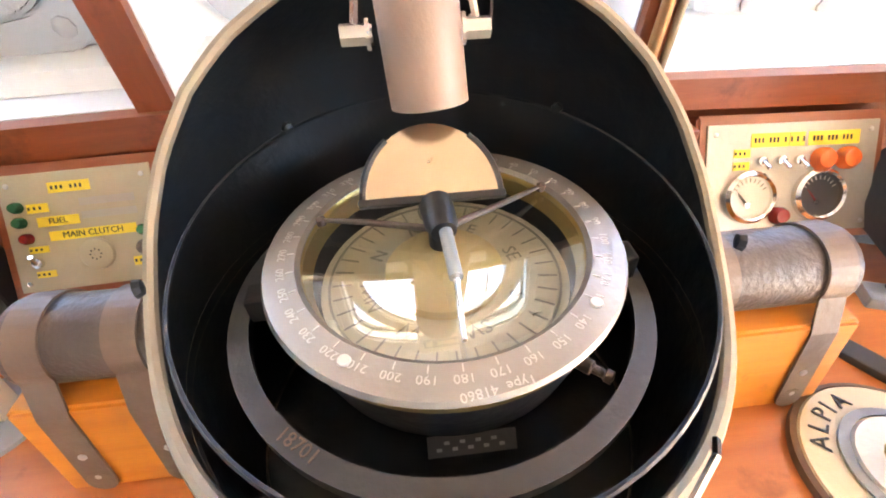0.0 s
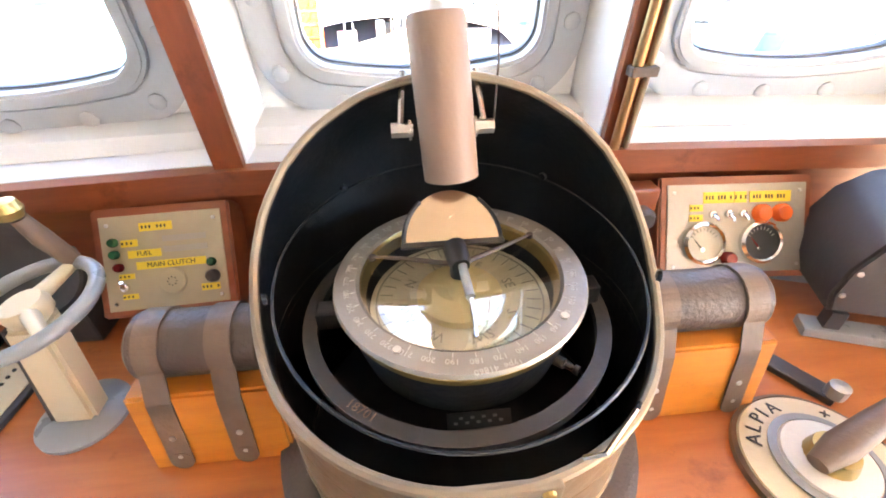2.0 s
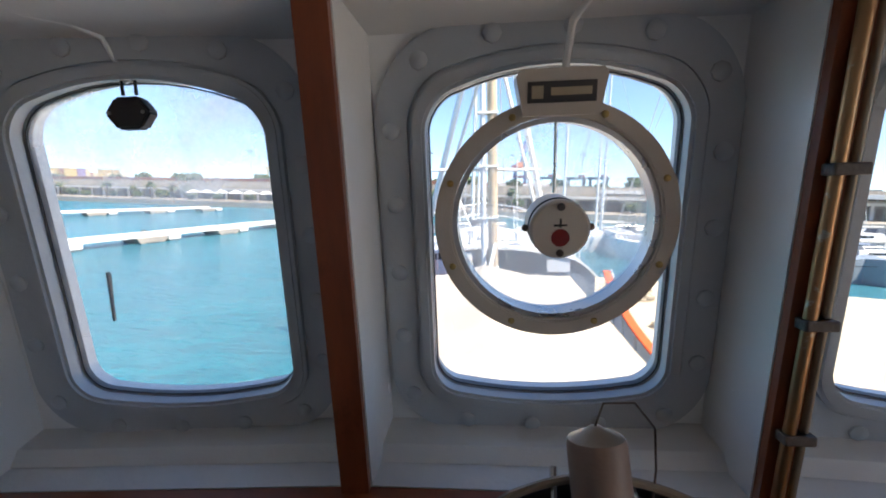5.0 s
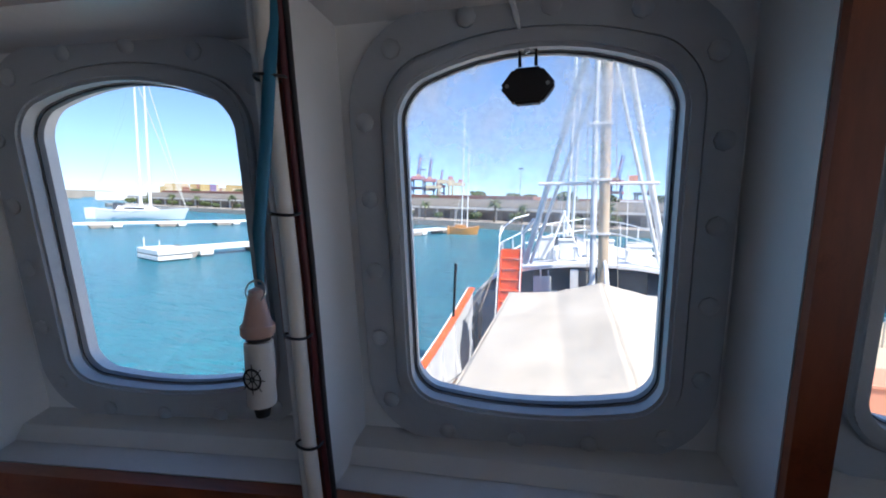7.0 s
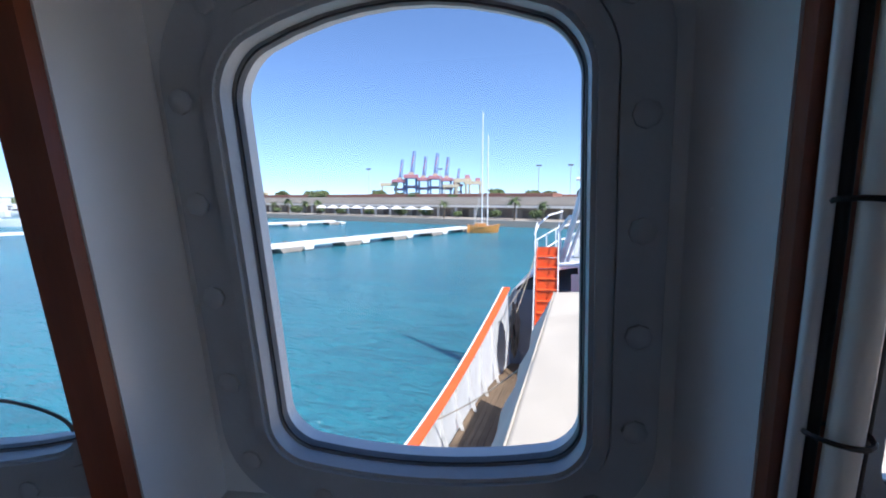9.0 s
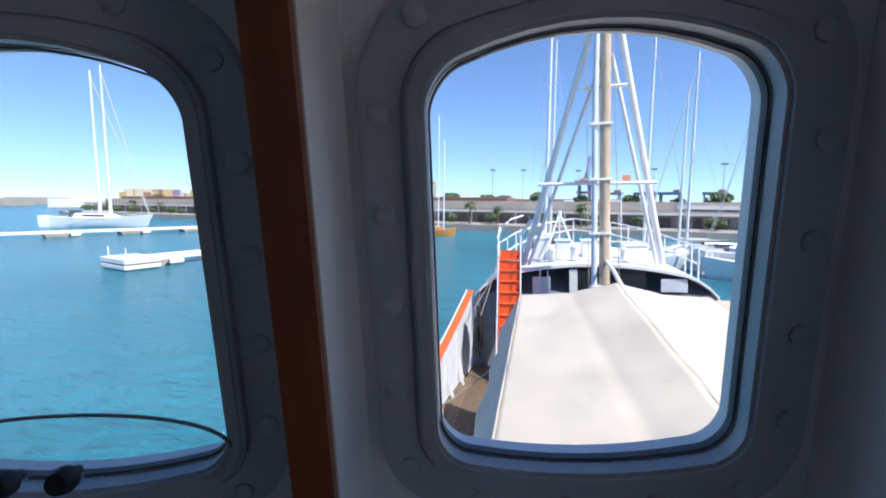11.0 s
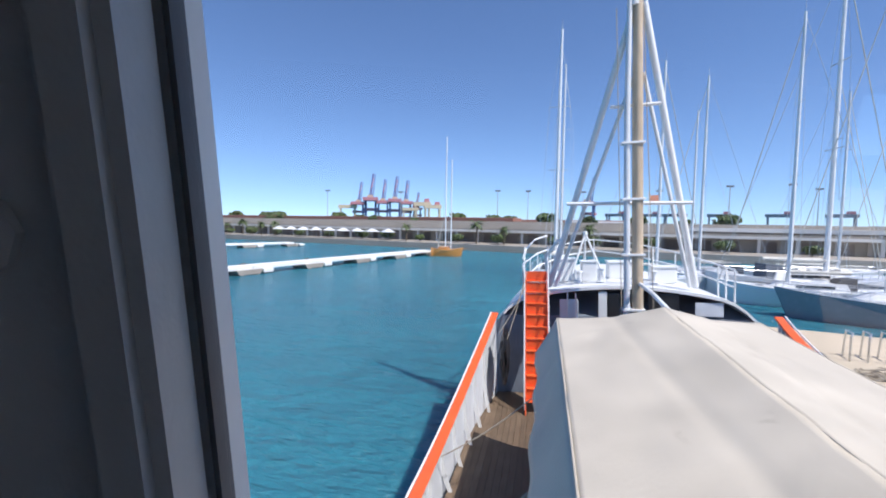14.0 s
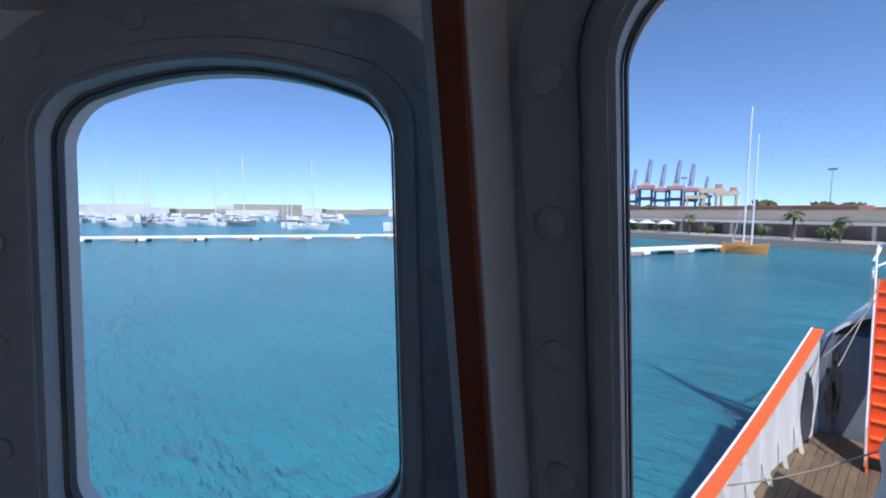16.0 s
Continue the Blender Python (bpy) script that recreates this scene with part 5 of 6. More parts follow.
deck = solid("deck", slab(bmesh.new(), [(x * 0.995, y) for x, y in hull_plan], DECK - 0.059, DECK - 0.02), M["rubber"], "planked working deck of the ship", "deck", kind="structure")
solid("deckhouse", slab(bmesh.new(), [(-2.6, -3.0), (-2.6, -0.2), (-1.7, 0.28), (0, 0.52), (1.7, 0.28), (2.6, -0.2), (2.6, -3.0)], DECK, -0.21), M["white_paint"], "white deckhouse under the wheelhouse", "deckhouse", kind="structure")

for side, name in ((-1, "port"), (1, "starboard")):
    ys = [-3 + (16.3 if side < 0 else 15.2) * k / 26 for k in range(27)]
    rail = [(rail_line(y, side)[0], y, rail_line(y, side)[1]) for y in ys]
    bw = thing("bulwark_" + name, "pale grey steel bulwark with an orange cap rail and braces", "bulwark", kind="structure")
    bm = bmesh.new()
    rows = [[bm.verts.new((x + o, y, z)) for o, z in ((0, DECK - 0.3), (0, zz - 0.03), (-side * 0.02, zz - 0.03), (-side * 0.02, DECK - 0.3))] for x, y, zz in rail]
    for a, c in zip(rows, rows[1:]):
        for k in range(4):
            bm.faces.new((a[k], a[(k + 1) % 4], c[(k + 1) % 4], c[k]))
    part("plate", bm, M["bulwark"], bw)
    bm = bmesh.new()
    rows = [[bm.verts.new((x + o, y, zz + h)) for o, h in ((-0.11, -0.028), (0.09, -0.028), (0.10, 0.0), (0.08, 0.028), (-0.10, 0.028), (-0.12, 0.0))] for x, y, zz in rail]
    for a, c in zip(rows, rows[1:]):
        for k in range(6):
            bm.faces.new((a[k], a[(k + 1) % 6], c[(k + 1) % 6], c[k]))
    bm.faces.new(rows[0])
    bm.faces.new(rows[-1][::-1])
    part("cap_rail", bm, M["orange"], bw, "orange painted cap rail")
    part("guard_wire", tubed([(x + side * 0.13, y, z + 0.035) for x, y, z in rail], 0.022, 6), M["white_paint"], bw, "white pipe along the rail")
    for k in range(15):
        y = -1.5 + k * 0.95
        x, z = rail_line(y, side)
        bm = bmesh.new()
        bot = min(z - 0.2, DECK)
        prism(bm, [(0, -0.035 + z), (-side * 0.06, -0.04 + z), (-side * 0.06, (z + DECK) / 2), (-side * 0.20, DECK), (-side * 0.12, DECK), (0, (z + 2 * DECK) / 3)], y - 0.01, y + 0.01, Matrix.Translation((x - side * 0.021, 0, 0)))
        part("brace", bm, M["white_paint"], bw)
        if k % 2 == 0:
            part("eye_bolt", tubed([(x - side * 0.12, y + 0.3, z + 0.03), (x - side * 0.14, y + 0.3, z + 0.07), (x - side * 0.16, y + 0.3, z + 0.03)], 0.008, 6), M["steel"], bw)

# forecastle
TOP = -0.28
fc_edge = [(-3.55, 13.5), (-3.35, 14.5), (-2.7, 17.0), (-1.55, 19.2), (0.0, 20.8), (1.55, 19.2), (2.7, 17.0), (3.35, 14.5), (3.55, 13.5)]


def camber(x):
    return TOP - 0.045 * x * x - 0.5 * max(0.0, abs(x) - 2.7) ** 2


fc = thing("forecastle", "raised forecastle with a white deck and a blue-grey bulkhead", "forecastle", kind="structure")
bm = bmesh.new()
loft(bm, [(x, y, DECK - 0.5) for x, y in fc_edge], [(x, y + 0.02, camber(x) - 0.03) for x, y in fc_edge])
part("sides", bm, M["navy_grey"], fc)
bm = bmesh.new()
xs = [-3.6 + 7.2 * k / 24 for k in range(25)]
bow_y = [13.42 + (20.85 - 13.42) * max(0.02, 1 - abs(x / 3.62) ** 2.2) for x in xs]
lowv = [[bm.verts.new((x, 13.42, camber(x) + h)) for h in (-0.09, 0.0)] + [bm.verts.new((x, by, camber(x) + h)) for h in (0.0, -0.09)] for x, by in zip(xs, bow_y)]
for a, c in zip(lowv, lowv[1:]):
    for k in range(4):
        bm.faces.new((a[k], a[(k + 1) % 4], c[(k + 1) % 4], c[k]))
part("deck_plate", bm, M["white_paint"], fc, "white painted forecastle deck")
# black plates on the bulkhead paint the shade inside its two door openings
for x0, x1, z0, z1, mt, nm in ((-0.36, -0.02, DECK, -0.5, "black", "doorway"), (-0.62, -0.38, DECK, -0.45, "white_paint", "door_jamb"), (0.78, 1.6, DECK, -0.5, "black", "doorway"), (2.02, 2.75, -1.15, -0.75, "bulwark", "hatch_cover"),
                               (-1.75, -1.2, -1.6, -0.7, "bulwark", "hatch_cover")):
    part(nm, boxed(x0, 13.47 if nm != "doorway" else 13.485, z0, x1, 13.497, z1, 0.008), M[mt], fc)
for x0, z1 in ((-1.52, -0.45), (-1.28, -0.5)):
    part("pipe", tubed([(x0, 13.44, z1 - 0.9), (x0, 13.42, z1)], 0.025, 6), M["white_paint"], fc)
# plate that sweeps from the forecastle's edge down to the port rail
sweep = [(-3.45, camber(-3.45) - 0.06), (-3.6, -1.32), (-3.75, -1.52), (-3.9, -1.78), (-3.9, DECK), (-3.45, DECK)]
part("side_sweep", prism(bmesh.new(), sweep, 13.40, 13.43), M["navy_grey"], fc, "curved plate down to the rail")
# stowed white gear on the forecastle
for x, y, w, d, h in ((-1.45, 15.3, 0.55, 0.6, 0.75), (-0.75, 15.0, 0.5, 0.5, 0.62), (0.35, 15.4, 0.9, 0.7, 0.55), (1.6, 15.2, 0.7, 0.6, 0.5)):
    g = thing("deck_locker", "white painted steel locker on the forecastle", "locker", Matrix.Translation((x, y, camber(x))), "lockers on the forecastle")
    part("body", boxed(-w / 2, -d / 2, 0, w / 2, d / 2, h, 0.05), M["white_paint"], g)
    part("lid", boxed(-w / 2 - 0.03, -d / 2 - 0.03, h + 0.002, w / 2 + 0.03, d / 2 + 0.03, h + 0.05, 0.015), M["white_paint"], g)
for x, y in ((-1.1, 14.4), (-0.45, 14.35), (1.15, 14.5)):
    g = thing("deck_bollard", "white steel bollard with a flared head", "bollard", Matrix.Translation((x, y, camber(x))), "bollards on the forecastle")
    part("post", lathed([(0, 0), (0.15, 0), (0.15, 0.03), (0.085, 0.05), (0.07, 0.30), (0.11, 0.38), (0.10, 0.42), (0, 0.44)], 14), M["white_paint"], g, smooth=True)
tri = thing("tripod", "white pipe tripod on the forecastle", "tripod", Matrix.Translation((-0.85, 15.0, TOP)))
for dx, dy in ((-0.55, -0.4), (0.6, -0.35), (0.0, 0.6)):
    part("leg", tubed([(dx, dy, -0.03), (0, 0, 1.55)], 0.035, 8), M["white_paint"], tri, smooth=True)
part("head", lathed([(0, 1.5), (0.07, 1.5), (0.07, 1.62), (0, 1.64)], 10), M["white_paint"], tri)
# bow railing
br = thing("bow_railing", "white pipe railing round the forecastle", "railing")
path = [(-2.85, 13.55), (-2.9, 14.6), (-2.45, 17.0), (-1.4, 19.0), (0.0, 20.4), (1.4, 19.0), (2.45, 17.0), (3.0, 14.6), (3.05, 13.55)]
for h in (0.45, 0.95):
    part("rail", tubed([(x, y, camber(x) + h + 0.03 * max(0, y - 14)) for x, y in path], 0.028, 7), M["white_paint"], br, smooth=True)
for x, y in path + [(-2.7, 15.8), (2.7, 15.8), (-1.95, 18.1), (1.95, 18.1), (-2.88, 14.1), (3.03, 14.1)]:
    part("stanchion", tubed([(x, y, camber(x) - 0.01), (x, y, camber(x) + 0.95 + 0.03 * max(0, y - 14))], 0.024, 7), M["white_paint"], br, smooth=True)
part("hoop", tubed([(-2.85, 13.5, 0.55), (-2.75, 13.9, 0.85), (-2.5, 14.8, 1.1), (-2.1, 15.6, 1.2)], 0.03, 7), M["white_paint"], br, smooth=True)

# mast and its A-frame
mast = thing("mast", "brown steel mast with white A-frame legs and cross bar", "mast", Matrix.Translation((0.1, 12.4, DECK)))
part("main_column", tubed([(0.16, 0, 0), (0.17, 0, 8.2), (0.2, 0, 15.0)], [0.15, 0.14, 0.10], 16), M["rust_brown"], mast, smooth=True)
part("pipe_column", tubed([(-0.13, -0.05, 0), (-0.10, -0.05, 8.2), (0.0, -0.03, 12.2)], [0.085, 0.08, 0.06], 12), M["bulwark"], mast, smooth=True)
for k in range(5):
    part("clamp", boxed(-0.25, -0.17, 1.4 + 1.5 * k, 0.34, 0.15, 1.46 + 1.5 * k, 0.01), M["white_paint"], mast)
for sx, x0, xt in ((-1, -2.15, 0.22), (1, 2.05, 0.56)):
    part("a_frame_leg", tubed([(x0, 1.5, 3.35), (xt * 0.6, 0.05, 11.1)], 0.095, 10), M["white_paint"], mast, smooth=True)
    part("a_frame_stay", tubed([(x0 + sx * -0.18, 1.4, 3.35), (xt * 0.6, 0.1, 9.3)], 0.055, 8), M["white_paint"], mast, smooth=True)
    part("foot", tubed([(x0, 1.5, 3.3), (x0 - 0.1, 1.6, 4.3), (x0 + 0.3 * -sx, 1.4, 4.8)], 0.06, 8), M["white_paint"], mast, smooth=True)
part("cross_bar", tubed([(-1.65, 0.35, 5.88), (1.6, 0.35, 5.8)], 0.05, 8), M["white_paint"], mast, smooth=True)
part("upper_bar", tubed([(-0.5, 0.1, 8.45), (0.75, 0.1, 8.45)], 0.045, 8), M["white_paint"], mast, smooth=True)
part("mast_head", lathed([(0, 0), (0.14, 0), (0.14, 0.3), (0, 0.36)], 10, Matrix.Translation((0.12, 0, 11.0))), M["white_paint"], mast)
part("boom", tubed([(0.2, -0.15, 3.65), (0.1, -2.0, 3.67), (-0.05, -4.2, 3.61)], 0.05, 10), M["white_paint"], mast, smooth=True)
part("halyard", tubed([(-0.25, -0.1, 2.0), (-0.35, 0.0, 11.0)], 0.012, 5), M["rope"], mast)
part("halyard", tubed([(0.6, 0.0, 2.0), (0.25, 0.0, 13.0)], 0.012, 5), M["rope"], mast)

# awning over the deck
def awning_z(x, y):
    r = -0.19 + 0.024 * y
    drop = abs(x) / 1.9
    e = -0.70 + 0.030 * y
    return r + (e - r) * drop - 0.05 * math.sin(math.pi * min(1, drop)) + 0.016 * noise.noise((x * 1.3, y * 0.9, 0)) + 0.009 * noise.noise((x * 3.1 + y * 1.2, y * 2.3, 4)) - 0.02 * math.exp(-((abs(x) - 0.42 - 0.05 * y) / 0.10) ** 2) * min(1, drop * 5)


aw = thing("awning", "white canvas awning with a ridge, stretched over the deck", "awning")
for side in (-1, 1):
    bm = bmesh.new()
    grid = []
    for j in range(61):
        row = []
        for i in range(29):
            x = side * 1.92 * i / 28
            y = 0.75 + (8.55 - 0.75 + 0.85 * i / 28 - 0.1 * math.sin(math.pi * i / 28)) * j / 60
            row.append(bm.verts.new((x - 0.03, y, awning_z(x, y))))
        grid.append(row)
    for a, c in zip(grid, grid[1:]):
        for k in range(28):
            bm.faces.new((a[k], a[k + 1], c[k + 1], c[k]))
    sheet = part("slope", bm, M["canvas"], aw, smooth=True).modifiers.new("thickness", "SOLIDIFY")
    sheet.thickness = 0.005
    bm = bmesh.new()
    grid = []
    for j in range(41):
        y = 0.75 + (9.4 - 0.75) * j / 40
        out = 0.42 + 0.10 * (1 - j / 40) + (0.08 if j > 36 else 0) * (j - 36) / 4
        z0 = awning_z(1.92 * side, y)
        row = []
        for i in range(9):
            k = i / 8
            row.append(bm.verts.new((side * (1.92 + out * k + 0.03 * math.sin(j * 0.9) * k) - 0.03, y + 0.25 * k * (j / 40), z0 - (0.95 - 0.1 * j / 40) * k - 0.03 * math.sin(k * 3.1))))
        grid.append(row)
    for a, c in zip(grid, grid[1:]):
        for k in range(8):
            bm.faces.new((a[k], a[k + 1], c[k + 1], c[k]))
    sheet = part("valance", bm, M["canvas"], aw, "sloping canvas side of the awning", smooth=True).modifiers.new("thickness", "SOLIDIFY")
    sheet.thickness = 0.005
    part("eave_seam", tubed([(side * 1.92 - 0.03, 0.75 + 8.6 * k / 30, awning_z(1.92, 0.75 + 8.6 * k / 30) + 0.004) for k in range(31)], 0.012, 5), M["canvas"], aw)
part("ridge_seam", tubed([(-0.03, 0.75 + 7.8 * k / 20, awning_z(0, 0.75 + 7.8 * k / 20) + 0.002) for k in range(21)], 0.006, 6), M["canvas"], aw)

# orange steps up to the forecastle
st = thing("steps", "orange painted steel steps with white handrails up to the forecastle", "stairs", Matrix.Translation((-2.44, 11.85, DECK)))
for k in range(11):
    z, y = 0.325 * (k + 1), 1.45 * (k + 1) / 11
    part("tread", boxed(-0.30, y - 0.06, z - 0.02, 0.30, y + 0.12, z + 0.015, 0.005), M["orange"], st)
    part("riser", boxed(-0.30, y + 0.10, z - 0.02, 0.30, y + 0.118, z + 0.29), M["orange"], st)
for sx in (-0.32, 0.32):
    part("stringer", prism(bmesh.new(), [(-0.1, 0), (0.16, 0), (1.75, 3.6), (1.75, 3.85), (1.5, 3.85)], sx - 0.012, sx + 0.012, pose(0, 0, 0, 0, 0, 90)), M["orange"], st)
    part("handrail", tubed([(sx * 1.08, 0.0, 0.95), (sx * 1.08, 1.5, 4.5), (sx * 1.08, 1.9, 4.6)], 0.02, 7), M["white_paint"], st, smooth=True)
    part("handrail_post", tubed([(sx * 1.08, 0.02, 0.1), (sx * 1.08, 0.02, 0.98)], 0.02, 7), M["white_paint"], st)

# black folded cover and lines by the steps
bm = bmesh.new()
bmesh.ops.create_icosphere(bm, subdivisions=3, radius=1)
for v in bm.verts:
    d = 1 + 0.35 * noise.noise(v.co * 2.2)
    v.co = Vector((v.co.x * 0.14 * d, v.co.y * 0.40 * d, v.co.z * 0.78 * d + 0.05 * math.sin(9 * v.co.y)))
solid("folded_cover", bm, M["black"], "black folded cover hung on the bulwark by the steps", "cover", Matrix.Translation((-3.35, 12.35, DECK + 1.5)), smooth=True)
for k, (p, q) in enumerate((((-3.5, 12.2, -1.5), (-2.75, 12.6, -0.2)), ((-3.45, 12.0, -2.2), (-2.7, 12.9, 0.2)), ((-4.15, 4.6, -2.75), (-2.4, 4.9, -1.55)), ((-4.15, 4.5, -2.9), (-2.42, 5.0, -1.6)), ((-4.15, 7.6, -2.75), (-2.4, 7.7, -1.5)))):
    a, b2 = Vector(p), Vector(q)
    solid("lashing_line", tubed([a.lerp(b2, i / 10) - Vector((0, 0, 0.08 * math.sin(math.pi * i / 10))) for i in range(11)], 0.013, 6), M["rope"], "pale lashing line between bulwark and awning", "rope", group="lashing lines")
fl = thing("flagstaff", "thin white flagstaff with a small red flag", "flagstaff", Matrix.Translation((1.25, 15.6, TOP - 0.02)))
part("pole", tubed([(0, 0, 0), (0, 0, 2.9)], 0.018, 6), M["white_paint"], fl)
part("flag", boxed(0.02, -0.006, 2.6, 0.3, 0.006, 2.8), M["salmon"], fl, "small red flag")

# ---- harbour ----
bm = bmesh.new()
slab(bm, [(-4000, -4000), (4000, -4000), (4000, 4000), (-4000, 4000)], SEA - 60, SEA)
solid("water", bm, M["sea"], "teal blue harbour water with small ripples", "water", kind="structure", aboard=False)
QUAY = -2.75
bm = bmesh.new()
slab(bm, [(4.35, -60), (70, -60), (70, 9), (24, 16.5), (9.5, 20.5), (4.6, 21.5)], SEA - 1, QUAY)
solid("quay", bm, M["quay"], "sandy concrete quay beside the ship", "quay", kind="structure", aboard=False)
bm = bmesh.new()
box(bm, 4.35, -60, QUAY + 0.001, 4.75, 21.2, QUAY + 0.16, 0.02)
solid("quay_kerb", bm, M["pontoon"], "concrete kerb along the quay edge", "kerb", kind="structure", aboard=False)
cr = thing("crate", "salmon painted steel crate on the quay", "crate", Matrix.Translation((5.2, 9.4, QUAY)), aboard=False)
part("body", boxed(-0.62, -0.5, 0.05, 0.62, 0.5, 1.15, 0.02), M["salmon"], cr)
part("rim", boxed(-0.66, -0.54, 1.15, 0.66, 0.54, 1.22, 0.015), M["salmon"], cr)
for x in (-0.4, 0.4):
    part("runner", boxed(x - 0.06, -0.5, 0, x + 0.06, 0.5, 0.05), M["pontoon_dark"], cr)


def rope_heap(seed):
    rnd = random.Random(seed)
    pts = []
    for k in range(60):
        a = k * 0.55
        r = 0.25 + 0.16 * rnd.random()
        pts.append((r * math.cos(a) * 1.4, r * math.sin(a), 0.03 + 0.004 * k * rnd.random()))
    return tubed(pts, 0.02, 5)


for k, (x, y) in enumerate(((6.4, 17.0), (7.2, 14.6), (6.9, 18.6), (6.0, 13.4))):
    solid("rope_coil", rope_heap(k), M["rope"], "heap of pale mooring rope on the quay", "rope", Matrix.Translation((x, y, QUAY)), aboard=False, group="rope coils on the quay")
rk = thing("bicycle_rack", "grey tubular hoop rack on the quay", "rack", Matrix.Translation((7.5, 16.2, QUAY)), aboard=False)
for k in range(5):
    part("hoop", tubed([(k * 0.5, 0, 0), (k * 0.5, 0, 0.8), (k * 0.5 + 0.1, 0.1, 0.9), (k * 0.5 + 0.2, 0.6, 0.9), (k * 0.5 + 0.2, 0.7, 0)], 0.03, 6), M["steel"], rk)


def pontoon(name, p, q, width, floats):
    a, b2 = Vector((*p, SEA)), Vector((*q, SEA))
    ln = (b2 - a).length
    ang = math.degrees(math.atan2(b2.y - a.y, b2.x - a.x))
    g = thing(name, "white concrete floating dock on dark float blocks", "floating dock", Matrix.Translation(a) @ pose(0, 0, 0, 0, 0, ang), "floating docks", aboard=False)
    n = max(1, int(ln / 9))
    for k in range(n):
        part("deck_section", boxed(ln * k / n + 0.04, -width / 2, 0.62, ln * (k + 1) / n - 0.04, width / 2, 1.02, 0.03), M["pontoon"], g)
    for k in range(floats + 1):
        x = ln * k / floats
        bm = prism(bmesh.new(), [(-1.0, -0.3), (1.0, -0.3), (1.6, 0.40), (1.7, 0.615), (-1.7, 0.615), (-1.6, 0.40)], -width / 2 - 0.3, width / 2 + 0.3, Matrix.Translation((x - 0.6, 0, 0)))
        part("float", bm, M["far_wall"], g, "grey float that narrows to the water")
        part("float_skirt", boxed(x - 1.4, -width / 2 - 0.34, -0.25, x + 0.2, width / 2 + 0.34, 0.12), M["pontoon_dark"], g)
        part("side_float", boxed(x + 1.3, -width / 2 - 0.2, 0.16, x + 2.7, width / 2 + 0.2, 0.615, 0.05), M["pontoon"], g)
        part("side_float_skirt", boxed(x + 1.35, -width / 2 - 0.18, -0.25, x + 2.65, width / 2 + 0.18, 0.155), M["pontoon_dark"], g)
        part("cleat", boxed(x - 0.3, width / 2 - 0.35, 1.02, x + 0.3, width / 2 - 0.15, 1.25, 0.04), M["pontoon_dark"], g)
    return g


pontoon("floating_dock", (-39.6, 34.6), (-25.0, 82.0), 2.3, 5)
pontoon("floating_dock", (-118, -8), (-63.5, 95), 2.6, 11)
end_dock = bpy.data.objects["floating_dock"]
part("end_block", boxed(-3.2, -2.3, 0.62, -0.05, 2.3, 1.10, 0.05), M["pontoon"], end_dock, "white concrete end block")
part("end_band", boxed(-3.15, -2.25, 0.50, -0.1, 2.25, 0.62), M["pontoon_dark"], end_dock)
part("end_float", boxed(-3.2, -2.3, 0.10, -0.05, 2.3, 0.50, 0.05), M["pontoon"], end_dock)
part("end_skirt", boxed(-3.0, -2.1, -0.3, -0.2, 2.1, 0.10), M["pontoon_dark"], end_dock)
for y in (-1.8, 1.6):
    part("end_post", tubed([(-2.8, y, 1.1), (-2.8, y, 2.1)], 0.05, 6), M["pontoon"], end_dock)

# far quay with its arcade
FQ0, FQ1 = Vector((-209, 147, 0)), Vector((82, 74, 0))
ang = math.degrees(math.atan2(FQ1.y - FQ0.y, FQ1.x - FQ0.x))
ln = (FQ1 - FQ0).length
FQ = Matrix.Translation(FQ0) @ pose(0, 0, 0, 0, 0, ang)
solid("far_quay", boxed(0, 0, SEA - 1, ln, 400, -3.55), M["far_wall"], "stone quay across the harbour", "quay", FQ, kind="structure", aboard=False)
ar = thing("arcade", "long low quayside arcade with a pale roof slab and dark shopfronts", "arcade building", FQ @ Matrix.Translation((0, 9, -3.55)), aboard=False)
part("back_wall", boxed(0, 4.0, 0, ln, 4.4, 2.75), M["far_wall"], ar)
part("roof_slab", boxed(-2, 1.2, 2.75, ln + 2, 12, 3.3), M["far_roof"], ar, "pale concrete roof slab")
part("balustrade", boxed(-2, 1.3, 3.31, ln + 2, 1.5, 3.75), M["far_wall"], ar, "low balustrade on the slab")
part("parapet", boxed(-2, 10.0, 3.31, ln + 2, 12.5, 5.6), M["far_wall"], ar)
part("rear_roof", boxed(0, 16.0, 3.31, ln * 0.66, 24.0, 6.7, 0.1), M["brick_red"], ar, "red-brown roof behind the arcade")
rnd = random.Random(5)
col = None
for k in range(int(ln / 6)):
    ob = part("column", boxed(-0.25, -0.25, 0, 0.25, 0.25, 2.75), M["far_roof"], ar) if col is None else new("column", col)
    col = ob.data
    ob.parent = ar
    ob.matrix_local = Matrix.Translation((k * 6 + 1, 2.0, 0))
    w = 1.6 + rnd.random() * 1.8
    part("shopfront", boxed(k * 6 + 2, 3.93, 0, k * 6 + 2 + w, 3.99, 2.2), M["far_dark"], ar)
for k in range(9):
    t = 128 + k * 5.2
    u = thing("parasol", "white square parasol on the quay", "parasol", FQ @ Matrix.Translation((t, 4.0, -3.55)), "parasols on the far quay", aboard=False)
    part("canopy", lathed([(2.6, 2.2), (2.6, 2.3), (0.1, 3.1), (0, 3.1)], 4), M["yacht_white"], u)
    part("pole", tubed([(0, 0, 0), (0, 0, 3.0)], 0.05, 6), M["alu"], u)
solid("warehouse", boxed(0, 0, 0, 70, 20, 7, 0.2), M["brick_red"], "long low red-brown warehouse behind the quay", "warehouse", Matrix.Translation((-35, 210, -3.5)) @ pose(0, 0, 0, 0, 0, -12), aboard=False)
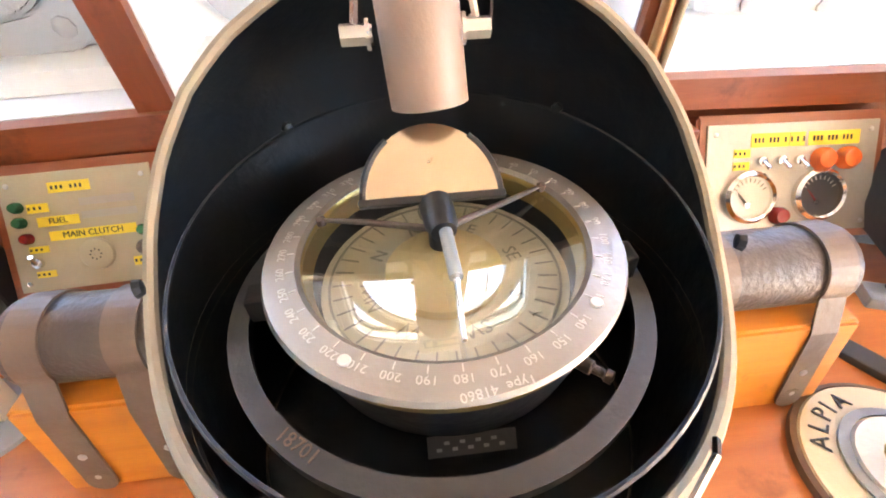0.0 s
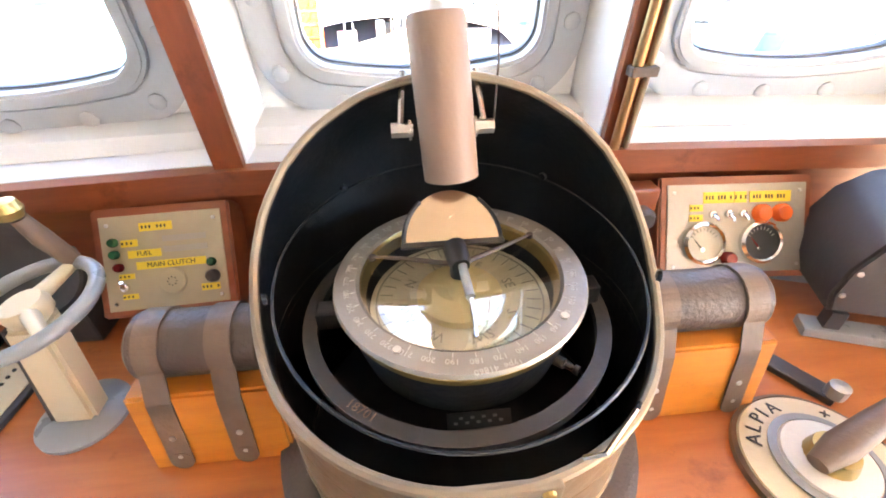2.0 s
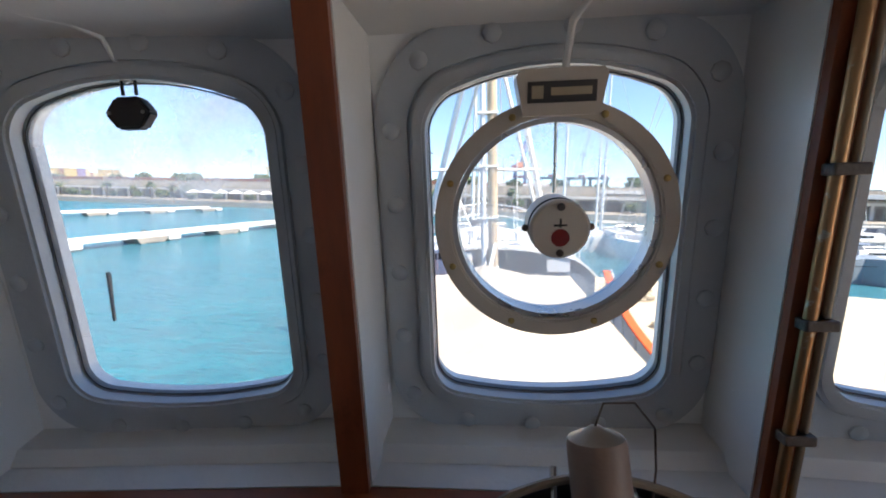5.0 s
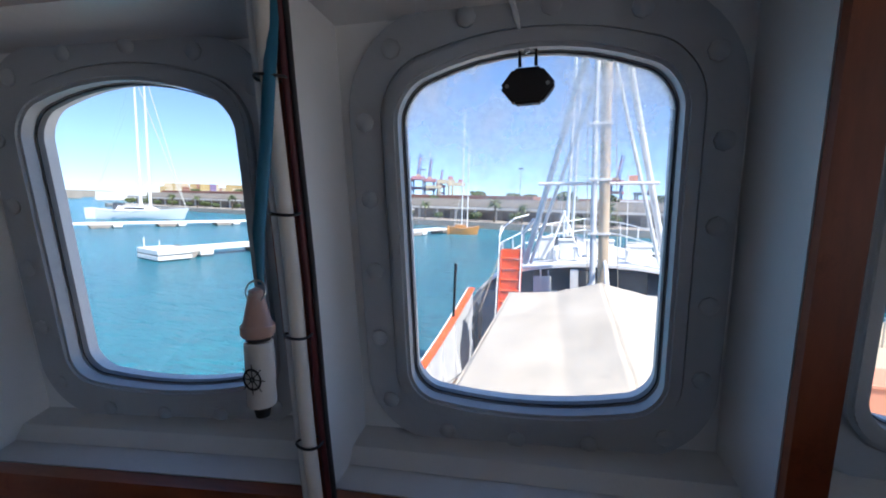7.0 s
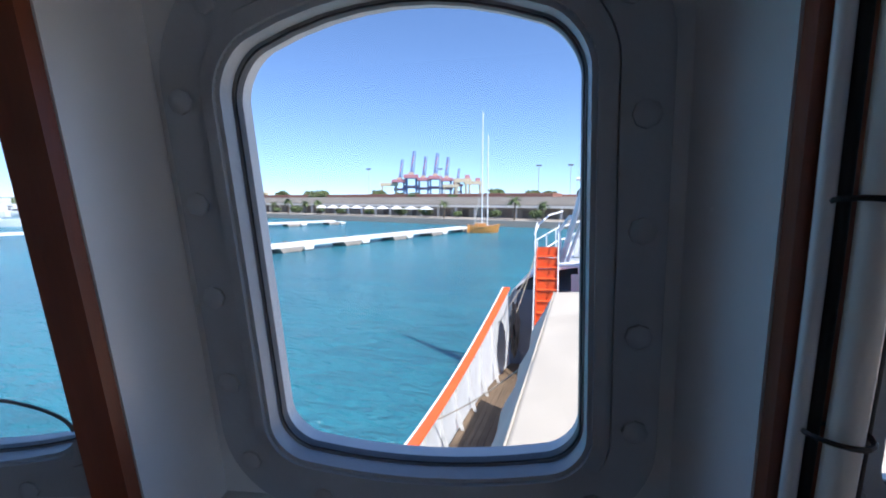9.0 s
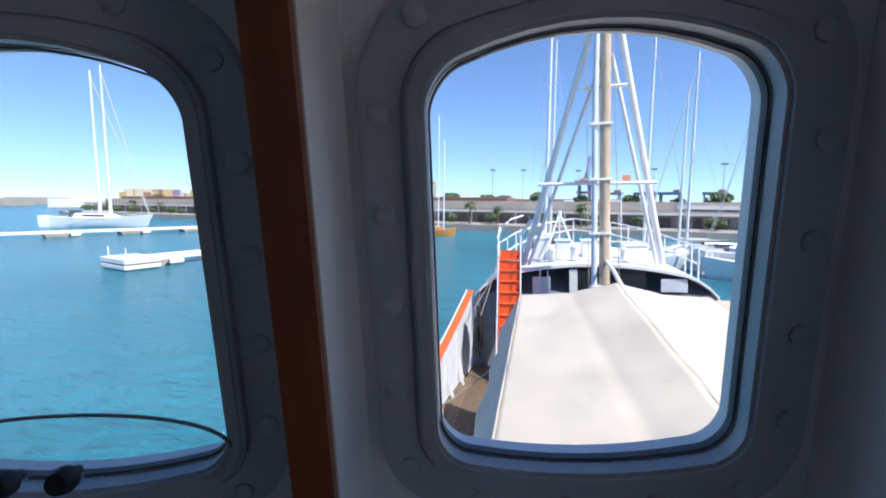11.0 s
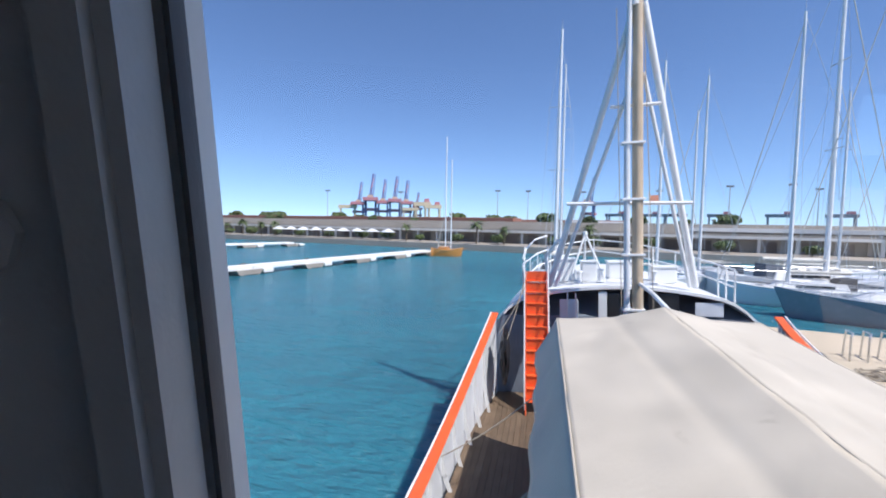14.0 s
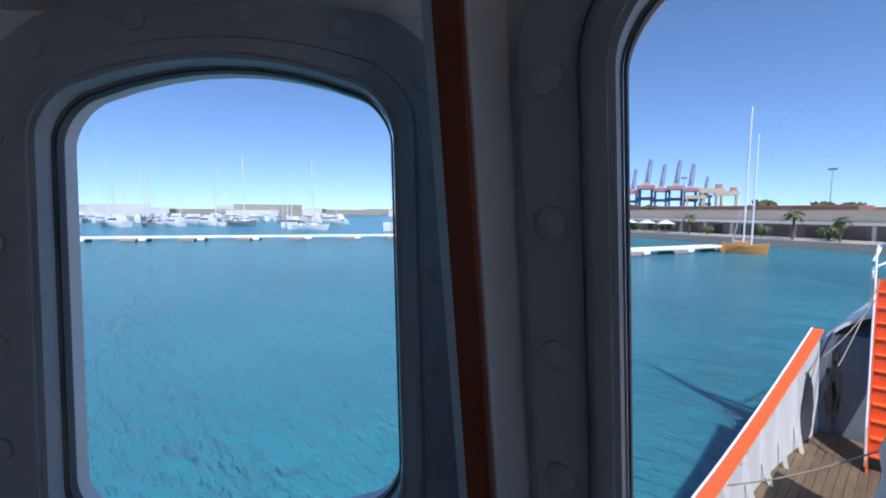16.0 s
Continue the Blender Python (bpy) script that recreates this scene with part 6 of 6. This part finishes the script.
solid("warehouse", boxed(0, 0, 0, 26, 14, 6.5, 0.2), M["yacht_white"], "low white shed behind the quay", "warehouse", Matrix.Translation((8, 190, -3.5)) @ pose(0, 0, 0, 0, 0, -12), aboard=False)


def crown_mesh(seed, r, h, clumps):
    rnd = random.Random(seed)
    bm = bmesh.new()
    for _ in range(clumps):
        a, k = rnd.random() * 6.283, rnd.random() ** 0.6
        z = rnd.uniform(-1, 1)
        q = r * k * math.sqrt(max(0.05, 1 - z * z * 0.8))
        c = Vector((q * math.cos(a), q * math.sin(a), z * h))
        s = rnd.uniform(0.12, 0.26) * r
        mm = Matrix.Translation(c) @ Euler((rnd.random() * 6, rnd.random() * 6, rnd.random() * 6)).to_matrix().to_4x4() @ Matrix.Diagonal((s, s * 0.8, s * 0.55, 1))
        bmesh.ops.create_icosphere(bm, subdivisions=1, radius=1, matrix=mm)
    for v in bm.verts:
        v.co += Vector((noise.noise(v.co * 3), noise.noise(v.co * 3 + Vector((9, 0, 0))), noise.noise(v.co * 3 + Vector((0, 9, 0))))) * 0.22 * r
    return bm


def tree(seed, x, y, z, r, h):
    g = thing("tree", "bushy dark green tree beyond the quay", "tree", Matrix.Translation((x, y, z)), "trees across the harbour", aboard=False)
    part("trunk", tubed([(0, 0, 0), (0.1, 0, h * 0.5), (0.0, 0.1, h * 0.9)], [0.3, 0.22, 0.1], 7), M["trunk"], g)
    part("limb", tubed([(0.1, 0, h * 0.45), (0.9, 0.2, h * 0.8)], [0.16, 0.06], 5), M["trunk"], g)
    part("crown", crown_mesh(seed, r, h * 0.45, 110), M["leaf"], g, m=Matrix.Translation((0, 0, h)))
    return g


kinds = [tree(1, *(FQ @ Vector((60, 27, -0.2))), 2.2, 2.4), tree(2, *(FQ @ Vector((100, 25, -0.2))), 2.8, 2.0)]


def palm(x, y, z):
    g = thing("palm_tree", "palm with a thin trunk and drooping fronds on the quay", "palm tree", Matrix.Translation((x, y, z)), "palms on the far quay", aboard=False)
    part("trunk", tubed([(0, 0, 0), (0.1, 0, 2.2), (0.05, 0.1, 4.4)], [0.24, 0.18, 0.16], 8), M["trunk"], g, smooth=True)
    bm = bmesh.new()
    prnd = random.Random(31)
    for k in range(22):
        a, up, long = k * 2.4, prnd.uniform(-0.2, 1.1), prnd.uniform(1.6, 2.3)
        side, last = Vector((-math.sin(a), math.cos(a), 0)), None
        for i in range(6):
            f = i / 5
            c = Vector((math.cos(a) * long * f, math.sin(a) * long * f, 4.4 + up * long * f - 1.5 * f * f))
            w = 0.34 * math.sin(math.pi * min(1, 0.15 + 0.85 * f)) + 0.02
            row = [bm.verts.new(c + side * w - Vector((0, 0, 0.18 * w))), bm.verts.new(c + Vector((0, 0, 0.05))), bm.verts.new(c - side * w - Vector((0, 0, 0.18 * w)))]
            if last:
                bm.faces.new((last[0], last[1], row[1], row[0]))
                bm.faces.new((last[1], last[2], row[2], row[1]))
            last = row
    part("crown", bm, M["leaf"], g)
    return g


first_palm = palm(*(FQ @ Vector((92, 3.5, -3.55))))
for t, s in ((104, 0.8), (112, 1.0), (121, 0.85), (127, 0.9), (176, 0.9), (196, 1.1), (203, 0.85), (222, 1.0), (70, 0.9), (52, 1.0), (34, 0.9)):
    copy_thing(first_palm, FQ @ Matrix.Translation((t, 3.2, -3.55)) @ pose(0, 0, 0, 0, 0, t * 37) @ Matrix.Diagonal((s, s, s, 1)))
rnd = random.Random(8)
for k in range(46):
    t = 6 + k * 5.6 + rnd.uniform(-2.5, 2.5)
    low = k % 2 == 1
    copy_thing(kinds[k % 2], FQ @ Matrix.Translation((t, 6.5 if low else rnd.uniform(24, 40), -3.5 if low else -0.4)) @ pose(0, 0, 0, 0, 0, rnd.random() * 360) @ Matrix.Diagonal((*(rnd.uniform(0.5, 0.8) if low else rnd.uniform(0.8, 1.5),) * 3, 1)))


# ---- boats ----
def hull_mesh(length, beam, free, bowrake=0.16, n=14):
    bm = bmesh.new()
    rows = []
    for i in range(n + 1):
        k = i / n
        w = beam / 2 * (math.sin(math.pi * min(1, 0.22 + 0.78 * (1 - k))) ** 0.7 if k > 0.0 else 0.75)
        w = max(0.02, w * (1 - k ** 6))
        sheer = free * (1 + 0.30 * (2 * k - 0.9) ** 2)
        x = length * (k - 0.5)
        rows.append([bm.verts.new((x - bowrake * length * 0.5 * k * (1 - h), yy * w, zz * sheer)) for yy, zz, h in ((-0.55, -0.35, 0), (-0.92, 0.25, 0.4), (-1, 1, 1), (1, 1, 1), (0.92, 0.25, 0.4), (0.55, -0.35, 0))])
    for a, c in zip(rows, rows[1:]):
        for j in range(6):
            bm.faces.new((a[j], a[(j + 1) % 6], c[(j + 1) % 6], c[j]))
    bm.faces.new(rows[0])
    bm.faces.new(rows[-1][::-1])
    return bm


def yacht(length, mastheight, hullmat, label, m, group, masts=((0.08, 1.0),), thick=1.0):
    beam, free = length * 0.29, length * 0.085 + 0.35
    g = thing("sailing_yacht", label, "sailing yacht", m, group, aboard=False)
    part("hull", hull_mesh(length, beam, free), hullmat, g, smooth=True)
    bm = bmesh.new()
    loft(bm, [(-length * 0.22, -beam * 0.28, free * 0.98), (length * 0.2, -beam * 0.2, free * 1.0), (length * 0.2, beam * 0.2, free * 1.0), (-length * 0.22, beam * 0.28, free * 0.98)],
         [(-length * 0.2, -beam * 0.22, free + 0.05 * length), (length * 0.12, -beam * 0.14, free + 0.04 * length), (length * 0.12, beam * 0.14, free + 0.04 * length), (-length * 0.2, beam * 0.22, free + 0.05 * length)])
    part("cabin", bm, M["yacht_white"], g)
    for sy in (-1, 1):
        part("cabin_window", boxed(-length * 0.14, sy * beam * 0.245 - 0.02, free + 0.015 * length, length * 0.06, sy * beam * 0.245 + 0.02, free + 0.032 * length), M["window_dark"], g)
        part("lifeline", tubed([(-length * 0.42, sy * beam * 0.40, free + 0.65), (0, sy * beam * 0.49, free + 0.6), (length * 0.42, sy * beam * 0.13, free + 0.75)], 0.025, 5), M["alu"], g)
        part("hull_stripe", tubed([(-length * 0.44, sy * beam * 0.385, free * 0.92), (-length * 0.2, sy * beam * 0.475, free * 0.86), (length * 0.1, sy * beam * 0.47, free * 0.86)], 0.03, 5), M["window_dark"], g)
        for fx in (-0.38, -0.24, -0.1, 0.04, 0.18, 0.30):
            wide = 0.40 if fx < -0.3 else 0.47 if fx < 0.1 else 0.40 if fx < 0.25 else 0.27
            part("stanchion", tubed([(fx * length, sy * beam * wide, free * 0.98), (fx * length, sy * beam * wide, free + 0.62)], 0.02, 4), M["alu"], g)
    part("sprayhood", loft(bmesh.new(), [(-length * 0.25, -beam * 0.25, free), (-length * 0.12, -beam * 0.22, free), (-length * 0.12, beam * 0.22, free), (-length * 0.25, beam * 0.25, free)],
                           [(-length * 0.25, -beam * 0.20, free + 0.085 * length), (-length * 0.17, -beam * 0.17, free + 0.078 * length), (-length * 0.17, beam * 0.17, free + 0.078 * length), (-length * 0.25, beam * 0.20, free + 0.085 * length)]), M["sprayhood"], g, "dark canvas sprayhood")
    part("deck_hatch", boxed(length * 0.22, -0.35, free * 1.0, length * 0.22 + 0.7, 0.35, free + 0.16, 0.03), M["window_dark"], g)
    part("pulpit", tubed([(length * 0.36, -beam * 0.2, free), (length * 0.40, -beam * 0.17, free + 0.75), (length * 0.48, 0, free + 0.85), (length * 0.40, beam * 0.17, free + 0.75), (length * 0.36, beam * 0.2, free)], 0.025, 5), M["alu"], g)
    for fx, fh in masts:
        x, h = fx * length, mastheight * fh
        part("mast", tubed([(x, 0, free * 0.9), (x, 0, h)], [(0.13 + length * 0.004) * thick, 0.10 * thick], 8), M["yacht_white"], g, smooth=True)
        part("boom", tubed([(x, 0, free + 1.3), (x - length * 0.32, 0, free + 1.35)], [0.16, 0.11], 8), M["sail_cover"], g, "stowed sail under its cover", smooth=True)
        for kk in (0.45, 0.7):
            part("spreader", tubed([(x, -beam * 0.26, h * kk), (x, beam * 0.26, h * kk)], 0.035, 5), M["alu"], g)
        part("masthead_gear", tubed([(x - 0.5, 0, h + 0.05), (x, 0, h), (x, 0, h + 0.9)], 0.02, 4), M["alu"], g)
        part("forestay", tubed([(length * 0.47, 0, free + 0.2), (x, 0, h * 0.97)], 0.035 * thick ** 1.6, 5), M["sail_cover"], g)
        part("backstay", tubed([(-length * 0.48, 0, free + 0.2), (x, 0, h * 0.99)], 0.02, 4), M["alu"], g)
        for sy in (-1, 1):
            part("lower_shroud", tubed([(x + 0.4, sy * beam * 0.43, free), (x, 0, h * 0.46)], 0.013, 4), M["alu"], g)
            part("shroud", tubed([(x - 0.2, sy * beam * 0.45, free), (x, sy * beam * 0.26, h * 0.7), (x, 0, h * 0.95)], 0.015, 4), M["alu"], g)
    return g


def at_sea(x, y, deg):
    return Matrix.Translation((x, y, SEA)) @ pose(0, 0, 0, 0, 0, deg)


# beyond the bow and the quay, to starboard
big = yacht(15, 27, M["yacht_grey"], "blue-grey sailing yacht moored past the quay", at_sea(21.8, 34.7, 168), "yachts beyond the bow")
mid = yacht(12, 22.5, M["yacht_white"], "white sailing yacht with a stowed sail", at_sea(7.8, 46.0, 5), "yachts beyond the bow")
for x, y, d, s, src in ((-1.03, 49.2, 85, 1.25, mid), (-0.37, 53.1, 85, 0.95, big), (15.2, 51.2, 172, 1.0, mid), (21.5, 45.5, 3, 1.35, mid), (18.9, 41.3, 172, 1.07, mid), (29.5, 44, 175, 0.95, big), (26, 53, 0, 1.0, mid), (34, 39, 8, 0.95, mid),
                        (40, 50, 174, 1.0, big), (31, 60, 5, 1.0, mid), (16, 57, 178, 0.9, mid), (45, 60, 2, 1.05, mid), (52, 45, 176, 1.0, mid), (40, 32, -8, 0.9, mid)):
    copy_thing(src, at_sea(x, y, d) @ Matrix.Diagonal((s, s, s, 1)))
# white ketch behind the second dock
yacht(22, 38, M["yacht_white"], "large white two-masted yacht moored at the floating dock", at_sea(-105.5, 82.5, 34), "yachts at the docks", masts=((0.10, 1.0), (0.005, 0.96)), thick=1.9)
yacht(15, 22, M["yacht_white"], "white sailing yacht at the floating dock", at_sea(-134, 60, 30), "yachts at the docks")
# marina to port
rnd = random.Random(12)
launch = thing("motor_boat", "white motor boat with dark cabin windows in the marina", "motor boat", at_sea(-150, 62, 12), "motor boats in the marina", aboard=False)
part("hull", hull_mesh(13, 4.2, 1.7), M["yacht_white"], launch, smooth=True)
part("cabin", boxed(-3.6, -1.5, 1.6, 2.4, 1.5, 3.3, 0.25), M["yacht_white"], launch)
part("window_band", boxed(-3.0, -1.53, 2.3, 2.43, 1.53, 2.9, 0.05), M["window_dark"], launch, "dark band of cabin windows")
part("flybridge", boxed(-3.0, -1.2, 3.3, 0.6, 1.2, 4.2, 0.2), M["yacht_white"], launch)
part("rail", tubed([(0, -1.9, 2.5), (4.5, -1.2, 2.8), (6.2, 0, 2.9), (4.5, 1.2, 2.8), (0, 1.9, 2.5)], 0.04, 5), M["alu"], launch)
for k in range(76):
    a = radians(62 + 30 * rnd.random() if k < 62 else 92 + 9 * rnd.random())
    d = rnd.uniform(190, 330) if k < 62 else rnd.uniform(330, 460)
    s = rnd.uniform(0.7, 1.2)
    copy_thing((launch, mid, launch, launch, big)[k % 5], at_sea(-d * math.sin(a), d * math.cos(a), rnd.choice((0, 20, 180, 200)) + rnd.uniform(-8, 8)) @ Matrix.Diagonal((s, s, s, 1)))

# wooden boat at the end of the dock
wb = thing("wooden_ketch", "varnished wooden two-masted boat moored by the dock", "wooden boat", at_sea(-20.4, 80.5, 15) @ Matrix.Diagonal((0.7, 0.7, 0.7, 1)), aboard=False)
part("hull", hull_mesh(9.0, 3.0, 1.9), M["boat_wood"], wb, smooth=True)
part("rubbing_strake", tubed([(-4.0, -1.2, 1.75), (0, -1.5, 1.65), (3.7, -0.6, 2.05)], 0.07, 6), M["yellow_block"], wb)
part("cabin", boxed(-2.4, -0.8, 1.6, 0.6, 0.8, 2.6, 0.08), M["boat_wood"], wb)
for x, h in ((0.7, 32.5), (2.2, 26.5)):
    part("mast", tubed([(x - 1.2, 0, 1.0), (x - 1.2, 0, h)], [0.2, 0.14], 8), M["yacht_white"], wb)
    part("shroud", tubed([(x - 2.2, -1.2, 1.3), (x - 1.2, 0, h * 0.95)], 0.03, 4), M["alu"], wb)
    part("boom", tubed([(x - 1.2, 0, 2.7), (x - 3.0, 0, 2.9)], 0.12, 6), M["sail_cover"], wb)
part("bowsprit", tubed([(4.0, 0, 1.7), (5.6, 0, 2.3)], 0.08, 6), M["boat_wood"], wb)
part("furled_sail", tubed([(-2.6, 0, 2.2), (-1.4, 0, 9.5)], [0.22, 0.08], 6), M["sail_cover"], wb)


# ---- far port ----
def quay_crane(m, boom_up=True, s=1.0):
    g = thing("container_crane", "tall blue and red container crane with its boom raised", "container crane", m, "container cranes", aboard=False)
    for x in (-9, 9):
        for y in (-8, 8):
            part("leg", boxed(x - 1.6, y - 1.2, 0, x + 1.6, y + 1.2, 46), M["crane_blue"], g)
        part("sill_beam", boxed(x - 1.0, -8, 9, x + 1.0, 8, 11), M["crane_red"], g)
    part("portal_beam", boxed(-13, -9, 24, 13, 9, 29), M["crane_red"], g, "red portal beam")
    part("girder", boxed(-13, -26, 42, 13, 14, 48), M["crane_red"], g, "red girder")
    part("machine_house", boxed(-5, -22, 46.5, 5, -12, 52), M["crane_cream"], g)
    part("apex", tubed([(-5, 8, 46), (0, 8, 66), (5, 8, 46)], 0.9, 5), M["crane_blue"], g)
    if boom_up:
        part("boom", tubed([(-2, 14, 46), (3.5, 20, 94)], [2.8, 1.9], 5), M["crane_blue"], g)
        part("boom", tubed([(3, 14, 46), (7.5, 20, 94)], [1.0, 0.8], 5), M["crane_blue"], g)
        part("tie_bar", tubed([(0, 8, 66), (5, 19, 86)], 0.6, 4), M["crane_red"], g)
    return g


first = quay_crane(Matrix.Translation((-306, 846, -4)) @ pose(0, 0, 0, 0, 0, 20) @ Matrix.Diagonal((1.08, 1.08, 1.08, 1)))
for x, y, s in ((-374, 818, 0.86), (-352, 828, 1.04), (-329, 838, 0.93), (-284, 853, 0.92), (-262, 862, 0.68)):
    copy_thing(first, Matrix.Translation((x, y, -4)) @ pose(0, 0, 0, 0, 0, 20) @ Matrix.Diagonal((s, s, s, 1)))
copy_thing(first, Matrix.Translation((64, 697, -4)) @ pose(0, 0, 0, 0, 0, -15) @ Matrix.Diagonal((0.78, 0.78, 0.78, 1)))


def gantry(m, colour="navy_grey", label="dark grey yard gantry crane in the container port"):
    g = thing("yard_gantry", label, "gantry crane", m, "yard gantries", aboard=False)
    for x in (-12, 12):
        for y in (-6, 6):
            part("leg", boxed(x - 1.1, y - 0.8, 0, x + 1.1, y + 0.8, 19), M[colour], g)
    part("girder", boxed(-15, -7, 19, 15, 7, 23), M[colour], g)
    part("cab", boxed(4, -4, 23, 12, 4, 26.5), M["crane_red"], g)
    return g


g0 = gantry(Matrix.Translation((232, 660, -4)) @ pose(0, 0, 0, 0, 0, -19))
for x, y in ((150, 690), (180, 675), (292, 635), (345, 610), (400, 575), (105, 700)):
    copy_thing(g0, Matrix.Translation((x, y, -4)) @ pose(0, 0, 0, 0, 0, -25))
g1 = gantry(Matrix.Translation((-270, 840, -4)) @ pose(0, 0, 0, 0, 0, 18) @ Matrix.Diagonal((1.1, 1.1, 1.5, 1)), "crane_cream", "tall cream gantry crane in the container port")
for x, y, s in ((-248, 850, 1.35), (-228, 858, 1.2), (-392, 805, 1.1)):
    copy_thing(g1, Matrix.Translation((x, y, -4)) @ pose(0, 0, 0, 0, 0, 22) @ Matrix.Diagonal((1.1, 1.1, s, 1)))
rnd = random.Random(3)
stack_mesh = {}
for k in range(44):
    mt = rnd.choice(("yellow_block", "yellow_block", "purple_block", "crane_cream", "crane_cream", "brick_red"))
    h = rnd.choice((9, 9, 12, 12)) if k < 30 else rnd.choice((5, 8))
    key = (mt, h)
    if key not in stack_mesh:
        bm = bmesh.new()
        for j in range(int(h // 2.8)):
            box(bm, -2.3, -3, j * 2.6 + 0.05, 2.2, 3, j * 2.6 + 2.55)
        stack_mesh[key] = solid("container_stack", bm, M[mt], "coloured stack of shipping containers in the far port", "container stack", aboard=False, group="container stacks").data
        ob = bpy.data.objects[[o.name for o in bpy.data.objects if o.data == stack_mesh[key]][0]]
    else:
        ob = tagged(new("container_stack", stack_mesh[key]), "coloured stack of shipping containers in the far port", "container stack", "container stacks")
    if k < 30:
        t = k / 29
        p = Vector((-307 + 42 * t, 262 + 40 * t + rnd.uniform(-2, 2), -0.5))
    else:
        p = Vector((rnd.uniform(-420, -230), rnd.uniform(640, 700), -0.5))
    ob.matrix_world = Matrix.Translation(p) @ pose(0, 0, 0, 0, 0, 44)


def lamp_post(m):
    g = thing("harbour_lamp", "tall thin grey harbour lamp mast", "lamp post", m, "harbour lamps", aboard=False)
    part("pole", tubed([(0, 0, 0), (0, 0, 24)], [0.35, 0.2], 6), M["alu"], g)
    part("head", boxed(-1.6, -0.5, 23.6, 1.6, 0.5, 24.5, 0.1), M["navy_grey"], g)
    return g


l0 = lamp_post(Matrix.Translation((84, 232, -3)))
for x, y in ((106, 224), (-12, 262), (-30, 260), (-95, 270), (-140, 255), (130, 250), (60, 262), (20, 270)):
    copy_thing(l0, Matrix.Translation((x, y, -3)))
# low land all round
land = thing("far_shore", "low pale built-up shore far across the water", "shore", kind="structure", aboard=False)
rnd = random.Random(21)
for k in range(90):
    a = radians(-65 + 165 * k / 89)
    d = rnd.uniform(420, 560) if a < 0.95 else rnd.uniform(430, 700)
    w, h = rnd.uniform(10, 34), rnd.uniform(4, 8.5) * (1 if a < 0.95 else 1.3)
    part("building", boxed(-w, -6, -4.6, w, 6, h - 4.4), M[rnd.choice(("far_wall", "far_roof", "far_wall", "leaf", "brick_red" if a < 0.9 else "far_roof"))], land, m=Matrix.Translation((-d * math.sin(a), d * math.cos(a), 0)) @ pose(0, 0, 0, 0, 0, math.degrees(a)))
rf = thing("pier_roof", "long pale flat pier roof on posts", "pier roof", Matrix.Translation((30, 108, -3.4)) @ pose(0, 0, 0, 0, 0, -24), aboard=False)
part("slab", boxed(0, -5, 3.9, 75, 5, 4.7), M["far_roof"], rf)
for k in range(11):
    part("column", boxed(k * 7 + 1, -4, 0, k * 7 + 1.5, -3.5, 3.9), M["far_wall"], rf)
part("back", boxed(0, 4.2, 0, 75, 4.6, 3.9), M["far_dark"], rf)

# deck planks
for k in range(14):
    x = -4.15 + 0.145 * k
    part("plank", boxed(x, 0.6, DECK - 0.019, x + 0.137, 13.4, DECK + 0.006), M["deck"], deck)
for k in range(11):
    x = 2.15 + 0.145 * k
    part("plank", boxed(x, 0.6, DECK - 0.019, x + 0.137, 13.4, DECK + 0.006), M["deck"], deck)
